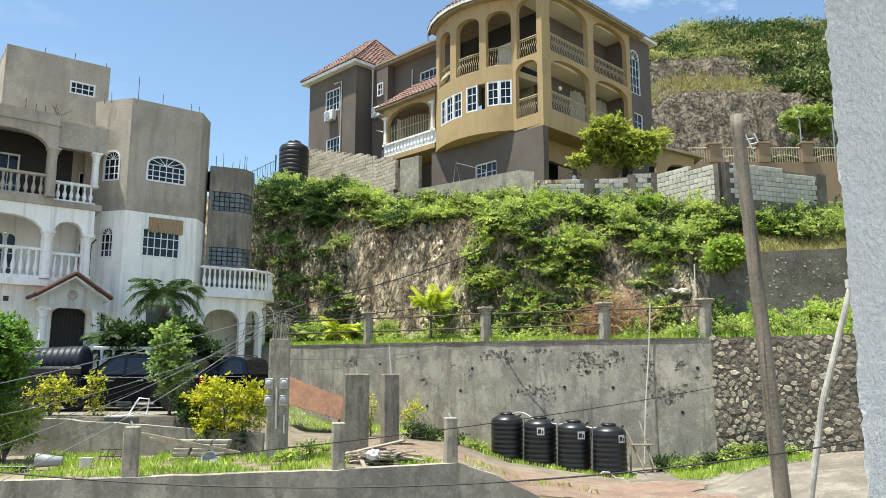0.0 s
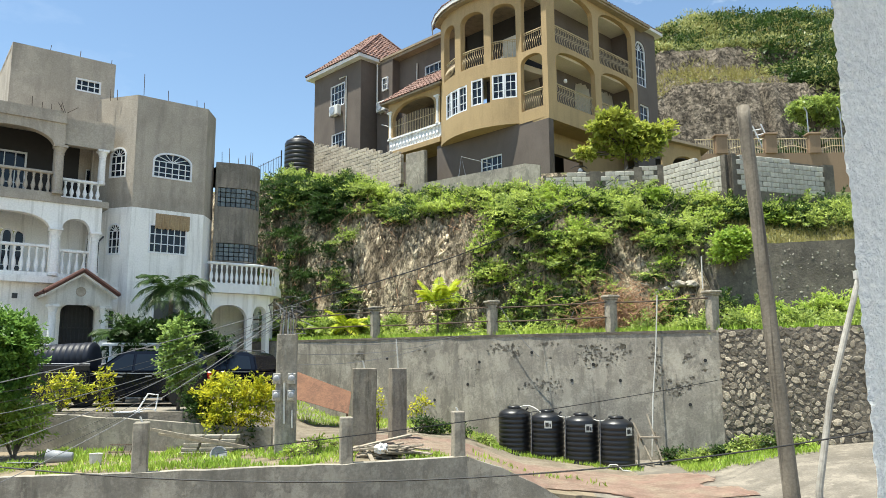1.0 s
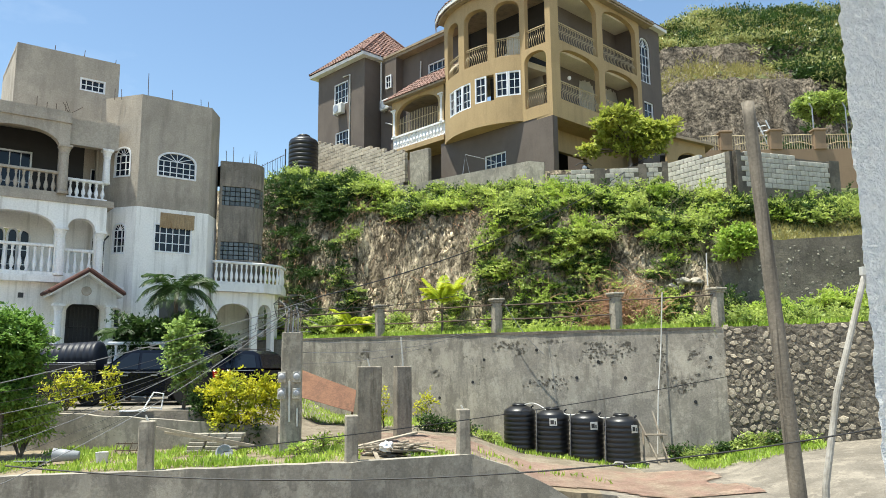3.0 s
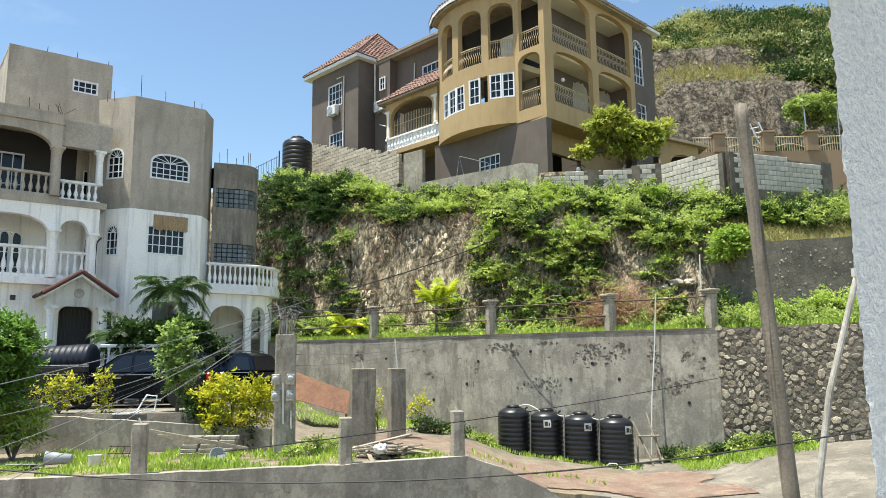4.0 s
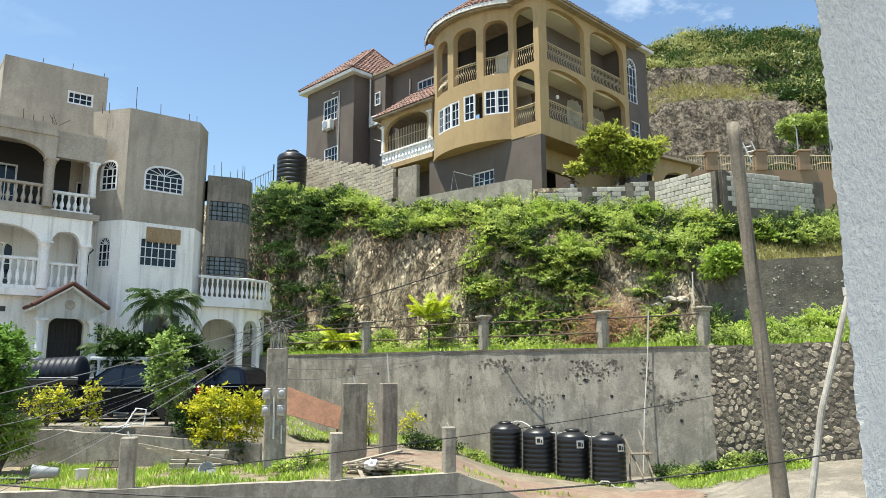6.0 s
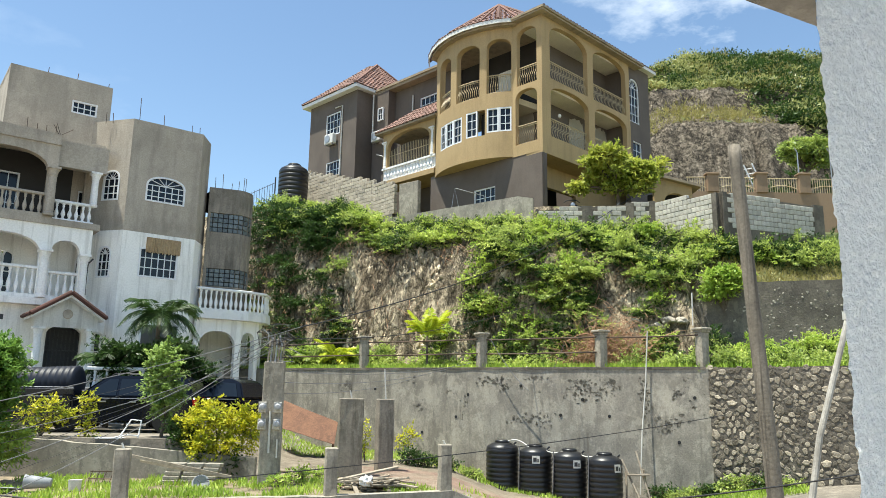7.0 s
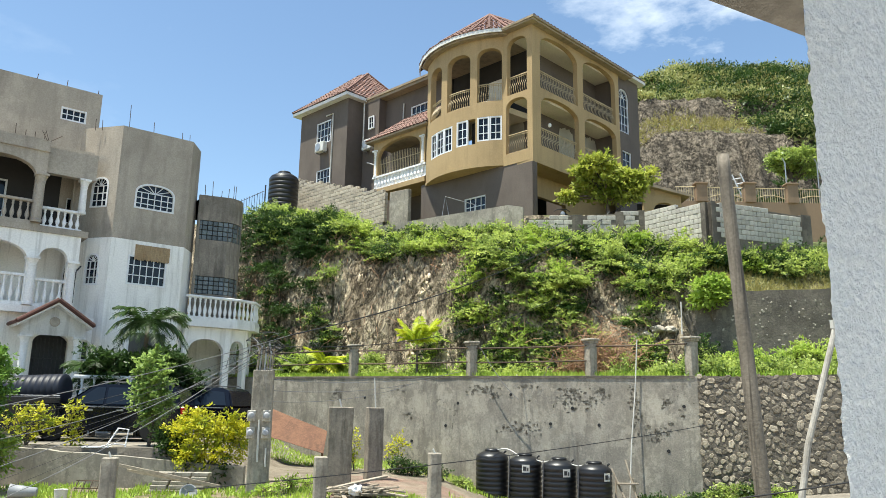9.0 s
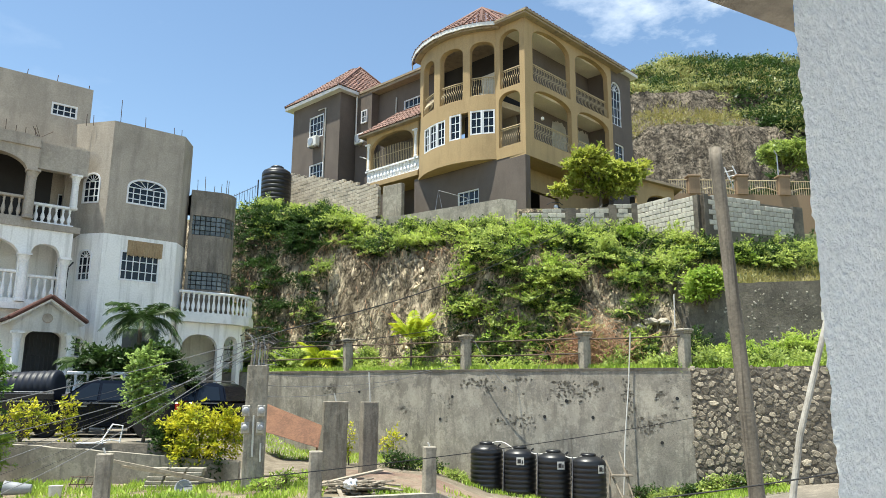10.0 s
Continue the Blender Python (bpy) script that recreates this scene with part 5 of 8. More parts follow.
# its balcony and the arches below
bal = [(5.9, 0.1), (7.9, 0.15), (8.75, -0.15), (9.3, -0.9)]
part("floor_slab", prism([*bal, (9.3, -3.0), (5.9, -3.0)], 5.745, 6.02), M_white, grey_house, "white balcony slab", m=FG)
balustrade(grey_house, FG, [(5.9, 0.0), (7.88, 0.05), (8.68, -0.22), (9.2, -0.95)], 6.02, 0.9, 0.2, M_white)
und = [(5.95, -0.15), (7.7, -0.1), (8.6, -0.4), (9.1, -1.2)]
for i, (p, q) in enumerate(zip(und, und[1:])):
    m_, length = seg(p, q)
    part("wall", wall_bm(0, length, 1.8, 5.74, 0.25, [hole(0.15 if i == 0 else 0.08, length - 0.18, 2.4, 5.3, min(0.6, length * 0.4))]), M_white_worn, grey_house, "white arched porch wall", m=m_)
part("wall", box(5.9, 9.2, -3.0, -2.8, 1.8, 5.74), M_white_worn, grey_house, "shaded porch back wall", m=FG)
# starter bars left standing on the roofs
rng = random.Random(4)
for u, v, w, h in [(3.2, -0.1, 12.9, 0.9), (2.4, -0.6, 12.85, 0.3), (2.2, -0.8, 12.85, 0.35), (4.1, -0.1, 12.9, 0.45), (5.2, -0.1, 12.9, 0.3), (5.55, -0.3, 12.9, 0.35), (0.2, -1.5, 14.4, 0.25), (1.2, -1.5, 14.4, 0.3), (2.3, -1.5, 14.4, 0.2),
                   (-0.4, -0.15, 11.7, 0.45), (-0.1, -0.15, 11.7, 0.3), (0.2, -0.15, 11.7, 0.3), (0.5, -0.15, 11.7, 0.35), (6.5, -0.7, 11.0, 0.5), (6.8, -0.7, 11.0, 0.7), (7.2, -0.8, 11.0, 0.4), (7.5, -0.8, 11.0, 0.55), (7.8, -1.0, 11.0, 0.8), (8.05, -1.4, 11.0, 0.9)]:
    part("starter_bar", tube([(u, v, w - 0.1), (u + rng.uniform(-0.03, 0.03), v, w + h)], 0.012, 4), M_rail_pipe, grey_house, "rusty reinforcing bar", m=FG)
for pts in ([(0.55, 0.06, 11.7), (0.35, 0.12, 12.0)], [(0.6, 0.06, 11.7), (0.45, 0.12, 12.05)], [(0.65, 0.06, 11.7), (0.98, 0.12, 11.95)]):
    part("starter_bar", tube(pts, 0.012, 4), M_rail_pipe, grey_house, "bent rusty reinforcing bar", m=FG)
part("drain_pipe", tube([(1.95, 0.02, 6.2), (1.95, 0.02, 7.3), (2.1, -0.02, 7.5)], 0.03, 6), M_iron_black, grey_house, "dark drain pipe", m=FG)
part("wall_lamp", box(-0.55, -0.4, 0.0, 0.1, 5.2, 5.36), M_iron_black, grey_house, "small dark wall lamp", m=FG)

# ---- block walls on the plateau ----
def unit_block(name, w, d, h, mat):
    bm = box(-w / 2, w / 2, -d / 2, d / 2, 0, h, bevel=0.012)
    me = bpy.data.meshes.new(name)
    bm.to_mesh(me)
    bm.free()
    me.materials.append(mat)
    return me


def block_wall(name, p, q, z0, z1, top0, top1, mat, label, mortar=None, thick=0.2, bw_=0.4, bh=0.2, under=1.0, gaps=(), ragged=0.0, seed=0):
    """A wall of separate blocks laid in courses, with a plain footing below; gaps are concrete columns."""
    rng = random.Random(seed)
    d = Vector((q[0] - p[0], q[1] - p[1], 0))
    m = Matrix.Translation((p[0], p[1], 0)) @ Matrix.Rotation(math.atan2(d.y, d.x), 4, "Z")
    L = d.length
    bm = bmesh.new()
    k = 12
    for i in range(k):
        a, b = L * i / k, L * (i + 1) / k
        ta, tb = top0 + (top1 - top0) * i / k, top0 + (top1 - top0) * (i + 1) / k
        za, zb = z0 + (z1 - z0) * i / k, z0 + (z1 - z0) * (i + 1) / k
        add_box(bm, a, b, -thick / 2 + 0.018, thick / 2 - 0.018, za - under, min(ta, tb) - 0.06 - ragged)
    for a, b in gaps:
        za = top0 + (top1 - top0) * (a / L)
        add_box(bm, a, b, -thick / 2 - 0.015, thick / 2 + 0.015, z0 - under, za)
    add_box(bm, 0, L, -thick / 2 - 0.01, thick / 2 + 0.01, min(z0, z1) - under - 0.5, min(z0, z1) - 0.02)
    ob = tagged(part(name, bm, mortar or M_mortar, m=m), label, "wall", kind="structure")
    full, half = unit_block("block", bw_ - 0.012, thick, bh - 0.011, mat), unit_block("block", bw_ / 2 - 0.012, thick, bh - 0.011, mat)
    course = 0
    z = min(z0, z1)
    while z < max(top0, top1) + 0.05:
        u = 0.0
        first = course % 2 == 1
        while u < L - 0.05:
            w = bw_ / 2 if first or L - u < bw_ else bw_
            first = False
            mid = u + w / 2
            base, top = z0 + (z1 - z0) * mid / L, top0 + (top1 - top0) * mid / L
            top -= ragged * (0.5 + 0.5 * noise.noise(Vector((mid * 1.3, seed, 0)))) * 2 if ragged else 0
            if base - 0.05 <= z and z + bh <= top + 0.06 and not any(a - 0.05 < mid < b + 0.05 for a, b in gaps):
                part_mesh("block", full if w == bw_ else half, None, ob,
                          m=Matrix.Translation((mid, rng.uniform(-0.008, 0.008), z)) @ Matrix.Rotation(rng.uniform(-0.01, 0.01), 4, "Y"))
            u += w
        z += bh
        course += 1
    return ob



BLOCK_WALLS = (
    ("wall_block_west", (-8.9, 44.1), (-3.7, 38.9), 13.4, 12.6, 16.7, 14.7, M_block_tan, "unfinished tan concrete block wall with a stepped top", M_mortar, (), 0.1, 1),
    ("wall_block_return", (-3.68, 38.85), (-2.5, 37.4), 12.4, 12.3, 14.6, 14.1, M_block_tan, "unfinished tan concrete block wall", M_mortar, (), 0.12, 2),
    ("wall_block_garden", (4.0, 30.32), (9.0, 30.0), 9.9, 9.75, 10.82, 11.2, M_block, "whitewashed block wall between grey concrete columns", M_conc_dark, ((0.0, 0.12), (1.95, 2.4), (3.8, 4.12), (4.75, 5.01)), 0.0, 3),
    ("wall_block_corner", (9.05, 29.95), (10.72, 27.5), 9.75, 9.3, 11.2, 10.88, M_block, "whitewashed block wall on a rough concrete footing", M_conc_dark, ((2.75, 2.96),), 0.0, 4),
    ("wall_block_east", (10.8, 27.42), (15.5, 29.0), 9.5, 9.5, 10.9, 10.8, M_block, "whitewashed block wall on a rough concrete footing", M_conc_dark, ((0.0, 0.2), (4.45, 4.95)), 0.0, 5),
)


# ---- far quarried hill ----
def hill_z(x, y):
    """Benches of cut rock under a rounded scrub top."""
    f = 66 + 1.5 * noise.noise(Vector((x * 0.08, 0, 5)))
    s = y - f + 1.3 * noise.noise(Vector((x * 0.35, y * 0.1, 2)))
    s += 0.9 * abs(noise.noise(Vector((x * 0.8, 4, y * 0.05)))) + 0.5 * abs(noise.noise(Vector((x * 1.7, 9, y * 0.1))))
    z = 18 + 12.4 * smooth01(s / 4.5) + 2.6 * smooth01((s - 4.5) / 4.5) + 4.2 * smooth01((s - 9) / 2.0) + 12.0 * smooth01((s - 11) / 17)
    z += 0.6 * noise.fractal(Vector((x * 0.3, y * 0.3, 7)), 1.0, 2.0, 4)
    z += (4.4 * smooth01((x - 19) / 17) - 6.0) * smooth01((s - 9) / 14)
    return 8 + (z - 8) * smooth01((x - 4) / 20)


verts, faces, kinds = [], [], []
hx, hy = list(np.arange(-4, 72, 0.45)), list(np.arange(58, 125, 0.4))
for y in hy:
    for x in hx:
        verts.append((x, y, hill_z(x, y)))
for j in range(len(hy) - 1):
    for i in range(len(hx) - 1):
        q = (j * len(hx) + i, j * len(hx) + i + 1, (j + 1) * len(hx) + i + 1, (j + 1) * len(hx) + i)
        faces.append(q)
        z4 = [verts[k][2] for k in q]
        kinds.append(0 if max(z4) - min(z4) > 0.42 or verts[q[0]][2] < 31 and noise.noise(Vector((hx[i] * 0.2, hy[j] * 0.2, 3))) > -0.3 else 1)
me = bpy.data.meshes.new("hill")
me.from_pydata(verts, [], faces)
me.materials.append(M_rock_far)
me.materials.append(M_grass_ground)
me.polygons.foreach_set("material_index", kinds)
hill = new("hill", me)
tagged(hill, "quarried limestone hill cut in benches", "hill", kind="structure")

# ---- the building that the camera stands in: stucco pier and ceiling edge ----
bm = bmesh.new()
n, k = 110, 300
P0, P1 = Vector((0.835, 1.5, 0)), Vector((1.725, 1.95, 0))
d = (P1 - P0).normalized()
nr = Vector((d.y, -d.x, 0))
face_rows = []
for j in range(k + 1):
    z = 1.4 + 3.2 * j / k
    row = []
    for i in range(n + 1):
        t = (i / n) ** 1.3
        p = P0.lerp(P1, t) + Vector((0, 0, z))
        h = 0.005 * noise.fractal(p * 46, 1.0, 2.0, 3) + 0.002 * abs(noise.noise(p * 22))
        row.append(bm.verts.new(p + nr * h + (d * h * 0.7 if i == 0 else Vector())))
    face_rows.append(row)
for a, b in zip(face_rows, face_rows[1:]):
    for i in range(n):
        bm.faces.new((a[i], a[i + 1], b[i + 1], b[i]))
    q0, q1 = bm.verts.new(a[0].co + Vector((0.18, 0.26, 0))), bm.verts.new(b[0].co + Vector((0.18, 0.26, 0)))
    bm.faces.new((a[0], b[0], q1, q0))
bmesh.ops.remove_doubles(bm, verts=bm.verts, dist=1e-5)
bmesh.ops.recalc_face_normals(bm, faces=bm.faces)
near_wall = tagged(part("wall_stucco", bm, M_stucco, smooth=True), "rough white stucco wall beside the viewer", "wall", kind="structure")
e_ = Vector((0.89, 0.455, 0))
side = Vector((0.455, -0.89, 0))
corner = Vector((0.83, 1.5, 3.82))
bm = bmesh.new()
pts = [corner + e_ * 0.005, corner - e_ * 4, corner - e_ * 4 + side * 0.4, corner - e_ * 0.57 + side * 0.4]
low, high = [bm.verts.new(p) for p in pts], [bm.verts.new(p + Vector((0, 0, 0.18))) for p in pts]
bm.faces.new(low), bm.faces.new(high[::-1])
for i in range(4):
    bm.faces.new((low[i], low[(i + 1) % 4], high[(i + 1) % 4], high[i]))
bmesh.ops.recalc_face_normals(bm, faces=bm.faces)
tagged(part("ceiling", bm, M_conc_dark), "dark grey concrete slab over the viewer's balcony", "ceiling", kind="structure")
# Out of view; made white and widened to bounce light onto the stucco wall.
tagged(part("floor", box(-5, 3, -4, 1.4, 1.2, 1.4), M_white), "unseen white floor added under the viewer to bounce light", "floor", kind="structure")

# ---- driveway and paving laid on the yard ----
def laid(name, x0, x1, y0, y1, mat, label, lift, edge):
    """A thin paving sheet that follows the ground, with an uneven outline."""
    bm = bmesh.new()
    nx_, ny_ = int((x1 - x0) / 0.11), int((y1 - y0) / 0.1)
    grid = {}
    for i in range(nx_ + 1):
        for j in range(ny_ + 1):
            x, y = x0 + (x1 - x0) * i / nx_, y0 + (y1 - y0) * j / ny_
            if edge(x, y):
                grid[i, j] = bm.verts.new((x, y, yard_z(x, y) + lift + 0.006 * noise.noise(Vector((x, y, 0)))))
    for i in range(nx_):
        for j in range(ny_):
            q = [grid.get(p) for p in ((i, j), (i + 1, j), (i + 1, j + 1), (i, j + 1))]
            if all(q):
                bm.faces.new(q)
    for v in [v for v in bm.verts if not v.link_faces]:
        bm.verts.remove(v)
    bmesh.ops.solidify(bm, geom=bm.faces[:], thickness=0.02)
    ob = part(name, bm, mat)
    return tagged(ob, label, "paving", kind="structure")


def wob(x, y, k=0.5):
    return k * noise.noise(Vector((x * 0.8, y * 0.8, 6)))


laid("pavement_drive", -8.0, 5.0, 17.0, 25.5, M_drive, "worn sandy concrete driveway", 0.02,
     lambda x, y: 19.9 - 0.28 * x + wob(x, y) - 1.0 < y < wall_y(x) - 1.9 + wob(x, y) and y > front_y(x) + 0.9)
laid("pavement_red", -2.4, 7.2, 16.7, 22.5, M_drive_red, "faded red concrete paving, cracked and dusty", 0.028,
     lambda x, y: y > front_y(x) + 0.45 + wob(x, y, 0.3) + max(0, 0.6 - x) * 0.2 and y < 21.2 - 0.18 * x + wob(x, y, 0.5) and x < 6.4 + wob(x, y, 0.9))


# ---- concrete posts and the pipe rail on the retaining wall ----
def concrete_post(x, y, z, w, h, label, cap=0.0, lean=0.0, turn=25, d=None, rod=0.0, group="", name="concrete_post"):
    m = Matrix.Translation((x, y, z)) @ Matrix.Rotation(radians(turn), 4, "Z") @ Matrix.Rotation(radians(lean), 4, "Y")
    t = thing(name, m, label, "post", group)
    d = d or w
    bm = bmesh.new()
    vs = add_box(bm, -w / 2, w / 2, -d / 2, d / 2, -0.15, h, bevel=0.02)
    bmesh.ops.subdivide_edges(bm, edges=[e for e in bm.edges if e.calc_length() > 0.5], cuts=5)
    for v in bm.verts:
        v.co += Vector((noise.noise(v.co * 3 + Vector((x, y, 0))), noise.noise(v.co * 3 + Vector((y, x, 5))), 0)) * 0.014
    part("shaft", bm, M_column if name == "gate_column" else M_conc_post, t)
    if cap:
        bm = bmesh.new()
        add_box(bm, -w / 2 - 0.03, w / 2 + 0.03, -d / 2 - 0.03, d / 2 + 0.03, h, h + 0.06, bevel=0.012)
        add_box(bm, -w / 2 - 0.07, w / 2 + 0.07, -d / 2 - 0.07, d / 2 + 0.07, h + 0.06, h + cap, bevel=0.02)
        part("cap", bm, M_conc_post, t, "moulded concrete cap")
    if rod:
        part("rod", tube([(0.02, 0, h + cap - 0.05), (-0.04, 0, h + cap + rod)], 0.02, 6), M_pvc, t, "thin white pipe stub")
    return t


rail_posts = [(-8.6, 3.94), (-2.81, 3.94), (1.46, 3.94), (5.17, 3.94), (7.94, 3.94)]
for x, z in rail_posts:
    concrete_post(x, wall_y(x) + 0.25, z, 0.3, 1.06, "stained grey concrete fence post with a moulded cap", 0.14, group="rail posts on the retaining wall", lean=1.0 if x > 7 else 0)
for a, b in zip(rail_posts, rail_posts[1:]):
    t = thing("pipe_rail", Matrix.Translation((0, 0, 0)), "two rusty pipe rails between concrete fence posts", "railing", "pipe rails on the retaining wall")
    for h in (4.42, 4.9):
        p, q = Vector((a[0] + 0.1, wall_y(a[0]) + 0.2, h)), Vector((b[0] - 0.1, wall_y(b[0]) + 0.2, h + 0.02))
        if h < 4.5 and b[0] > 7:
            continue
        part("rail", tube([p, p.lerp(q, 0.35) - Vector((0, 0, 0.015)), p.lerp(q, 0.7) - Vector((0, 0, 0.01)), q], 0.026, 6), M_rail_pipe, t)
for x, y, z, w, h, rod in ((-5.79, 14.05, 1.02, 0.27, 0.94, 0.1), (-2.09, 15.05, 1.02, 0.25, 0.94, 0), (0.16, 16.02, 1.02, 0.25, 0.98, 0.08)):
    concrete_post(x, y, z, w, h, "short weathered concrete fence post on the boundary wall", rod=rod, group="posts on the boundary wall", turn=14)
concrete_post(-2.2, 19.0, 0.9, 0.6, 2.0, "thick unfinished grey concrete gate column", turn=12, d=0.5, rod=0.2, name="gate_column")
concrete_post(-1.45, 20.5, 0.92, 0.42, 1.97, "slim unfinished brown-stained concrete gate column", turn=18, rod=0.8, name="gate_column")
concrete_post(-1.62, 36.0, 11.0, 1.25, 2.6, "rough grey concrete pier beside the terrace", turn=-38, d=0.25, name="concrete_pier")

# meter post
meter_post = thing("meter_post", Matrix.Translation((-3.74, 17.0, 0.7)) @ Matrix.Rotation(radians(8), 4, "Z"), "square concrete service post carrying four electricity meters", "post")
bm = bmesh.new()
add_box(bm, -0.23, 0.23, -0.2, 0.2, -0.2, 3.0, bevel=0.02)
bmesh.ops.subdivide_edges(bm, edges=[e for e in bm.edges if e.calc_length() > 0.5], cuts=6)
for v in bm.verts:
    v.co += Vector((noise.noise(v.co * 3), noise.noise(v.co * 3 + Vector((9, 0, 5))), 0)) * 0.012
part("shaft", bm, M_conc_post, meter_post)
for i in range(7):
    a = -0.16 + i * 0.055
    part("conduit", tube([(a, -0.12 + 0.04 * (i % 3), 2.95), (a + 0.02, -0.1, 3.3 + 0.06 * (i % 4)), (a * 0.7, -0.1, 3.5 + 0.05 * (i % 3))], 0.022, 6), M_metal if i % 2 else M_wood, meter_post)
part("conduit", tube([(-0.02, -0.225, 1.0), (-0.03, -0.225, 1.9)], 0.025, 6), M_pvc, meter_post, "white conduit")
part("conduit", tube([(0.16, -0.225, 0.9), (0.15, -0.225, 1.3)], 0.02, 6), M_pvc, meter_post, "white conduit")
for dx in (-0.33, 0.0):
    for dz in (1.45, 1.82):
        mt = part("meter", box(dx + 0.04, dx + 0.22, -0.26, -0.2, dz + 0.05, dz + 0.29, bevel=0.015), M_stay, meter_post, "grey electricity meter box")
        part("dial", lathe([(0.075, 0), (0.075, 0.05), (0.05, 0.075), (0.02, 0.08)], 16), M_trim, mt, "round glass meter dial", m=Matrix.Translation((dx + 0.13, -0.27, dz + 0.18)) @ Matrix.Rotation(radians(90), 4, "X"))
tangle = random.Random(31)
for k in range(26):
    a = Vector((tangle.gauss(0, 0.12), tangle.gauss(-0.08, 0.1), 3.15 + 0.55 * tangle.random()))
    pts = [a]
    for _ in range(6):
        a = a + Vector((tangle.gauss(0, 0.13), tangle.gauss(0, 0.1), tangle.gauss(0, 0.1)))
        a.z = max(3.0, min(3.85, a.z))
        pts.append(a)
    part("cable_tangle", tube(pts, 0.008, 5), (M_wire, M_wire, M_wire_grey)[k % 3], meter_post, "looped loose service wire")


# ---- wooden pole, stay pole ----
pole = thing("utility_pole", Matrix.Translation((4.16, 9.0, -1.2)), "leaning weathered grey wooden utility pole", "pole")
bm = bmesh.new()
base, tip = Vector((0, 0, -0.4)), Vector((-0.4, 0.0, 7.42))
rows_ = 40
ring = []
for j in range(rows_ + 1):
    t = j / rows_
    c = base.lerp(tip, t)
    r = 0.108 - 0.032 * t
    ring.append([bm.verts.new(c + Vector((math.cos(a), math.sin(a), 0)) * r * (1 + 0.05 * noise.noise(Vector((math.cos(a) * 2, math.sin(a) * 2, t * 6))))) for a in (2 * math.pi * i / 18 for i in range(18))])
for a, b in zip(ring, ring[1:]):
    for i in range(18):
        bm.faces.new((a[i], a[(i + 1) % 18], b[(i + 1) % 18], b[i]))
bm.faces.new(ring[-1])
part("shaft", bm, M_wood_pole, pole, smooth=True)
stay = thing("stay_pole", Matrix.Translation((4.2, 9.0, -1.0)), "slanting grey metal service pipe", "pole")
part("pipe", tube([(0, 0, 0), (0.13, 0, 2.51), (0.36, 0, 3.6), (0.84, 0, 5.06)], 0.046, 10, 0.034), M_stay, stay)
part("bracket", box(0.78, 0.9, -0.04, 0.04, 5.0, 5.1), M_pvc, stay, "small white bracket")


# ---- black water tanks ----
def water_tank(name, m, r, h, label, category, group=""):
    t = thing(name, m, label, category, group)
    prof = [(r * 0.97, 0)]
    n = 9
    for i in range(n):
        a, b = h * 0.84 * i / n, h * 0.84 * (i + 1) / n
        prof += [(r * 0.965, a + 0.01), (r, a + 0.03), (r, b - 0.03), (r * 0.965, b - 0.008)]
    prof += [(r * 0.97, h * 0.85), (r * 0.9, h * 0.89), (r * 0.6, h * 0.95), (r * 0.42, h * 0.965)]
    part("body", lathe(prof, 40), M_tank, t, smooth=True)
    bm = bmesh.new()
    add_lathe(bm, [(r * 0.4, h * 0.95), (r * 0.45, h * 0.965), (r * 0.45, h * 0.995), (r * 0.36, h * 1.015), (r * 0.1, h * 1.02)], 24)
    part("lid", bm, M_tank, t, "round black lid", smooth=True)
    return t


STICKER = plain("white_sticker", (0.66, 0.65, 0.60), 0.5)
tank_at = [(1.98, 23.25, 0.22), (2.93, 22.78, 0.13), (3.86, 22.25, 0.06), (4.78, 21.75, 0.0)]
for i, (x, y, z) in enumerate(tank_at):
    t = water_tank("water_tank", Matrix.Translation((x, y, z)) @ Matrix.Rotation(radians(20), 4, "Z"), 0.495, 1.46, "black ribbed plastic water tank beside the retaining wall", "water tank", "tanks by the retaining wall")
    if i:
        a = radians((0, -95, -75, -58)[i] - 20)
        c = Vector((math.cos(a) * 0.502, math.sin(a) * 0.502, 1.05))
        mm = Matrix.Translation(c) @ Matrix.Rotation(a + math.pi / 2, 4, "Z")
        st = part("sticker", box(-0.11, 0.11, -0.004, 0.004, -0.09, 0.13), STICKER, t, "white label with dark marks", m=mm)
        part("print", box(-0.08, 0.02, -0.008, -0.005, -0.04, 0.08), M_iron_black, st, m=Matrix())
        part("print", box(0.04, 0.08, -0.008, -0.005, -0.05, 0.05), M_iron_black, st)
    b_ = radians(140)
    part("outlet", tube([(0.3, -0.2, 1.36), (0.36, -0.24, 1.42)], 0.03, 6), M_tank, t)
for i in range(3):
    p, q = Vector(tank_at[i]) + Vector((0.1, -0.1, 1.42)), Vector(tank_at[i + 1]) + Vector((-0.2, -0.1, 1.4))
    pts = [p.lerp(q, s / 8) + Vector((0, 0, (0.13 if i == 0 else -0.1) * math.sin(math.pi * s / 8))) for s in range(9)]
    tagged(part("hose", tube(pts, 0.018, 6), M_pvc), "white hose looped between the tanks", "hose", "tank hoses")
    down = [q + Vector((-0.28, 0.0, 0)), q + Vector((-0.3, -0.05, -0.6)), q + Vector((-0.33, -0.05, -1.36))]
    tagged(part("hose", tube(down, 0.016, 6), M_wire_grey), "grey hose hanging between the tanks", "hose", "tank hoses")
tagged(part("hose", tube([(4.3, 21.15, 0.06), (4.42, 21.1, 0.2), (4.6, 21.05, 0.2), (4.75, 21.0, 0.06), (5.0, 21.0, 0.03)], 0.018, 6), M_pvc), "white hose curling on the ground", "hose", "tank hoses")
water_tank("water_tank", Matrix.Translation((-8.83, 42.0, 13.6)), 0.87, 2.75, "large black water tank on the plateau beside the house", "water tank")



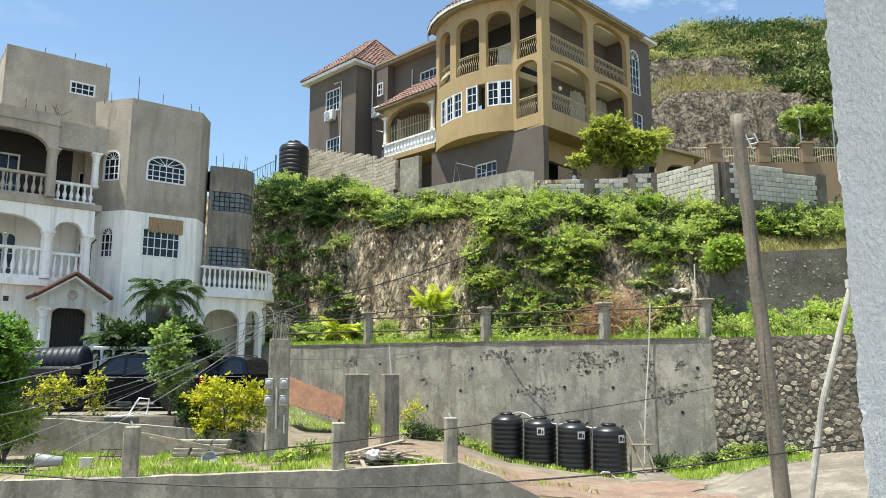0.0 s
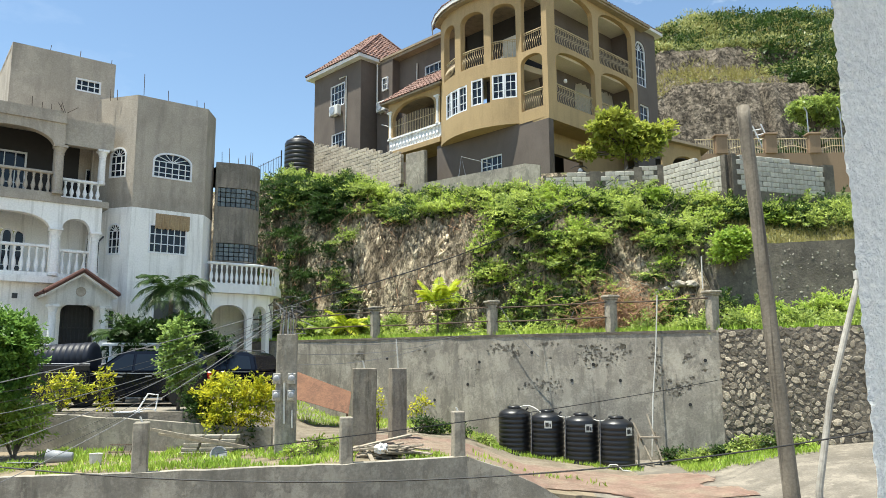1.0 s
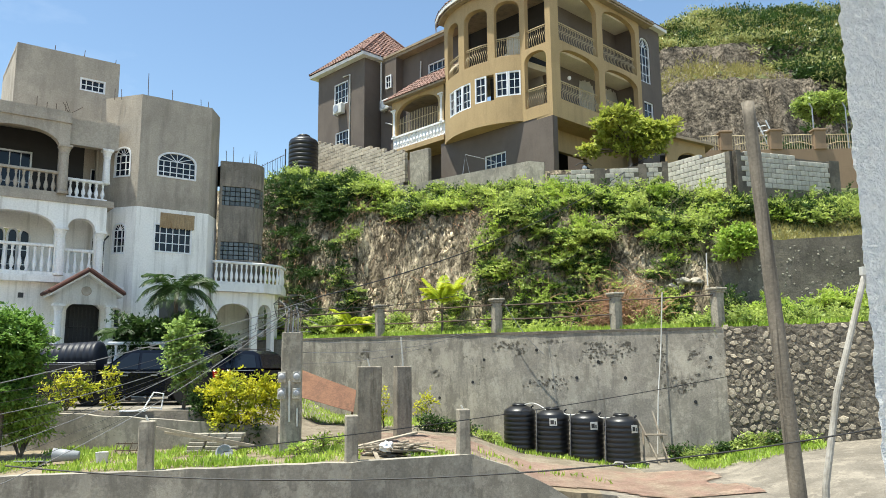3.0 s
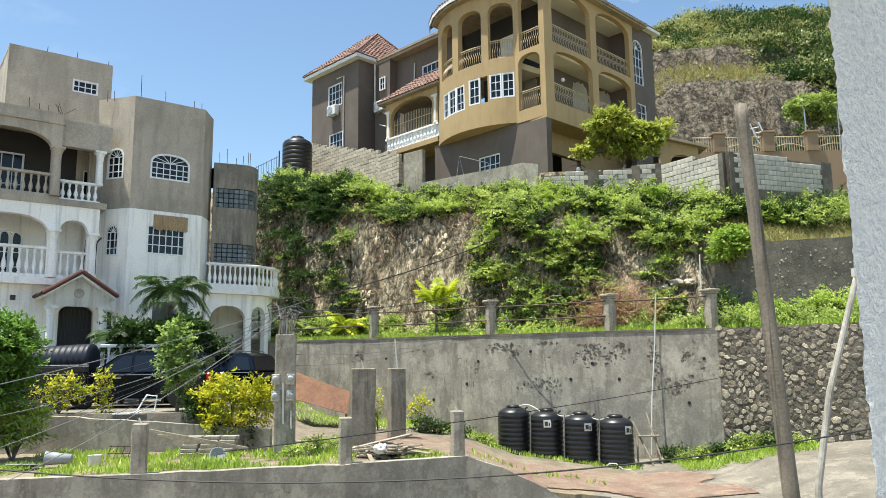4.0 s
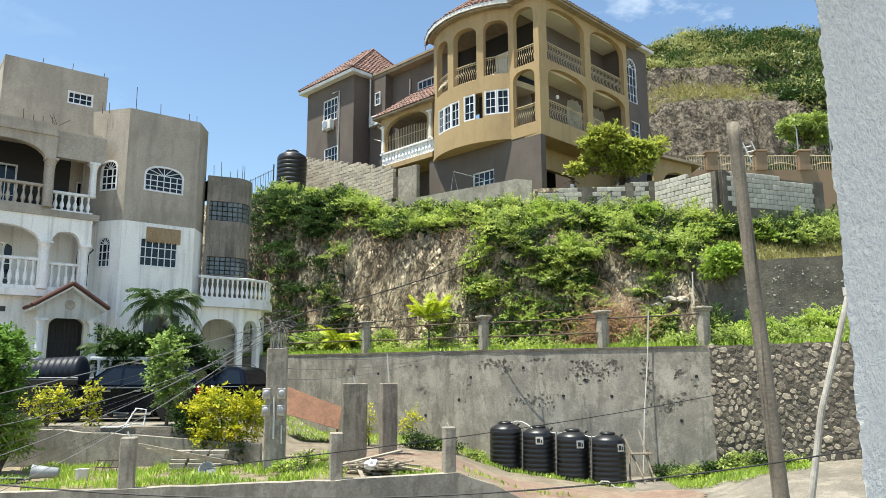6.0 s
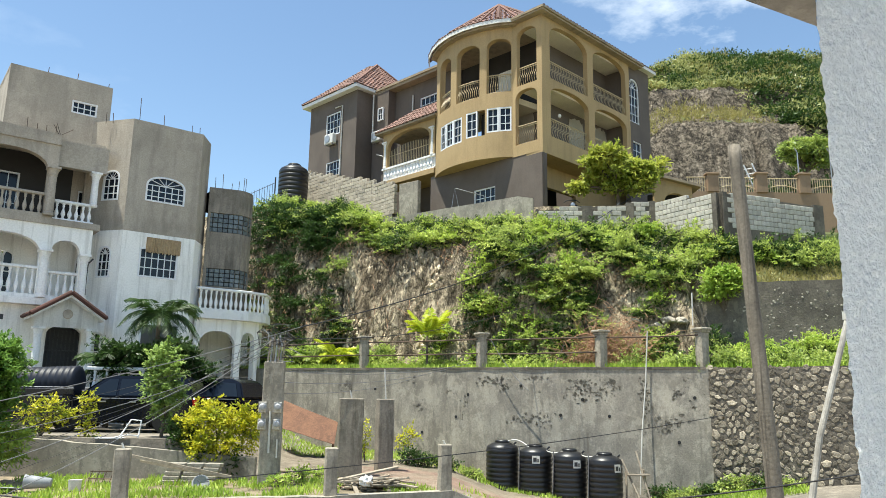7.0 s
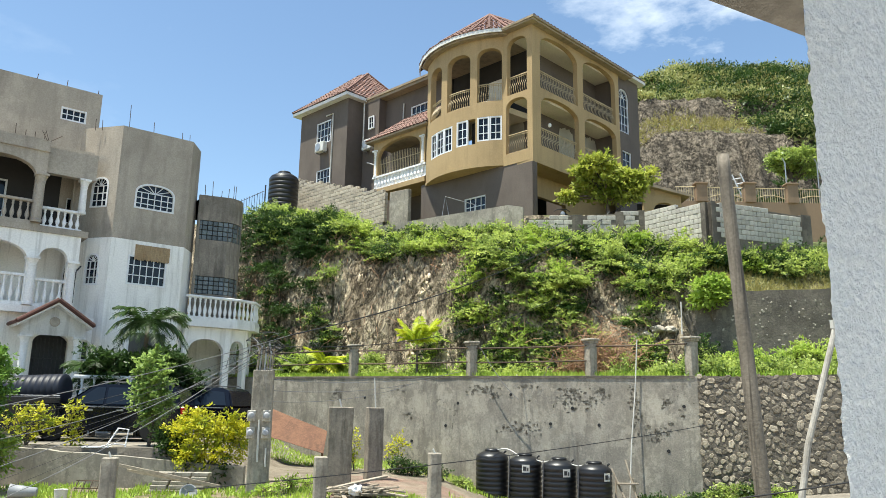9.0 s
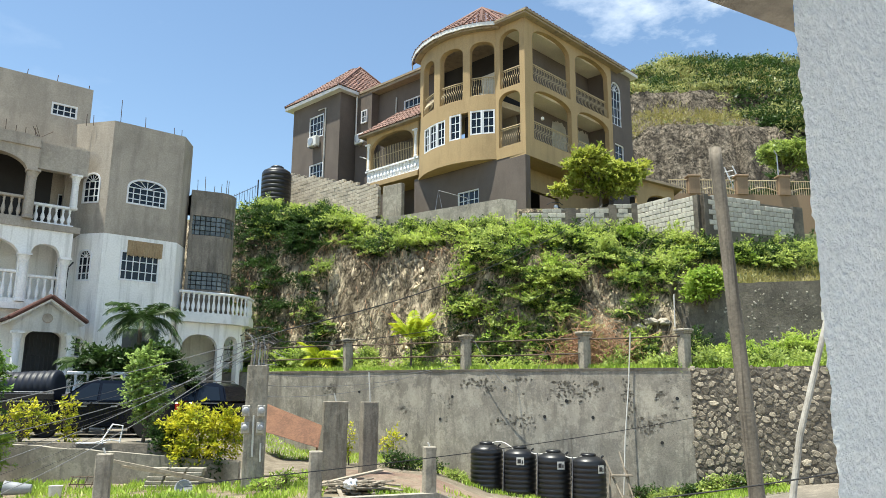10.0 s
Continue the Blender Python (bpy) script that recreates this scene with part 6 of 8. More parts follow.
# ---- vehicles on the parking terrace ----
def side_shape(pts, w, bevel=0.0, taper=0.0, zmin=None):
    """A solid from a side outline (x, z), w wide; its upper part may lean in by taper."""
    bm = bmesh.new()
    zs = [p[1] for p in pts]
    z0, z1 = min(zs), max(zs)
    loops = []
    for s in (-1, 1):
        loops.append([bm.verts.new((x, s * (w / 2 - taper * (z - z0) / (z1 - z0)), z)) for x, z in pts])
    bm.faces.new(loops[0])
    bm.faces.new(loops[1][::-1])
    for i in range(len(pts)):
        j = (i + 1) % len(pts)
        bm.faces.new((loops[0][j], loops[0][i], loops[1][i], loops[1][j]))
    bmesh.ops.recalc_face_normals(bm, faces=bm.faces)
    if bevel:
        bmesh.ops.bevel(bm, geom=bm.edges[:], offset=bevel, segments=2, affect="EDGES")
    return bm


def wheel(car, x, y, r=0.36):
    side_ = 1 if y > 0 else -1
    m = Matrix.Translation((x, y, r)) @ Matrix.Rotation(radians(-90 * side_), 4, "X")
    wh = part("wheel", lathe([(r * 0.62, -0.1), (r * 0.95, -0.1), (r, -0.05), (r, 0.07), (r * 0.94, 0.1), (r * 0.64, 0.1)], 26), M_tyre, car, "black tyre", m=m)
    bm = bmesh.new()
    add_lathe(bm, [(r * 0.63, -0.06), (r * 0.63, 0.09), (r * 0.56, 0.085), (r * 0.54, 0.03), (0.02, 0.03)], 24)
    for k in range(5):
        add_box(bm, 0.04, r * 0.57, -0.045, 0.045, 0.03, 0.08, Matrix.Rotation(2 * math.pi * k / 5, 4, "Z"))
    add_lathe(bm, [(0.07, 0.03), (0.07, 0.1), (0.03, 0.11)], 12)
    part("rim", bm, M_alloy, wh, "silver five-spoke rim")


def suv(m, label, length=4.5, bed=False, lights=True):
    car = thing("car" if not bed else "pickup_truck", m, label, "car" if not bed else "truck")
    h = length / 2
    body = [(-h, 0.45), (-h + 0.05, 0.95), (-h + 0.35, 1.02), (h - 1.15, 0.98), (h - 0.25, 0.84), (h, 0.62), (h, 0.38), (h - 0.35, 0.28), (-h + 0.3, 0.28)]
    part("body", side_shape(body, 1.8, 0.05), M_car, car, "glossy black body panels", smooth=False)
    if not bed:
        top = [(-h + 0.08, 1.0), (-h + 0.28, 1.5), (-h + 0.6, 1.62), (0.35, 1.62), (1.15, 1.0)]
        glass = [[(-h + 0.3, 1.06), (-h + 0.45, 1.48), (-0.95, 1.53), (-0.95, 1.06)], [(-0.85, 1.06), (-0.85, 1.53), (-0.02, 1.53), (-0.02, 1.06)], [(0.06, 1.06), (0.06, 1.53), (0.3, 1.53), (0.95, 1.06)]]
    else:
        top = [(-0.1, 1.0), (-0.02, 1.62), (0.95, 1.62), (1.6, 1.0)]
        glass = [[(0.08, 1.06), (0.1, 1.53), (0.85, 1.53), (1.4, 1.06)]]
        for y0, y1 in ((-0.9, -0.82), (0.82, 0.9)):
            part("bed_side", box(-h + 0.02, -0.15, y0, y1, 1.0, 1.18, bevel=0.02), M_car, car)
            part("bed_rail", tube([(-h + 0.05, (y0 + y1) / 2, 1.21), (-0.2, (y0 + y1) / 2, 1.21)], 0.013, 6), M_trim, car, "grey bed rail")
    part("cabin", side_shape(top, 1.68, 0.04, 0.16), M_car, car, "black cabin and pillars")
    for g in glass:
        for s in (-1, 1):
            bm = bmesh.new()
            f = bm.faces.new([bm.verts.new((x, s * (0.852 - 0.16 * (z - 1.0) / 0.62), z)) for x, z in g])
            part("side_window", bm, M_glass, car, "dark side window")
    bm = bmesh.new()
    x0, z0 = (1.15, 1.0) if not bed else (1.6, 1.0)
    x1, z1 = (0.35, 1.62) if not bed else (0.95, 1.62)
    bm.faces.new([bm.verts.new(p) for p in ((x0 - 0.06, -0.72, z0 + 0.07), (x0 - 0.06, 0.72, z0 + 0.07), (x1 + 0.05, 0.6, z1 - 0.02), (x1 + 0.05, -0.6, z1 - 0.02))])
    for v in bm.verts:
        v.co += Vector((0.025, 0, 0.02))
    part("windscreen", bm, M_glass, car, "dark windscreen")
    for s in (-1, 1):
        part("trim_strip", box(-h + 0.3, h - 0.9, s * 0.905 - 0.008, s * 0.905 + 0.008, 0.962, 0.98), M_trim, car, "bright waistline strip")
        if lights and not bed:
            part("tail_light", box(-h - 0.01, -h + 0.1, s * 0.8 - 0.09, s * 0.8 + 0.09, 0.72, 1.0, bevel=0.02), M_red_lens, car, "red tail light")
        part("mirror", box(0.85, 1.0, s * 0.92 - 0.09, s * 0.92 + 0.09, 1.05, 1.2, bevel=0.03), M_car, car)
        if not bed:
            part("roof_rail", tube([(-h + 0.6, s * 0.62, 1.63), (-h + 0.7, s * 0.62, 1.69), (0.2, s * 0.62, 1.69), (0.3, s * 0.62, 1.63)], 0.014, 6), M_iron_black, car, "dark roof rail")
        for x in (-h + 0.85, h - 0.85):
            wheel(car, x, s * 0.82)
        for z in (0.3, -0.55):
            part("door_handle", box(z, z + 0.18, s * 0.91 - 0.012, s * 0.91 + 0.012, 0.86, 0.9), M_alloy, car)
    return car


suv(Matrix.Translation((-8.8, 21.3, 1.88)) @ Matrix.Rotation(radians(183), 4, "Z") @ Matrix.Scale(0.94, 4), "black sport utility car parked on the terrace", 4.5)
suv(Matrix.Translation((-7.6, 24.2, 1.88)) @ Matrix.Rotation(radians(165), 4, "Z") @ Matrix.Scale(0.94, 4), "black car parked behind another car", 4.2, lights=False)
suv(Matrix.Translation((-12.3, 20.9, 1.86)) @ Matrix.Rotation(radians(184), 4, "Z"), "black pickup truck with a tank in its bed", 4.9, bed=True)
lying = thing("lying_tank", Matrix.Translation((-10.0, 20.9, 3.24)) @ Matrix.Rotation(radians(-93), 4, "Y"), "black ribbed plastic tank lying in the pickup bed", "water tank")
prof = [(0.3, 0.0)]
for i in range(12):
    a = 0.05 + i * 0.17
    prof += [(0.42, a), (0.44, a + 0.03), (0.44, a + 0.12), (0.42, a + 0.15)]
prof += [(0.38, 2.14), (0.2, 2.2)]
part("body", lathe(prof, 32), M_lying, lying, smooth=True)

# ---- clutter ----
rng = random.Random(11)
sheet = thing("steel_sheet", Matrix.Translation((-4.2, 24.4, 1.2)), "rusty brown steel sheet propped against the wall", "metal sheet")
bm = bmesh.new()
vs = [bm.verts.new(p) for p in ((-1.0, 0.9, 1.56), (-0.95, 0.0, 0.72), (0.95, -0.55, 0.25), (0.95, 0.1, 0.9))]
f = bm.faces.new(vs)
bmesh.ops.subdivide_edges(bm, edges=bm.edges[:], cuts=4, use_grid_fill=True)
for v in bm.verts:
    v.co.z += 0.02 * noise.noise(v.co * 2)
bmesh.ops.solidify(bm, geom=bm.faces[:], thickness=0.012)
part("plate", bm, M_rust, sheet)
for p in ((-0.95, 0.0), (0.9, -0.5)):
    part("prop", tube([(p[0], p[1], 0.7 if p[0] < 0 else 0.25), (p[0], p[1] + 0.1, 0.05 - 0.3)], 0.03, 6), M_rust, sheet)

dish = thing("satellite_dish", Matrix.Translation((-4.97, 16.15, 1.0)) @ Matrix.Scale(0.85, 4), "small grey satellite dish lying against a plank", "satellite dish")
dm = Matrix.Translation((0, 0, 0.12)) @ Matrix.Rotation(radians(68), 4, "X") @ Matrix.Rotation(radians(10), 4, "Y")
bm = bmesh.new()
add_lathe(bm, [(0.02, -0.05), (0.1, -0.045), (0.18, -0.01), (0.215, 0.03), (0.215, 0.045), (0.17, 0.005), (0.1, -0.03), (0.02, -0.036)], 24, dm)
part("reflector", bm, M_tarp, dish, smooth=True)
bm = bmesh.new()
for a in (0.3, 2.4, 4.5):
    add_tube(bm, [dm @ Vector((0.2 * math.cos(a), 0.2 * math.sin(a), 0.04)), dm @ Vector((0, 0, 0.16))], 0.008, 4)
part("feed_arm", bm, M_iron_black, dish, "dark feed arm")

for i in range(34):
    a = rng.uniform(-40, 40) + (90 if i % 5 == 0 else 0)
    L = rng.uniform(0.5, 1.3)
    x, y = -1.45 + rng.uniform(-0.45, 0.55), 16.6 + rng.uniform(-0.25, 0.35)
    z = 1.0 + 0.03 * (i % 7) + 0.015
    ob = part("timber_offcut", box(-L / 2, L / 2, -0.045, 0.045, -0.015, 0.02, bevel=0.004), M_wood, m=Matrix.Translation((x, y, z)) @ Matrix.Rotation(radians(a), 4, "Z") @ Matrix.Rotation(radians(rng.uniform(-14, 14)), 4, "Y"))
    tagged(ob, "weathered timber offcut in a heap by the gate columns", "timber", "heap of timber offcuts")
ob = part("plank", box(-0.9, 0.9, -0.09, 0.09, -0.02, 0.02), M_wood, m=Matrix.Translation((-1.75, 17.4, 1.2)) @ Matrix.Rotation(radians(22), 4, "Z") @ Matrix.Rotation(radians(-10), 4, "Y"))
tagged(ob, "long pale plank resting on the timber heap", "plank")
bag_bm = bmesh.new()
bmesh.ops.create_icosphere(bag_bm, subdivisions=3, radius=0.15)
for v in bag_bm.verts:
    v.co *= 1 + 0.55 * noise.noise(v.co * 11) + 0.3 * noise.noise(v.co * 26)
    v.co.z = max(-0.1, v.co.z * 0.75)
tagged(part("sack", bag_bm, M_frame, m=Matrix.Translation((-1.48, 16.25, 1.2))), "crumpled white plastic sack on the timber heap", "sack")
for p, q, w in (((-6.7, 16.6, 1.62), (-4.4, 16.4, 1.22), 0.032), ((-6.5, 16.7, 1.5), (-4.7, 16.6, 1.22), 0.026)):
    p, q = Vector(p), Vector(q)
    ob = part("plank", box(0, (q - p).length, -0.02, 0.02, -w, w), M_wood, m=Matrix.Translation(p) @ (q - p).to_track_quat("X", "Z").to_matrix().to_4x4())
    tagged(ob, "long weathered plank propped on rubble blocks", "plank", "propped planks")
for i in range(15):
    ob = part_mesh("concrete_block", unit_block("concrete_block", 0.36, 0.2, 0.085, M_conc) if i == 0 else block_me, None, m=Matrix.Translation((-5.9 + 0.4 * (i % 3) + 0.03 * (i // 3), 16.95 + 0.008 * i, 1.0 + 0.09 * (i // 3))) @ Matrix.Rotation(radians(rng.uniform(-8, 8)), 4, "Z"))
    block_me = ob.data
    tagged(ob, "loose grey concrete block stacked by the planks", "block", "stacked concrete blocks")
drum = thing("metal_drum", Matrix.Translation((-7.75, 15.45, 1.16)) @ Matrix.Scale(0.8, 4) @ Matrix.Rotation(radians(-86), 4, "Y") @ Matrix.Rotation(radians(15), 4, "X"), "dented silver-grey drum lying on the ground", "drum")
part("body", lathe([(0.1, 0), (0.12, 0.02), (0.14, 0.3), (0.15, 0.32), (0.15, 0.34), (0.17, 0.6), (0.185, 0.62), (0.16, 0.6), (0.1, 0.2)], 22), M_tarp, drum, smooth=True)
tagged(part("sheet_scrap", box(-0.3, 0.3, -0.2, 0.2, 0, 0.02, bevel=0.006), M_tarp, m=Matrix.Translation((-8.55, 15.2, 1.06)) @ Matrix.Rotation(radians(-12), 4, "X")), "bent grey metal sheet scrap", "metal sheet")
tagged(part("bucket", lathe([(0.11, 0), (0.13, 0.2), (0.135, 0.21), (0.12, 0.2), (0.1, 0.02)], 18), M_pvc, m=Matrix.Translation((-7.35, 15.6, 1.0))), "pale plastic bucket standing in the grass", "bucket")
crate = thing("wire_rack", Matrix.Translation((-7.1, 16.2, 1.0)) @ Matrix.Rotation(radians(-25), 4, "X"), "rusty bent wire rack standing in the grass", "rack")
bm = bmesh.new()
for i in range(5):
    add_tube(bm, [(-0.3 + 0.15 * i, 0, 0), (-0.25 + 0.15 * i, 0, 0.36)], 0.01, 4)
for z in (0.02, 0.18, 0.34):
    add_tube(bm, [(-0.3, 0, z), (0.35, 0, z)], 0.011, 4)
part("frame", bm, M_rail_pipe, crate)
chair = thing("chair_frame", Matrix.Translation((-7.55, 18.55, 1.86)), "bare white tubular chair frame", "chair")
bm = bmesh.new()
for pts in ([(-0.25, 0, 0), (0.0, 0.05, 0.45), (0.25, 0.05, 0.42), (0.22, 0, 0)], [(-0.3, -0.3, 0.02), (0.1, -0.3, 0.1), (0.2, 0, 0.06)], [(-0.3, -0.3, 0.02), (-0.25, 0, 0)]):
    add_tube(bm, pts, 0.02, 6)
part("frame", bm, M_frame, chair)
tagged(part("washing_board", box(-0.35, 0.3, -0.15, 0.1, 0, 0.03), M_frame, m=Matrix.Translation((-7.9, 18.4, 1.86))), "pale board lying by the chair frame", "board")

trestle = thing("trestle", Matrix.Translation((5.75, 21.9, 0.0)), "makeshift wooden trestle leaning beside the tanks", "trestle")
for pts in ([(-0.35, -0.1, 0.0), (-0.3, 0.1, 0.95)], [(0.05, -0.45, -0.05), (-0.38, 0.25, 1.25)], [(0.32, -0.3, 0.0), (0.02, 0.2, 1.5)], [(-0.3, 0.0, 0.85), (0.3, -0.05, 0.87)], [(0.36, 0.1, 0.02), (0.2, 0.1, 1.0)]):
    part("leg", tube(pts, 0.028, 6), M_wood, trestle)
part("shelf", box(-0.3, 0.32, -0.12, 0.14, 0.83, 0.87), M_wood, trestle)

for pts, lab in (([(6.4, wall_y(6.4) - 0.15, 5.05), (6.3, wall_y(6.3) - 0.15, 3.5), (6.1, wall_y(6.1) - 0.35, 1.9), (5.95, wall_y(5.9) - 0.6, 0.25)], "tall bent white plastic pipe standing against the wall"),
                 ([(9.15, 21.1, 3.95), (9.12, 21.05, 2.6), (9.2, 20.95, 1.6), (9.35, 20.8, 0.75)], "thin pale hose hanging down the stone wall"),
                 ([(7.68, 22.25, 5.2), (7.7, 22.25, 6.2)], "thin white pipe standing behind the post")):
    tagged(part("pipe", tube(pts, 0.02, 8), M_pvc), lab, "pipe")

# weep holes on the retaining wall: black discs stand in for their inner shade
for x, z in ((1.0, 3.05), (2.7, 3.35), (4.55, 2.95), (5.3, 2.45), (3.9, 2.45), (7.6, 3.05), (7.15, 1.75), (0.6, 2.3), (-0.55, 1.75), (-2.3, 3.2)):
    y = wall_y(x) - 0.04
    e = Vector((1, (wall_y(x + 0.1) - wall_y(x - 0.1)) / 0.2, 0)).normalized()
    m = Matrix.Translation((x, y, z)) @ Matrix.Rotation(math.atan2(e.y, e.x), 4, "Z") @ Matrix.Rotation(radians(90), 4, "X")
    part("weep_hole", lathe([(0.05, -0.06), (0.052, 0.004), (0.04, 0.008), (0.001, 0.006)], 10), M_deep_shade, wall_retaining, "black disc painted as the shade in a weep hole", m=m)


# damp and patched places on the retaining wall, a skin of darker render
def wall_patch(x, z, w, h, seed, mat, label):
    g = random.Random(seed)
    y = wall_y(x) - 0.034
    e = Vector((1, (wall_y(x + 0.1) - wall_y(x - 0.1)) / 0.2, 0)).normalized()
    bm = bmesh.new()
    for _ in range(int(14 + 70 * w * h)):
        cx, cz, r = g.gauss(0, w * 0.27), g.gauss(0, h * 0.27), g.uniform(0.01, 0.042) * (1.8 if g.random() < 0.15 else 1)
        off = g.uniform(-0.003, 0.003)
        st_x, st_z = g.uniform(0.7, 1.9), g.uniform(0.5, 1.5)
        ring = []
        for i in range(9):
            a = 2 * math.pi * i / 9
            k = g.uniform(0.45, 1.2) * r
            ring.append(bm.verts.new((cx + math.cos(a) * k * st_x, off, cz + math.sin(a) * k * st_z)))
        f = bm.faces.new(ring)
        bmesh.ops.solidify(bm, geom=[f], thickness=0.012)
    tagged(part("render_patch", bm, mat, wall_retaining, m=Matrix.Translation((x, y, z)) @ Matrix.Rotation(math.atan2(e.y, e.x), 4, "Z")), label, kind="stuff")


M_damp = material("damp_render", (0.225, 0.205, 0.168), (0.29, 0.265, 0.215), grain=12, patch=3.0, bump=0.4, dark=0.6, blotch=0.7, blotch_scale=4.0)
for i, (x, z, w, h) in enumerate(((4.6, 3.2, 1.5, 0.7), (5.4, 3.4, 0.6, 0.5), (4.5, 3.5, 0.7, 0.2), (6.3, 2.9, 0.3, 1.5), (6.25, 3.3, 0.25, 0.7), (1.9, 3.5, 1.1, 0.3), (3.0, 2.3, 1.4, 0.5), (6.8, 2.2, 1.2, 0.6), (7.5, 3.3, 0.5, 0.8), (0.3, 3.1, 0.5, 0.3), (-0.6, 2.6, 0.45, 0.4), (2.2, 3.3, 0.6, 0.25), (7.2, 3.1, 0.4, 0.3), (-1.2, 3.5, 0.9, 0.25), (0.9, 2.6, 0.3, 0.7), (3.3, 3.6, 0.8, 0.16), (-3.4, 3.3, 0.8, 0.5))):
    wall_patch(x, z, w, h, i + 2, M_damp, "flaked dark patch in the render")


# mossy drip edge along the wall's top
for k in range(36):
    xa, xb = -9.0 + k * 0.47, -9.0 + (k + 1) * 0.47
    bm = bmesh.new()
    d0, d1 = 0.05 + 0.03 * noise.noise(Vector((xa * 2, 0, 3))), 0.05 + 0.03 * noise.noise(Vector((xb * 2, 0, 3)))
    q = []
    for xx, dd in ((xa, d0), (xb, d1)):
        yy = wall_y(xx)
        q.append([bm.verts.new(c) for c in ((xx, yy - 0.055, 3.93 - dd), (xx, yy + 0.12, 3.93 - dd), (xx, yy + 0.12, 3.965), (xx, yy - 0.055, 3.955))])
    for i in range(4):
        bm.faces.new((q[0][i], q[0][(i + 1) % 4], q[1][(i + 1) % 4], q[1][i]))
    bm.faces.new(q[0]), bm.faces.new(q[1][::-1])
    bmesh.ops.recalc_face_normals(bm, faces=bm.faces)
    part("coping", bm, M_conc_dark, wall_retaining, "dark mossy drip edge")


# ---- cables ----
def cable(p, q, sag, r, mat, label, n=24, via=None):
    pts = []
    p, q = Vector(p), Vector(q)
    for i in range(n + 1):
        t = i / n
        c = p.lerp(q, t) - Vector((0, 0, 4 * sag * t * (1 - t)))
        pts.append(c)
    return tagged(part("cable", tube(pts, r, 5), mat), label, "cable", "overhead cables")


TOP = Vector((-3.78, 16.9, 4.15))
for i in range(9):
    z = 0.95 + 0.19 * i
    cable(TOP + Vector((rng.uniform(-0.15, 0.1), -0.1, rng.uniform(-0.25, 0.05))), (-7.6 - 0.1 * i, 11.6 + 0.1 * i, z), 0.25 + 0.05 * rng.random(), 0.0045 + 0.0025 * (i % 3 == 0), M_wire if i % 3 else M_wire_grey, "thin service cable slanting down from the meter post")
cable((-7.65, 6.85, 2.15), (-3.3, 17.5, 4.55), 0.16, 0.008, M_wire_grey, "grey overhead cable above the yard")
cable((-3.3, 17.5, 4.55), (7.6, 30.5, 11.1), 0.55, 0.016, M_wire, "black overhead cable up to the house")
cable((7.6, 30.2, 11.1), (10.4, 33.6, 13.4), 0.1, 0.016, M_wire, "black overhead cable reaching the house")
cable((2.6, 28.0, 9.0), (7.6, 30.2, 11.2), 0.9, 0.014, M_wire_grey, "slack grey cable over the bank")
cable((-4.8, 8.0, 1.95), (5.2, 8.0, 2.4), 0.36, 0.009, M_wire, "long black cable crossing low in front")
cable((-3.6, 12.0, 1.66), (7.4, 19.4, 2.62), 0.12, 0.009, M_wire, "black cable running up to the stone wall")
cable(TOP + Vector((0.1, 0, 0.1)), (4.0, 23.7, 6.4), 0.5, 0.009, M_wire, "thin cable over the terrace")
for k in range(3):
    cable((-3.6, 17.0, 3.0 + 0.25 * k), (-0.5 + k * 0.8, 25.7 - 0.3 * k, 3.7 + 0.2 * k), 0.2, 0.008, M_wire_grey, "thin grey service cable")
cable((1.7, 24.7, 4.9), (2.9, 24.1, 3.2), 0.15, 0.012, M_wire_grey, "loose cable hanging over the wall")
cable((4.1, 24.3, 4.7), (3.4, 24.2, 3.4), 0.1, 0.01, M_wire_grey, "loose cable hanging over the wall")


# ---- upper right: walled garden, small gatehouse, fence, ladder ----
garden = tagged(part("wall_garden", box(12.4, 24.0, 36.0, 36.25, 8.5, 13.4), M_tan), "tan garden wall with iron panels above", "wall", kind="structure")
for x, h in ((13.8, 14.3), (16.3, 14.35), (18.5, 14.35), (20.9, 14.4)):
    t = thing("gate_pillar", Matrix.Translation((x, 36.1, 13.38)), "square tan garden wall pillar with a flat cap", "pillar", "garden wall pillars")
    part("shaft", box(-0.28, 0.28, -0.2, 0.2, 0, h - 13.4), M_tan, t)
    part("cap", box(-0.34, 0.34, -0.26, 0.26, h - 13.4, h - 13.3, bevel=0.02), M_tan, t)
for x0, x1 in ((12.5, 13.5), (14.1, 16.0), (16.6, 18.2), (18.8, 20.6)):
    t = thing("garden_railing", Matrix.Translation((x0, 36.1, 13.38)), "cream iron fence panel with an arched middle rail", "fence panel", "garden fence panels")
    w = x1 - x0
    part("top_rail", tube([(0, 0, 0.78), (w, 0, 0.8)], 0.025, 5), M_iron, t)
    part("arched_rail", tube([(w * i / 8, 0, 0.22 + 0.2 * math.sin(math.pi * i / 8)) for i in range(9)], 0.022, 5), M_iron, t)
    n = int(w / 0.12)
    for i in range(n):
        part("bar", box(w * (i + 0.5) / n - 0.014, w * (i + 0.5) / n + 0.014, -0.012, 0.012, 0.0, 0.8), M_iron, t)
gate = thing("gatehouse", Matrix.Translation((11.1, 34.2, 10.0)), "little ochre gatehouse with a sloping eave and arched opening", "gatehouse")
part("wall", wall_bm(-0.85, 1.0, 0.0, 3.1, 0.25, [hole(-0.35, 0.65, 0.2, 2.75, 0.4)]), M_yellow, gate, m=Matrix.Rotation(0, 4, "Z") @ Matrix.Diagonal((1, -1, 1, 1)))
part("wall", box(-0.8, 0.95, 1.2, 1.3, 0, 3.0), M_room_shade, gate, "inside wall with shade painted near black")
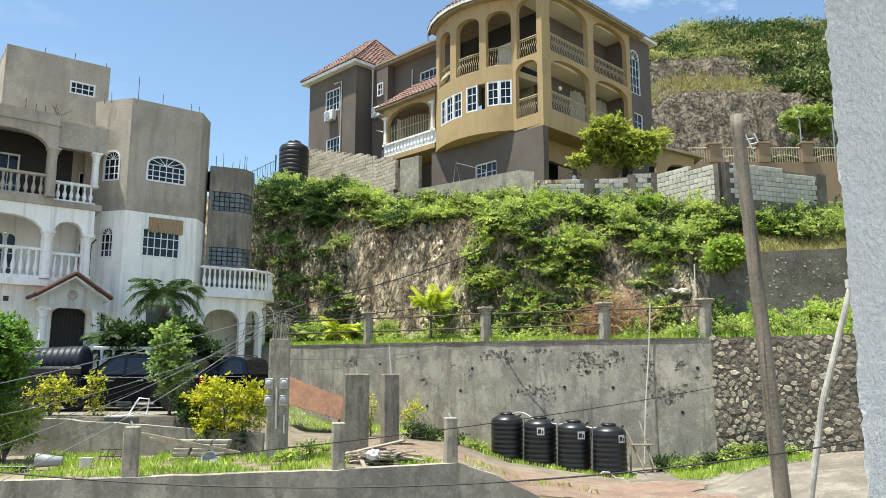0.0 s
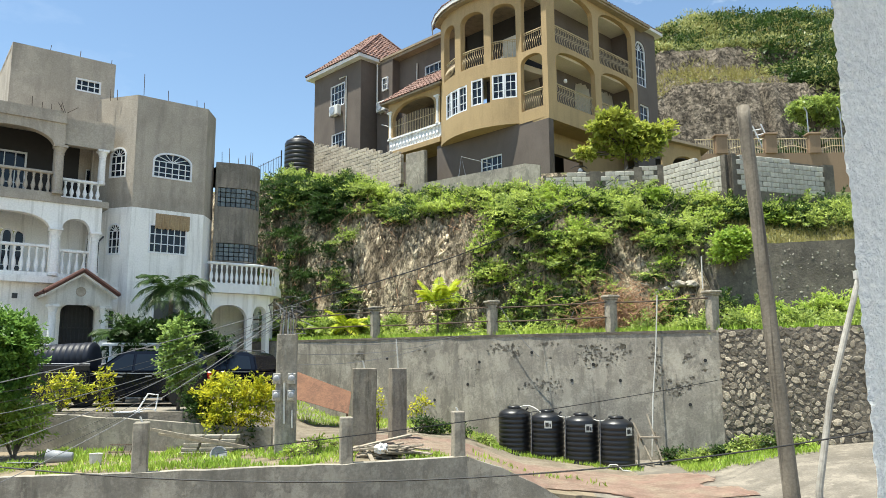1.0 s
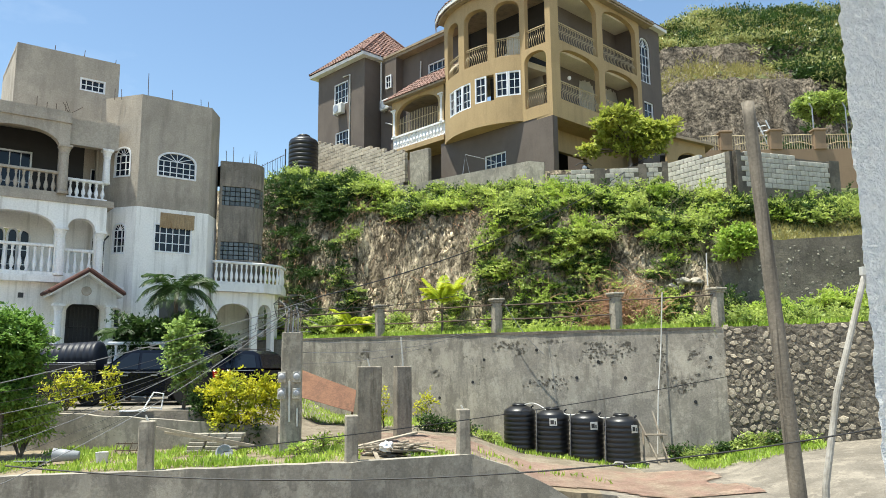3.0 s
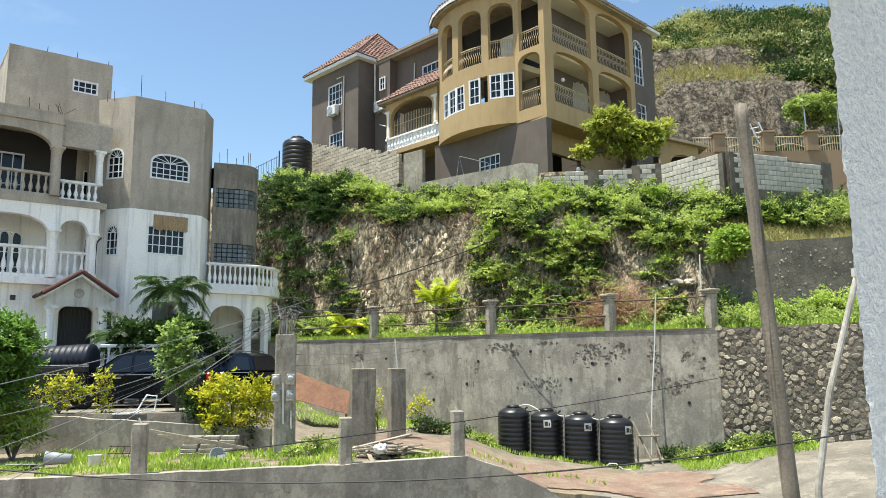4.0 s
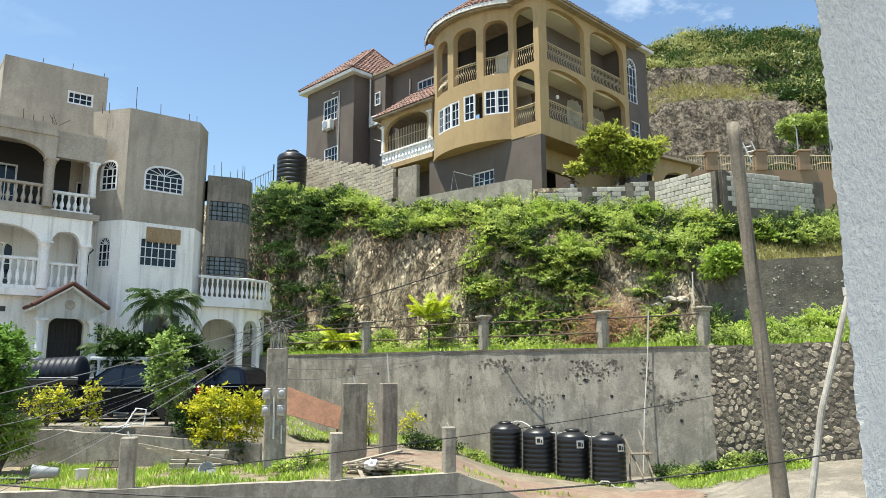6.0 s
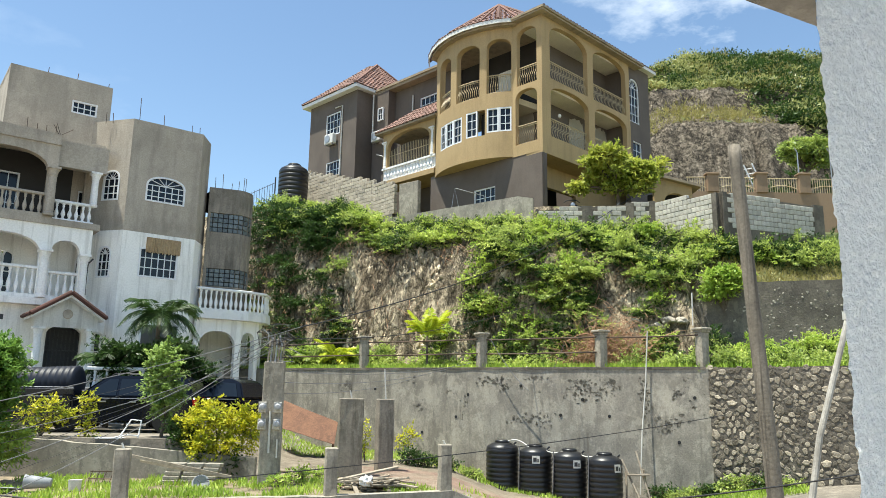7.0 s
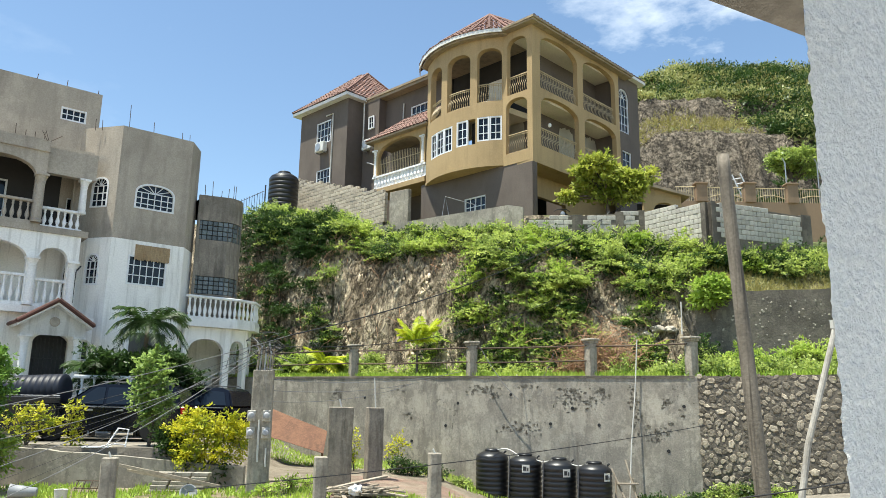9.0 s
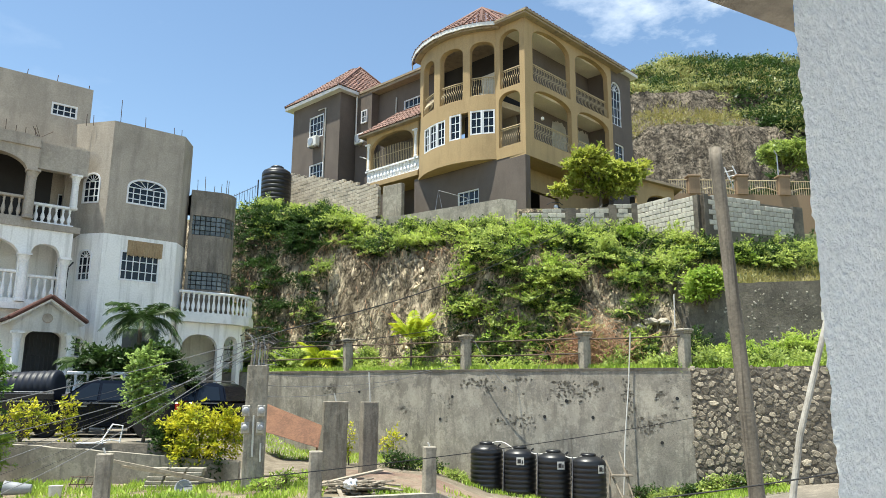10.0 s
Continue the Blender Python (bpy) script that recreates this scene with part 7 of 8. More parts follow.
part("roof", side_shape([(-1.1, 3.62), (1.35, 3.0), (1.35, 3.12), (-1.1, 3.76)], 1.6), M_gutter, gate, "sloping ochre eave", m=Matrix.Translation((0, 0.5, 0)))
part("gable", side_shape([(-0.85, 3.08), (1.0, 3.08), (1.0, 3.12), (-0.85, 3.58)], 0.25), M_yellow, gate, m=Matrix.Translation((0, 0.13, 0)))
for x in (21.25, 23.2, 25.5):
    tagged(part("fence_post", tube([(x, 41.9, 12.0), (x, 41.9, 17.6), (x - 0.15, 41.9, 17.9)], 0.035, 6), M_metal), "thin grey fence post with a bent top", "post", "fence posts")
ladder = thing("ladder", Matrix.Translation((16.85, 36.6, 13.0)) @ Matrix.Rotation(radians(-12), 4, "Y"), "short white ladder leaning over the garden wall", "ladder")
for y in (0, 0.45):
    part("rail", tube([(y - 0.2, 0.3, 0), (y - 0.55, 0.3, 2.3)], 0.035, 6), M_frame, ladder)
for k in range(4):
    part("rung", tube([(-0.38 - 0.075 * k, 0.3, 1.2 + 0.28 * k), (0.07 - 0.075 * k, 0.3, 1.2 + 0.28 * k)], 0.025, 5), M_frame, ladder)
iron = thing("iron_fence", Matrix.Translation((-11.2, 41.8, 13.4)), "thin dark iron fence beside the big tank", "fence")
for i in range(9):
    part("bar", tube([(0.15 * i, 0, 0), (0.15 * i, 0, 1.2 + 0.07 * i)], 0.012, 4), M_iron_black, iron)
part("rail", tube([(0, 0, 1.1), (1.3, 0, 1.75)], 0.016, 4), M_iron_black, iron)
part("post", tube([(1.35, 0, 0), (1.35, 0, 2.1)], 0.04, 6), M_iron_black, iron)
line = thing("clothes_frame", Matrix.Translation((0.6, 33.2, 11.1)), "thin grey pipe clothes-line frame on the terrace", "clothes line")
for pts in ([(-0.2, 0, 0), (0.0, 0, 1.45), (0.3, 0, 0)], [(0.0, 0, 1.45), (1.4, 0.4, 1.2), (1.45, 0.4, 0)], [(1.45, 0.4, 0.0), (1.4, 0.4, 1.2)]):
    part("pipe", tube(pts, 0.02, 5), M_metal, line)
bike = thing("motorcycle", Matrix.Translation((5.75, 31.4, 10.45)), "parked motorcycle, its headlamp and handlebar above the wall", "motorcycle")
part("handlebar", tube([(-0.35, 0, 1.0), (-0.2, -0.1, 1.08), (0.2, -0.1, 1.08), (0.35, 0, 1.0)], 0.02, 6), M_iron_black, bike)
part("headlamp", lathe([(0.03, -0.1), (0.1, -0.02), (0.1, 0.04), (0.05, 0.06)], 14), M_alloy, bike, m=Matrix.Translation((0, -0.2, 0.85)) @ Matrix.Rotation(radians(90), 4, "X"))
part("body", side_shape([(-0.1, 0.4), (-0.1, 0.9), (0.1, 0.95), (0.4, 0.75), (0.9, 0.8), (0.9, 0.5)], 0.25, 0.04), M_car, bike)
for x in (-0.2, 1.0):
    part("wheel", lathe([(0.25, -0.04), (0.3, -0.03), (0.3, 0.03), (0.25, 0.04)], 20), M_tyre, bike, m=Matrix.Translation((x, 0, 0.3)) @ Matrix.Rotation(radians(90), 4, "X"))



# ---- plants ----
def stuff(name, me, mat, label, category):
    me.materials.append(mat)
    return tagged(new(name, me), label, category, kind="stuff")


NG = np.random.default_rng(7)


def bank_point(x, s):
    f, t = foot_y(x), lerp_table(x, TOP_X, TOP_Y)
    y = f + (t - f) * s
    return x, y, slope_z(x, y)


# scrub on the bank: denser on the shoulder, thin on the bare rock
pts_, nrm_, pts_d, nrm_d, pts_l, nrm_l = [], [], [], [], [], []
for _ in range(2300):
    x = NG.uniform(-9.5, 17.0)
    s = NG.random()
    patchy = noise.noise(Vector((x * 0.55, s * 3.2, 11))) + 0.5 * noise.noise(Vector((x * 1.5, s * 7, 4)))
    bare = smooth01((x + 5.0) / 1.5) * smooth01((1.8 - x) / 1.5) * smooth01((0.52 - s) / 0.1) * smooth01((s - 0.02) / 0.04)
    bare2 = smooth01((x - 2.2) / 1.0) * smooth01((9.5 - x) / 2) * smooth01((0.26 - s) / 0.1) * 0.35
    gully = smooth01((-3.9 - x) / 1.2)
    if patchy < -0.22 + 0.14 * smooth01((x - 1.5) / 1.5) + 0.85 * max(bare, bare2) - 0.5 * gully - 0.6 * (noise.noise(Vector((x * 0.9, s * 5, 31))) > 0.18) and s < 0.85:
        continue
    tuft = noise.noise(Vector((x * 0.9, s * 5, 31))) > 0.18
    if bare > 0.5 and not tuft and NG.random() < 0.7 or bare2 > 0.4 and NG.random() < 0.35:
        continue
    if x > 8.8:
        sw = (lerp_table(x, (8.6, 9.0, 10.4, 14.6, 18), (26.1, 25.9, 25.2, 24.6, 24.2)) - foot_y(x)) / (lerp_table(x, TOP_X, TOP_Y) - foot_y(x))
        if sw - 0.16 < s < sw + 0.22 or s > sw and NG.random() < 0.5:
            continue
    px, py, pz = bank_point(x, s)
    r = NG.uniform(0.26, 0.85) * (1.0 if s > 0.3 else 0.8)
    n = int(250 * (r / 0.5) ** 2)
    c = (px, py - 0.12, pz + r * 0.35)
    p, d = spray_points(NG, c, (r * 1.35, r * 1.2, r * 0.95), n, 13)
    # Some bushes are dark; the gully's get dark leaves as painted shade.
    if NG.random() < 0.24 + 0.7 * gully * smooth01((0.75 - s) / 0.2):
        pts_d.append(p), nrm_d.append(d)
    elif NG.random() < 0.3:
        pts_l.append(p), nrm_l.append(d)
    else:
        pts_.append(p), nrm_.append(d)
    # Dark leaves in each bush's heart stand in for its inner shade.
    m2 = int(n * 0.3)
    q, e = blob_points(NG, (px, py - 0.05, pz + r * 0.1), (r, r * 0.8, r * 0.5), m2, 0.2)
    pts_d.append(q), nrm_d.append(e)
stuff("bank_scrub", leaf_mesh("bank_scrub", np.concatenate(pts_), 0.135, np.concatenate(nrm_), 0.42, 0.1, NG), L_bush, "bright green scrub bushes growing over the cut bank", "scrub")
stuff("shaded_scrub", leaf_mesh("shaded_scrub", np.concatenate(pts_d), 0.12, np.concatenate(nrm_d), 0.45, 0.1, NG), L_dark, "dark green shrubs, with leaves darkened as shade inside the bank scrub", "scrub")
stuff("light_scrub", leaf_mesh("light_scrub", np.concatenate(pts_l), 0.13, np.concatenate(nrm_l), 0.4, 0.05, NG), L_lime, "fresh light-green scrub on the bank", "scrub")

# weeds and grass on the terrace above the wall, and behind the stone wall
gp, gn, wp, wn_ = [], [], [], []
for _ in range(22000):
    x = NG.uniform(-9.5, 15.5)
    w, f = wall_y(x) + 0.06, foot_y(x) + 0.2
    y = NG.uniform(w, f)
    tall = 0.12 + 0.1 * NG.random()
    gp.append((x, y, 3.92 + tall * 0.5)), gn.append((NG.normal() * 0.3, NG.normal() * 0.3, 2.2))
for _ in range(420):
    x = NG.uniform(-8, 16)
    if x < 6 and NG.random() < 0.35:
        continue
    y = NG.uniform(wall_y(x) + (0.6 if x > 6 else 1.5), foot_y(x) + 0.5)
    r = NG.uniform(0.2, 0.42) * (1.25 if x > 8 else 1)
    p, d = spray_points(NG, (x, y, 3.95 + r * 0.3), (r * 1.3, r * 1.1, r * 1.3), int(190 * (r / 0.35) ** 2), 14)
    wp.append(p), wn_.append(d)
stuff("terrace_grass", leaf_mesh("terrace_grass", gp, 0.24, gn, 0.13, 0, NG), L_grass, "bright grass along the terrace edge", "grass")
stuff("terrace_weeds", leaf_mesh("terrace_weeds", np.concatenate(wp), 0.12, np.concatenate(wn_), 0.42, 0.05, NG), L_bush, "leafy green weeds behind the stone wall", "weeds")

# yard grass: by the tanks, by the driveway, inside the boundary wall
gp, gn = [], []
for x0, x1, y0, y1, n, cond in ((1.2, 5.3, 20.6, 24.6, 5200, lambda x, y: abs(y - (24.0 - 0.5 * x)) < 0.55), (6.3, 9.8, 19.6, 22.6, 5000, lambda x, y: wall_y(x) - 2.3 + wob(x, y, 1.0) < y < wall_y(x) - 0.05),
                                (-9.3, -2.6, 13.2, 17.9, 11000, lambda x, y: y > front_y(x) + 0.25 and noise.noise(Vector((x * 0.9, y * 0.9, 2))) + 0.4 * noise.noise(Vector((x * 3, y * 3, 2))) > -0.02),
                                (-2.6, 1.4, 15.6, 17.6, 1800, lambda x, y: y > front_y(x) + 0.25 and noise.noise(Vector((x, y, 2))) > 0.05),
                                (-7, 1.5, 20.5, 28.5, 9000, lambda x, y: wall_y(x) - 3.0 - max(0, -x) * 0.25 + wob(x, y, 0.8) < y < wall_y(x) - 0.05), (0.3, 4.0, 17.5, 20.5, 900, lambda x, y: abs(y - (19.4 - 0.35 * x) + wob(x, y, 0.5)) < 0.3 and noise.noise(Vector((x * 2, y * 2, 1))) > -0.1)):
    for _ in range(n):
        x, y = NG.uniform(x0, x1), NG.uniform(y0, y1)
        if cond(x, y):
            gp.append((x, y, yard_z(x, y) + 0.07)), gn.append((NG.normal() * 0.4, NG.normal() * 0.4, 2.0))
stuff("yard_grass", leaf_mesh("yard_grass", gp, 0.17, gn, 0.16, 0, NG), L_grass, "patchy bright grass in the yard", "grass")
gp, gn = [], []
for _ in range(5000):
    x = NG.uniform(9.3, 16.5)
    px, py, pz = bank_point(x, NG.uniform(0.6, 0.95))
    gp.append((px, py, pz + 0.06)), gn.append((NG.normal() * 0.5, NG.normal() * 0.5, 1.6))
stuff("dry_grass", leaf_mesh("dry_grass", gp, 0.3, gn, 0.1, 0, NG), L_dry, "dry yellowish grass on the ledge", "grass")

# scrub on the far hill
fp, fn, fd, fdn, fy, fyn = [], [], [], [], [], []
for _ in range(4200):
    x, y = NG.uniform(17, 52), NG.uniform(67, 100)
    s = y - 66
    if s < 11 and not (8.5 > s > 4.5 and NG.random() < 0.25) and not (x > 33.5 + 0.5 * (9 - s) and s > 1 and NG.random() < 0.8):
        continue
    z = hill_z(x, y)
    r = NG.uniform(0.4, 1.2) * (1.2 if x > 34 else 1.0) * (1.5 if NG.random() < 0.08 else 1.0)
    p, d = blob_points(NG, (x, y, z + r * 0.45), (r * 1.2, r, r * 0.85), int(62 * r * r + 14), 0.3)
    if s < 9 and x < 33:
        fy.append(p), fyn.append(d)
    elif NG.random() < 0.3 or x > 33 and NG.random() < 0.45:
        fd.append(p), fdn.append(d)
    elif NG.random() < 0.2:
        fy.append(p), fyn.append(d)
    else:
        fp.append(p), fn.append(d)
stuff("hill_scrub", leaf_mesh("hill_scrub", np.concatenate(fp), 0.4, np.concatenate(fn), 0.4, 0, NG), L_far, "grey-green scrub covering the hilltop", "scrub")
stuff("hill_dark_scrub", leaf_mesh("hill_dark_scrub", np.concatenate(fd), 0.4, np.concatenate(fdn), 0.45, 0, NG), L_dark, "darker bushes on the hilltop", "scrub")
stuff("hill_dry_grass", leaf_mesh("hill_dry_grass", np.concatenate(fy), 0.5, np.concatenate(fyn) + np.array([0, 0, 1.0]), 0.16, 0, NG), L_dry, "dry grass on the benches of the quarry", "grass")


def shrub(name, base, blobs, leaf, size, mat, label, category, stems=5, density=1.0, narrow=0.45, droop=0.1, trunk=0.02, seed=1, height=None):
    """A shrub or small tree: bent stems to each clump of leaves, and the leaves as its crown."""
    g = np.random.default_rng(seed)
    t = thing(name, Matrix.Translation(base), label, category)
    bm = bmesh.new()
    top = Vector((0, 0, 0))
    if height:
        top = Vector((0.05, 0.0, height))
        add_tube(bm, [(0, 0, -0.1), (0.03, 0.02, height * 0.5), top], trunk * 2, 7, trunk * 1.3)
    P, D = [], []
    for c, r in blobs:
        c = Vector(c)
        mid_ = top.lerp(c, 0.5) + Vector((g.normal() * 0.05, g.normal() * 0.05, 0.06))
        add_tube(bm, [top + Vector((0, 0, -0.05)), mid_, c], trunk, 5, trunk * 0.35)
        for _ in range(stems):
            e = Vector(g.normal(size=3)).normalized()
            e = Vector((e.x * r[0], e.y * r[1], e.z * r[2])) * 0.8
            add_tube(bm, [c, c + e * 0.5 + Vector((0, 0, 0.03)), c + e], trunk * 0.4, 4, trunk * 0.15)
        n = int(leaf * density * (r[0] * r[1] * r[2]) ** (2 / 3))
        p, d = blob_points(g, c, r, n // 2, 0.4)
        P.append(p), D.append(d)
        p, d = spray_points(g, c, [q * 1.3 for q in r], n // 2 + 12, 9)
        P.append(p), D.append(d)
    part("trunk" if height else "stems", bm, M_bark, t)
    me = leaf_mesh("crown", np.concatenate(P), size, np.concatenate(D), narrow, droop, g)
    me.materials.append(mat)
    tagged(part_mesh("crown", me, None, t), kind="stuff")
    return t


def clumps(seed, n, ext, r0, r1, lift=0.0, flat=0.75):
    g = np.random.default_rng(seed)
    out = []
    for _ in range(n):
        d = g.normal(size=3)
        d /= np.linalg.norm(d)
        d *= g.random() ** 0.4
        r = g.uniform(r0, r1)
        out.append(((d[0] * ext[0], d[1] * ext[1], lift + d[2] * ext[2]), (r * 1.15, r, r * flat)))
    return out


# the young tree by the garage
shrub("tree", (7.75, 31.3, 11.0), clumps(3, 34, (2.15, 1.1, 1.15), 0.35, 0.65, 1.75), 1000, 0.25, L_olive, "young yellow-green tree beside the garage, behind the block wall", "tree", 6, height=1.0, trunk=0.05, seed=5)
# round lime bush on the ledge
shrub("bush", (9.85, 25.3, 6.0), clumps(8, 18, (0.7, 0.5, 0.55), 0.35, 0.5, 0.95), 1900, 0.15, L_lime, "round bright lime-green bush on the ledge of the bank", "bush", 3, seed=6)
# croton hedge and its neighbours at the parking terrace
shrub("croton_hedge", (-5.3, 18.3, 1.45), [((-0.55, 0, 0.75), (0.42, 0.4, 0.55)), ((-0.1, -0.05, 0.95), (0.45, 0.4, 0.5)), ((0.4, 0, 0.85), (0.45, 0.4, 0.55)), ((0.75, 0.05, 0.65), (0.35, 0.35, 0.6)), ((0.2, -0.2, 0.35), (0.5, 0.35, 0.4)), ((-0.3, -0.2, 0.3), (0.45, 0.35, 0.4))],
      5200, 0.1, L_croton, "yellow and green croton hedge on the terrace wall", "hedge", 6, seed=12)
shrub("green_hedge", (-5.35, 18.25, 1.2), [((-0.7, 0.05, 0.45), (0.4, 0.3, 0.5)), ((-0.2, -0.1, 0.2), (0.5, 0.3, 0.35)), ((0.45, -0.1, 0.15), (0.45, 0.3, 0.4))], 2600, 0.12, L_dark, "dark green lower growth of the hedge hanging over the wall", "hedge", 4, seed=13)
shrub("croton_bush", (-9.75, 18.6, 1.9), [((-0.3, 0, 0.6), (0.35, 0.3, 0.35)), ((0.15, 0, 0.7), (0.38, 0.3, 0.3)), ((0.5, 0, 0.5), (0.3, 0.3, 0.3)), ((0, 0, 0.3), (0.4, 0.3, 0.3))], 2400, 0.1, L_croton, "straggly yellow croton bush by the pickup", "bush", 6, seed=14)
shrub("croton_bush", (-8.65, 18.6, 1.85), [((0, 0, 0.95), (0.26, 0.25, 0.25)), ((-0.05, 0, 0.55), (0.28, 0.25, 0.3)), ((0.05, 0, 0.2), (0.25, 0.25, 0.25))], 2400, 0.1, L_croton, "tall thin yellow croton beside the cars", "bush", 6, seed=15)
shrub("small_tree", (-6.9, 18.9, 1.85), [((0, 0, 1.5), (0.52, 0.45, 0.5)), ((-0.12, 0, 1.98), (0.42, 0.38, 0.42)), ((0.2, 0, 1.15), (0.42, 0.35, 0.42)), ((-0.25, 0, 1.2), (0.38, 0.35, 0.4)), ((0.05, 0, 0.75), (0.35, 0.3, 0.35))], 5600, 0.125, L_round, "small round-headed green tree in front of the black car", "tree", 6, height=1.1, trunk=0.025, seed=16)
shrub("shrub", (-6.2, 18.5, 1.7), clumps(19, 9, (0.35, 0.2, 0.35), 0.2, 0.32, 0.4), 1900, 0.11, L_dark, "loose dark green shrub below the small tree", "shrub", 5, seed=17)
shrub("leafy_tree", (-9.95, 16.2, 1.0), clumps(21, 26, (0.55, 0.6, 1.0), 0.38, 0.58, 2.1, 0.9), 5200, 0.12, L_tree, "dense green tree at the edge of the yard", "tree", 5, height=1.2, trunk=0.04, seed=18)
shrub("drooping_shrub", (-9.65, 16.6, 1.0), clumps(22, 14, (0.55, 0.3, 0.45), 0.28, 0.42, 0.8), 1500, 0.16, L_lime, "drooping light green shrub below the tree", "shrub", 5, seed=19, droop=0.6, narrow=0.25)
# growth behind the gate columns and along the wall foot
shrub("croton_bush", (-2.2, 23.0, 1.0), [((0, 0, 0.85), (0.25, 0.25, 0.45)), ((-0.1, 0, 0.4), (0.25, 0.25, 0.3))], 2200, 0.1, L_croton, "yellow croton behind the gate columns", "bush", 5, seed=20)
shrub("croton_bush", (-0.95, 22.8, 1.0), [((0.1, 0, 0.8), (0.3, 0.25, 0.35)), ((-0.1, 0, 0.6), (0.25, 0.25, 0.3))], 2200, 0.1, L_croton, "yellow-green croton at the wall foot", "bush", 5, seed=21)
for i, (x, y, z, r) in enumerate(((-0.85, 22.4, 1.0, 0.42), (-0.35, 22.4, 0.95, 0.4), (0.2, 22.6, 0.8, 0.38), (1.0, 22.9, 0.55, 0.36))):
    shrub("wall_shrub", (x, y, z - 0.1), clumps(30 + i, 7, (r * 0.7, r * 0.5, r * 0.5), r * 0.5, r * 0.8, r * 0.7), 1100, 0.1, L_dark if i < 3 else L_bush, "dark leafy shrub at the foot of the retaining wall", "shrub", 4, seed=40 + i)
for i, (x, y) in enumerate(((6.7, 21.8), (7.3, 21.5), (8.0, 21.3), (8.8, 20.9), (9.3, 20.5))):
    shrub("foot_weeds", (x, y, yard_z(x, y)), clumps(50 + i, 6, (0.35, 0.25, 0.14), 0.14, 0.26, 0.15), 1300, 0.1, L_bush, "low green weeds at the wall foot", "weeds", 3, seed=60 + i)
for i, (x, y) in enumerate(((-3.1, 17.6), (-2.9, 18.4), (-3.3, 16.3))):
    shrub("yard_weeds", (x, y, yard_z(x, y)), clumps(70 + i, 5, (0.3, 0.25, 0.15), 0.12, 0.25, 0.18), 800, 0.1, L_lime, "straggly weeds beside the driveway", "weeds", 5, seed=80 + i)


def palm(base, height, n, length, mat, label, seed, droop=0.9, lean=0.0, trunk=0.09, low=0.25, high=1.0, thin=1.0):
    """A palm: ringed stem, and arching fronds each with two rows of leaflets."""
    g = np.random.default_rng(seed)
    t = thing("palm", Matrix.Translation(base), label, "palm")
    bm = bmesh.new()
    add_tube(bm, [(lean * k / 6, 0, height * k / 6 - 0.1) for k in range(7)], trunk, 9, trunk * 0.7)
    part("trunk", bm, M_bark, t, smooth=True)
    head = Vector((lean, 0, height - 0.1))
    for i in range(n):
        a = 2 * math.pi * (i * 0.382 % 1.0) + g.normal() * 0.2
        rise = g.uniform(low, high)
        L = length * g.uniform(0.75, 1.1)
        bm = bmesh.new()
        spine = []
        for k in range(9):
            s = k / 8
            out = L * s * (1 - 0.12 * s)
            z = L * (rise * s - droop * s * s * (0.9 + 0.3 * (1 - rise)))
            spine.append(head + Vector((math.cos(a) * out, math.sin(a) * out, z)))
        add_tube(bm, spine, 0.014, 4, 0.004)
        for k in range(44):
            s = 0.1 + 0.88 * k / 43
            j = min(7, int(s * 8))
            p = spine[j].lerp(spine[j + 1], s * 8 - j)
            d = (spine[j + 1] - spine[j]).normalized()
            side_ = d.cross(Vector((0, 0, 1))).normalized()
            ll = L * 0.3 * math.sin(math.pi * (0.12 + 0.8 * s)) + 0.04
            for sg in (-1, 1):
                e = (side_ * sg * 0.8 + d * 0.55 + Vector((0, 0, -0.22 + 0.1 * g.normal()))).normalized()
                w = d * (0.026 if L > 1.1 else 0.02) * thin + Vector((0, 0, 0.004))
                tip_ = p + e * ll - Vector((0, 0, 0.15 * ll))
                m_ = p + e * ll * 0.5
                v = [bm.verts.new(q) for q in (p, m_ + w, tip_, m_ - w)]
                bm.faces.new(v)
        part("frond", bm, mat, t)
    return t


palm((-9.15, 24.0, 2.0), 3.45, 26, 1.45, L_dark, "dark green palm in front of the grey and white house", 3, 1.05, low=0.3, high=1.35, thin=0.7)
palm((-8.9, 23.6, 2.0), 1.9, 16, 1.2, L_dark, "lower dark green palm beside the porch", 13, 0.9)
palm((-10.3, 23.4, 2.0), 1.9, 18, 1.3, L_dark, "bushy dark green palm by the porch steps", 14, 0.8)
palm((-0.45, 27.3, 3.9), 1.35, 16, 1.05, L_yellow_palm, "young yellow-green palm on the terrace", 5, 0.75, trunk=0.05, low=0.7, high=1.7)
palm((-4.1, 29.7, 3.9), 0.6, 14, 1.0, L_yellow_palm, "small light green palm on the terrace", 6, 0.8, trunk=0.05, low=0.5, high=1.5)
palm((-5.2, 30.4, 3.9), 0.5, 10, 0.8, L_bush, "small green palm at the foot of the bank", 7, 0.8, trunk=0.05)

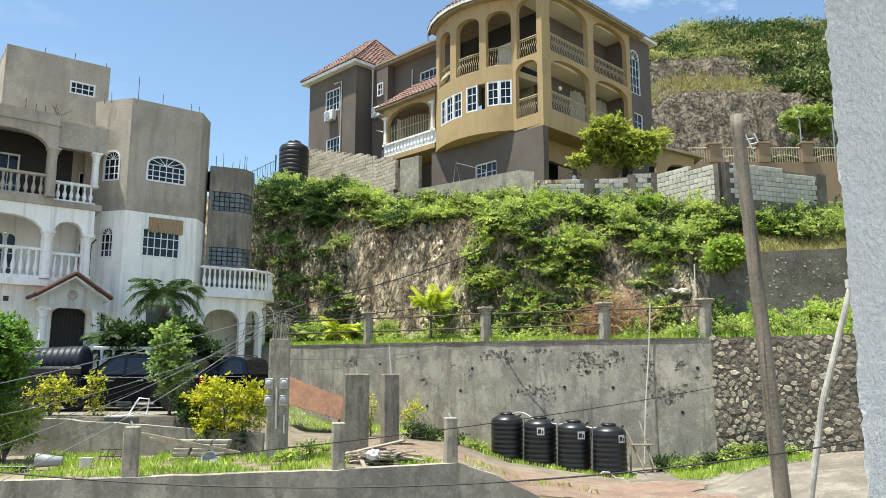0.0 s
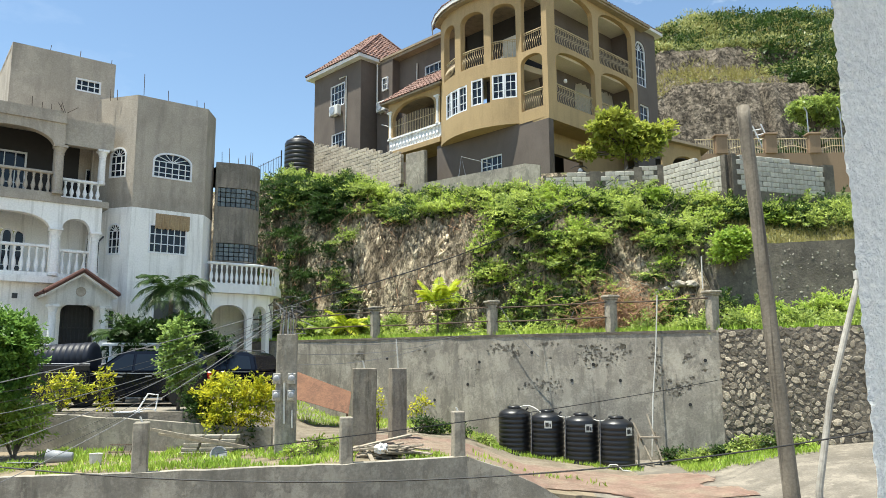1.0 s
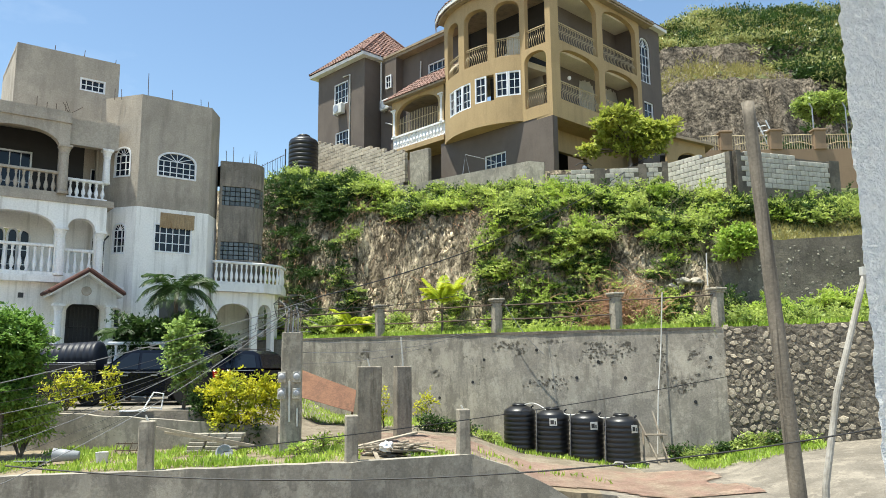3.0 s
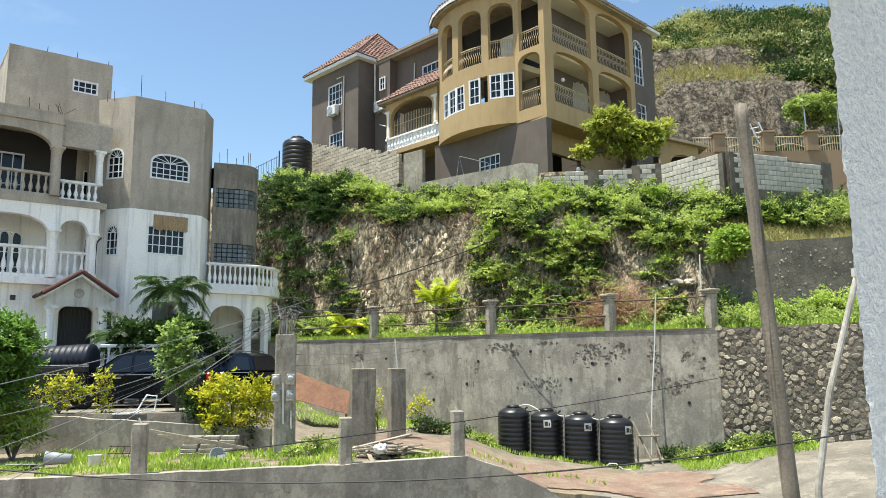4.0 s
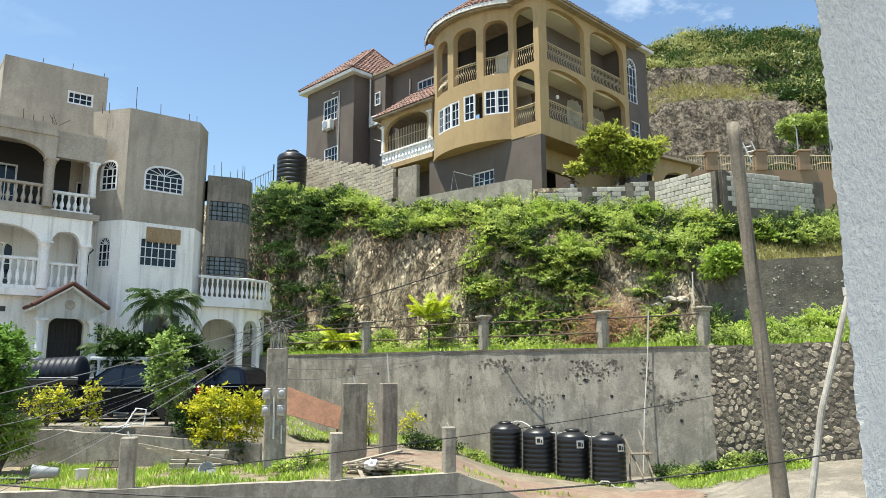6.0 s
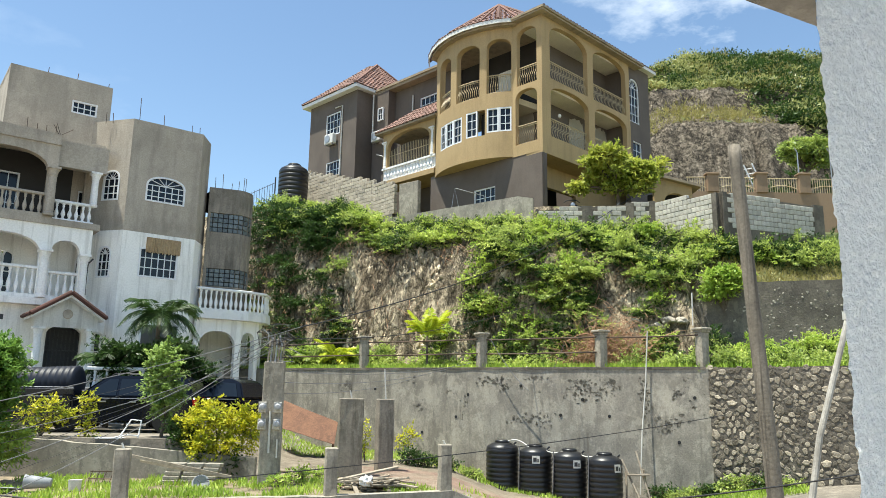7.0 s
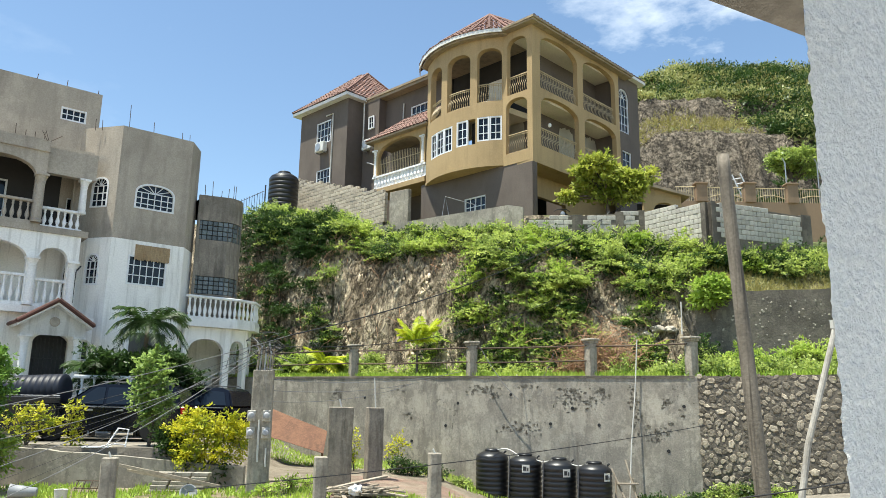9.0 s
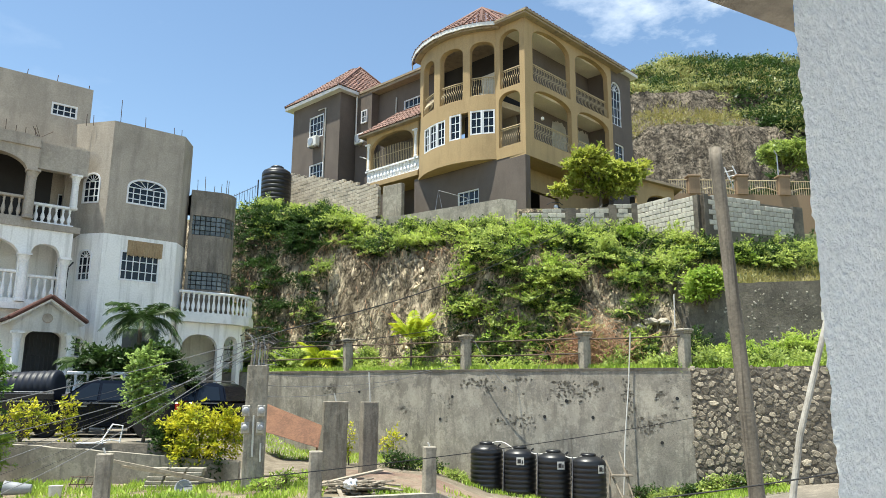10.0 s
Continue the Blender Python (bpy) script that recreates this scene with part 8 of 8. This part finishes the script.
# heap of dead brush on the terrace
bm = bmesh.new()
for _ in range(820):
    c = Vector((5.75 + NG.normal() * 0.7, 24.9 + NG.normal() * 0.3, 4.1))
    c.z = 4.0 + abs(NG.normal()) * 0.62
    e = Vector((NG.normal(), NG.normal() * 0.6, 0.3 + NG.normal() * 0.6)).normalized() * NG.uniform(0.3, 0.9)
    add_tube(bm, [c, c + e * 0.5 + Vector((0, 0, 0.08)), c + e], 0.013, 3, 0.006)
brush = part("dead_brush", bm, L_deadtwig)
tagged(brush, "heap of dry reddish-brown cut branches on the terrace", "brushwood", kind="stuff")
bm = bmesh.new()
for _ in range(330):
    x = NG.uniform(-3.0, 9.5)
    px, py, pz = bank_point(x, NG.uniform(0.1, 0.75))
    e = Vector((NG.normal() * 0.6, -0.3, 0.2 + abs(NG.normal()) * 0.8)).normalized() * NG.uniform(0.5, 1.5)
    add_tube(bm, [(px, py, pz), Vector((px, py, pz)) + e * 0.5 + Vector((NG.normal() * 0.1, 0, 0)), Vector((px, py, pz)) + e], 0.012, 3, 0.004)
tagged(part("bare_branches", bm, M_wood), "bare grey branches standing among the scrub", "branches", kind="stuff")

# brown dead vines hanging down the bank
bm = bmesh.new()
for _ in range(520):
    x = NG.uniform(-9.2, -3.6) if NG.random() < 0.6 else NG.uniform(-3.6, 8.5)
    px, py, pz = bank_point(x, NG.uniform(0.12, 0.7))
    c = Vector((px, py - 0.25, pz + 0.25))
    e = Vector((NG.normal() * 0.35, -0.12, -NG.uniform(0.25, 0.9)))
    add_tube(bm, [c, c + e * 0.5 + Vector((NG.normal() * 0.1, -0.12, 0.05)), c + e], 0.012, 3, 0.006)
tagged(part("dead_vines", bm, L_deadtwig), "dry brown vines hanging over the rock", "vines", kind="stuff")

# broken rock standing out of the cut face
bm = bmesh.new()
for _ in range(2600):
    x, s = NG.uniform(-4.8, 3.2), NG.uniform(0.02, 0.55)
    if noise.noise(Vector((x * 0.8, s * 6, 21))) < -0.05:
        continue
    px, py, pz = bank_point(x, s)
    r = NG.uniform(0.03, 0.095) * (1.6 if NG.random() < 0.1 else 1.0)
    m = Matrix.Translation((px, py + 0.03, pz)) @ Matrix.Rotation(NG.uniform(0, 3.1), 4, "Z") @ Matrix.Rotation(NG.normal() * 0.4, 4, "X") @ Matrix.Diagonal((r * NG.uniform(0.6, 1.2), r * 0.8, r * NG.uniform(0.9, 2.6), 1))
    made = bmesh.ops.create_icosphere(bm, subdivisions=1, radius=1.0, matrix=m)["verts"]
    for v in made:
        v.co += Vector((NG.normal(), NG.normal(), NG.normal())) * r * 0.16
tagged(part("broken_rock", bm, M_chunk), "angular tan limestone rubble in the cut bank", "rocks", kind="stuff")

# pale boulders on the ledge beside the lime bush
for i, (x, level, r) in enumerate(((7.7, 5.5, 0.26), (8.05, 5.7, 0.3), (8.4, 5.6, 0.25), (7.35, 5.3, 0.2), (7.0, 5.6, 0.18))):
    px, py, pz = bank_point(x, next((k / 80 for k in range(80) if bank_point(x, k / 80)[2] > level), 0.3))
    bm = bmesh.new()
    bmesh.ops.create_icosphere(bm, subdivisions=3, radius=r)
    for v in bm.verts:
        q = v.co * (1.1 / r) + Vector((i * 3.1, 0, 0))
        cell = noise.voronoi(q)[0]
        v.co *= 0.75 + 0.5 * noise.noise(q) + 0.4 * (cell[1] - cell[0])
        v.co.z *= 0.55
    tagged(part("boulder", bm, M_boulder, m=Matrix.Translation((px, py - 0.04, pz - r * 0.05))), "pale grey limestone boulder on the ledge", "boulder", "boulders on the ledge")

# loose stones on the terrace and the bank
bm = bmesh.new()
for _ in range(130):
    x = NG.uniform(-6, 9)
    y = NG.uniform(wall_y(x) + 0.8, foot_y(x) + 0.2)
    z = 3.95
    r = NG.uniform(0.05, 0.13)
    m = Matrix.Translation((x, y, z + r * 0.1)) @ Matrix.Diagonal((r * NG.uniform(0.8, 1.6), r, r * NG.uniform(0.4, 0.8), 1))
    s0 = len(bm.verts)
    bmesh.ops.create_icosphere(bm, subdivisions=1, radius=1.0, matrix=m)
tagged(part("loose_rocks", bm, M_plaster), "pale loose limestone rocks lying on the terrace", "rocks", kind="stuff")

for i, (x, y, h) in enumerate(((-10.1, 23.0, 2.3), (-9.5, 22.9, 1.9), (-8.9, 23.1, 2.2), (-8.2, 23.3, 2.1), (-7.6, 23.4, 1.8))):
    shrub("porch_shrub", (x, y, 1.9), clumps(90 + i, 13, (0.55, 0.35, 0.6), 0.25, 0.42, h), 1200, 0.16, L_dark, "dark glossy shrub in front of the porch", "shrub", 4, seed=95 + i, height=h * 0.6)
for i, x in enumerate((-7.4, -6.6, -5.6, -4.9, -3.2, -2.3)):
    y = foot_y(x) - 0.1
    shrub("foot_bush", (x, y, 3.9), clumps(110 + i, 9, (0.5, 0.3, 0.4), 0.25, 0.5, 0.6), 1300, 0.13, L_bush if i % 2 else L_lime, "leafy green bush at the foot of the bank", "bush", 4, seed=120 + i)
porch_rail = thing("porch_balustrade", Matrix.Translation((-10.55, 22.5, 2.7)), "low white masonry balustrade in front of the porch", "balustrade")
balustrade(porch_rail, Matrix(), [(0, 0), (1.65, 0.4)], 0.0, 1.0, 0.36, M_white)
for i, (x, dy) in enumerate(((6.5, 0.7), (7.1, 1.0), (7.7, 0.8), (8.4, 0.55), (9.0, 0.5))):
    y = wall_y(x) - dy
    shrub("wall_foot_weed", (x, y, yard_z(x, y)), clumps(150 + i, 9, (0.45, 0.28, 0.16), 0.16, 0.3, 0.22), 1300, 0.1, L_bush if i % 2 else L_dark, "low leafy green weed clump at the foot of the wall", "weeds", 4, seed=160 + i)

# dark thicket behind the fence posts
tp, tn = [], []
for _ in range(60):
    c = (NG.uniform(18.5, 27), NG.uniform(42.6, 44.0), NG.uniform(12.0, 16.6))
    p, d = spray_points(NG, c, (0.8, 0.6, 0.7), 170)
    tp.append(p), tn.append(d)
stuff("thicket", leaf_mesh("thicket", np.concatenate(tp), 0.22, np.concatenate(tn), 0.45, 0.1, NG), L_dark, "dark green thicket behind thin fence posts", "scrub")
# the tree above the thicket
shrub("tree", (22.7, 44.0, 9.0), clumps(201, 24, (1.5, 0.9, 1.1), 0.45, 0.75, 9.3), 900, 0.24, L_bush, "bright green tree standing above a dark thicket", "tree", 5, height=8.0, trunk=0.06, seed=203)



# ---- blocks and stones, piece by piece ----
bm = bmesh.new()
for _ in range(230):
    x = NG.uniform(9.1, 15.5)
    y = lerp_table(x, (9.0, 10.4, 14.6, 18), (25.9, 25.2, 24.6, 24.2)) - 0.155
    r = NG.uniform(0.012, 0.038) * (1.7 if NG.random() < 0.1 else 1.0)
    made = bmesh.ops.create_icosphere(bm, subdivisions=1, radius=1.0, matrix=Matrix.Translation((x, y, NG.uniform(4.6, 6.8))) @ Matrix.Diagonal((r * 1.3, r * 0.35, r, 1)))["verts"]
    for v in made:
        v.co += Vector((NG.normal(), NG.normal() * 0.5, NG.normal())) * r * 0.2
tagged(part("pebbles", bm, M_boulder, wall_slope), "pale pebbles set in the dark wall", kind="stuff")
for name, p, q, z0, z1, t0, t1, mat, label, mortar, gaps, ragged, seed in BLOCK_WALLS:
    block_wall(name, p, q, z0, z1, t0, t1, mat, label, mortar, gaps=gaps, ragged=ragged, seed=seed, under=1.2)


def stone_mesh(seed):
    g = random.Random(seed)
    bm = bmesh.new()
    n = g.choice((5, 6, 7))
    rim = [(math.cos(2 * math.pi * i / n + g.uniform(-0.25, 0.25)) * g.uniform(0.8, 1.1), math.sin(2 * math.pi * i / n + g.uniform(-0.25, 0.25)) * g.uniform(0.75, 1.1)) for i in range(n)]
    a = [bm.verts.new((x, 0.4, z)) for x, z in rim]
    b = [bm.verts.new((x * 0.95, -0.2, z * 0.95)) for x, z in rim]
    c = [bm.verts.new((x * 0.78, -0.38 + g.uniform(-0.1, 0.1), z * 0.78)) for x, z in rim]
    for r0, r1 in ((a, b), (b, c)):
        for i in range(n):
            bm.faces.new((r0[i], r0[(i + 1) % n], r1[(i + 1) % n], r1[i]))
    bm.faces.new(c)
    bmesh.ops.recalc_face_normals(bm, faces=bm.faces)
    me = bpy.data.meshes.new("stone")
    bm.to_mesh(me)
    bm.free()
    me.materials.append(M_stone)
    return me


STONES = [stone_mesh(i) for i in range(14)]
rng = random.Random(5)
placed, rest = [], bmesh.new()
count = 0
line_pts = [Vector((8.16, 22.22, 0)), Vector((10.87, 20.18, 0)), Vector((15, 17.28, 0))]
for a, b in zip(line_pts, line_pts[1:]):
    L = min((b - a).length, 3.4)
    d = (b - a).normalized()
    nr = Vector((d.y, -d.x, 0))
    if nr.y > 0:
        nr = -nr
    on_wall = []
    for r0, tries in ((0.13, 50), (0.105, 260), (0.085, 700), (0.065, 1500), (0.048, 2200)):
        for _ in range(tries):
            u, z = rng.uniform(0.02, L), rng.uniform(0.35, 3.93)
            r = r0 * rng.uniform(0.85, 1.15)
            if any((u - o[0]) ** 2 + (z - o[1]) ** 2 < ((r + o[2]) * 0.82) ** 2 for o in on_wall):
                continue
            on_wall.append((u, z, r))
            c = a + d * u + Vector((0, 0, z)) + nr * 0.3
            m = Matrix.Translation(c) @ Matrix.Rotation(math.atan2(d.y, d.x), 4, "Z") @ Matrix.Rotation(rng.uniform(0, 6.28), 4, "Y") @ Matrix.Diagonal((r * 1.15, r * 0.5, r * rng.uniform(0.65, 1.05), 1))
            count += 1
            me = rng.choice(STONES)
            if count <= 300:
                part_mesh("stone", me, None, wall_stone, m=m)
            else:
                v = [rest.verts.new(m @ q.co) for q in me.vertices]
                for f in me.polygons:
                    rest.faces.new([v[i] for i in f.vertices])
tagged(part("rubble_stones", rest, M_stone, wall_stone), kind="stuff")
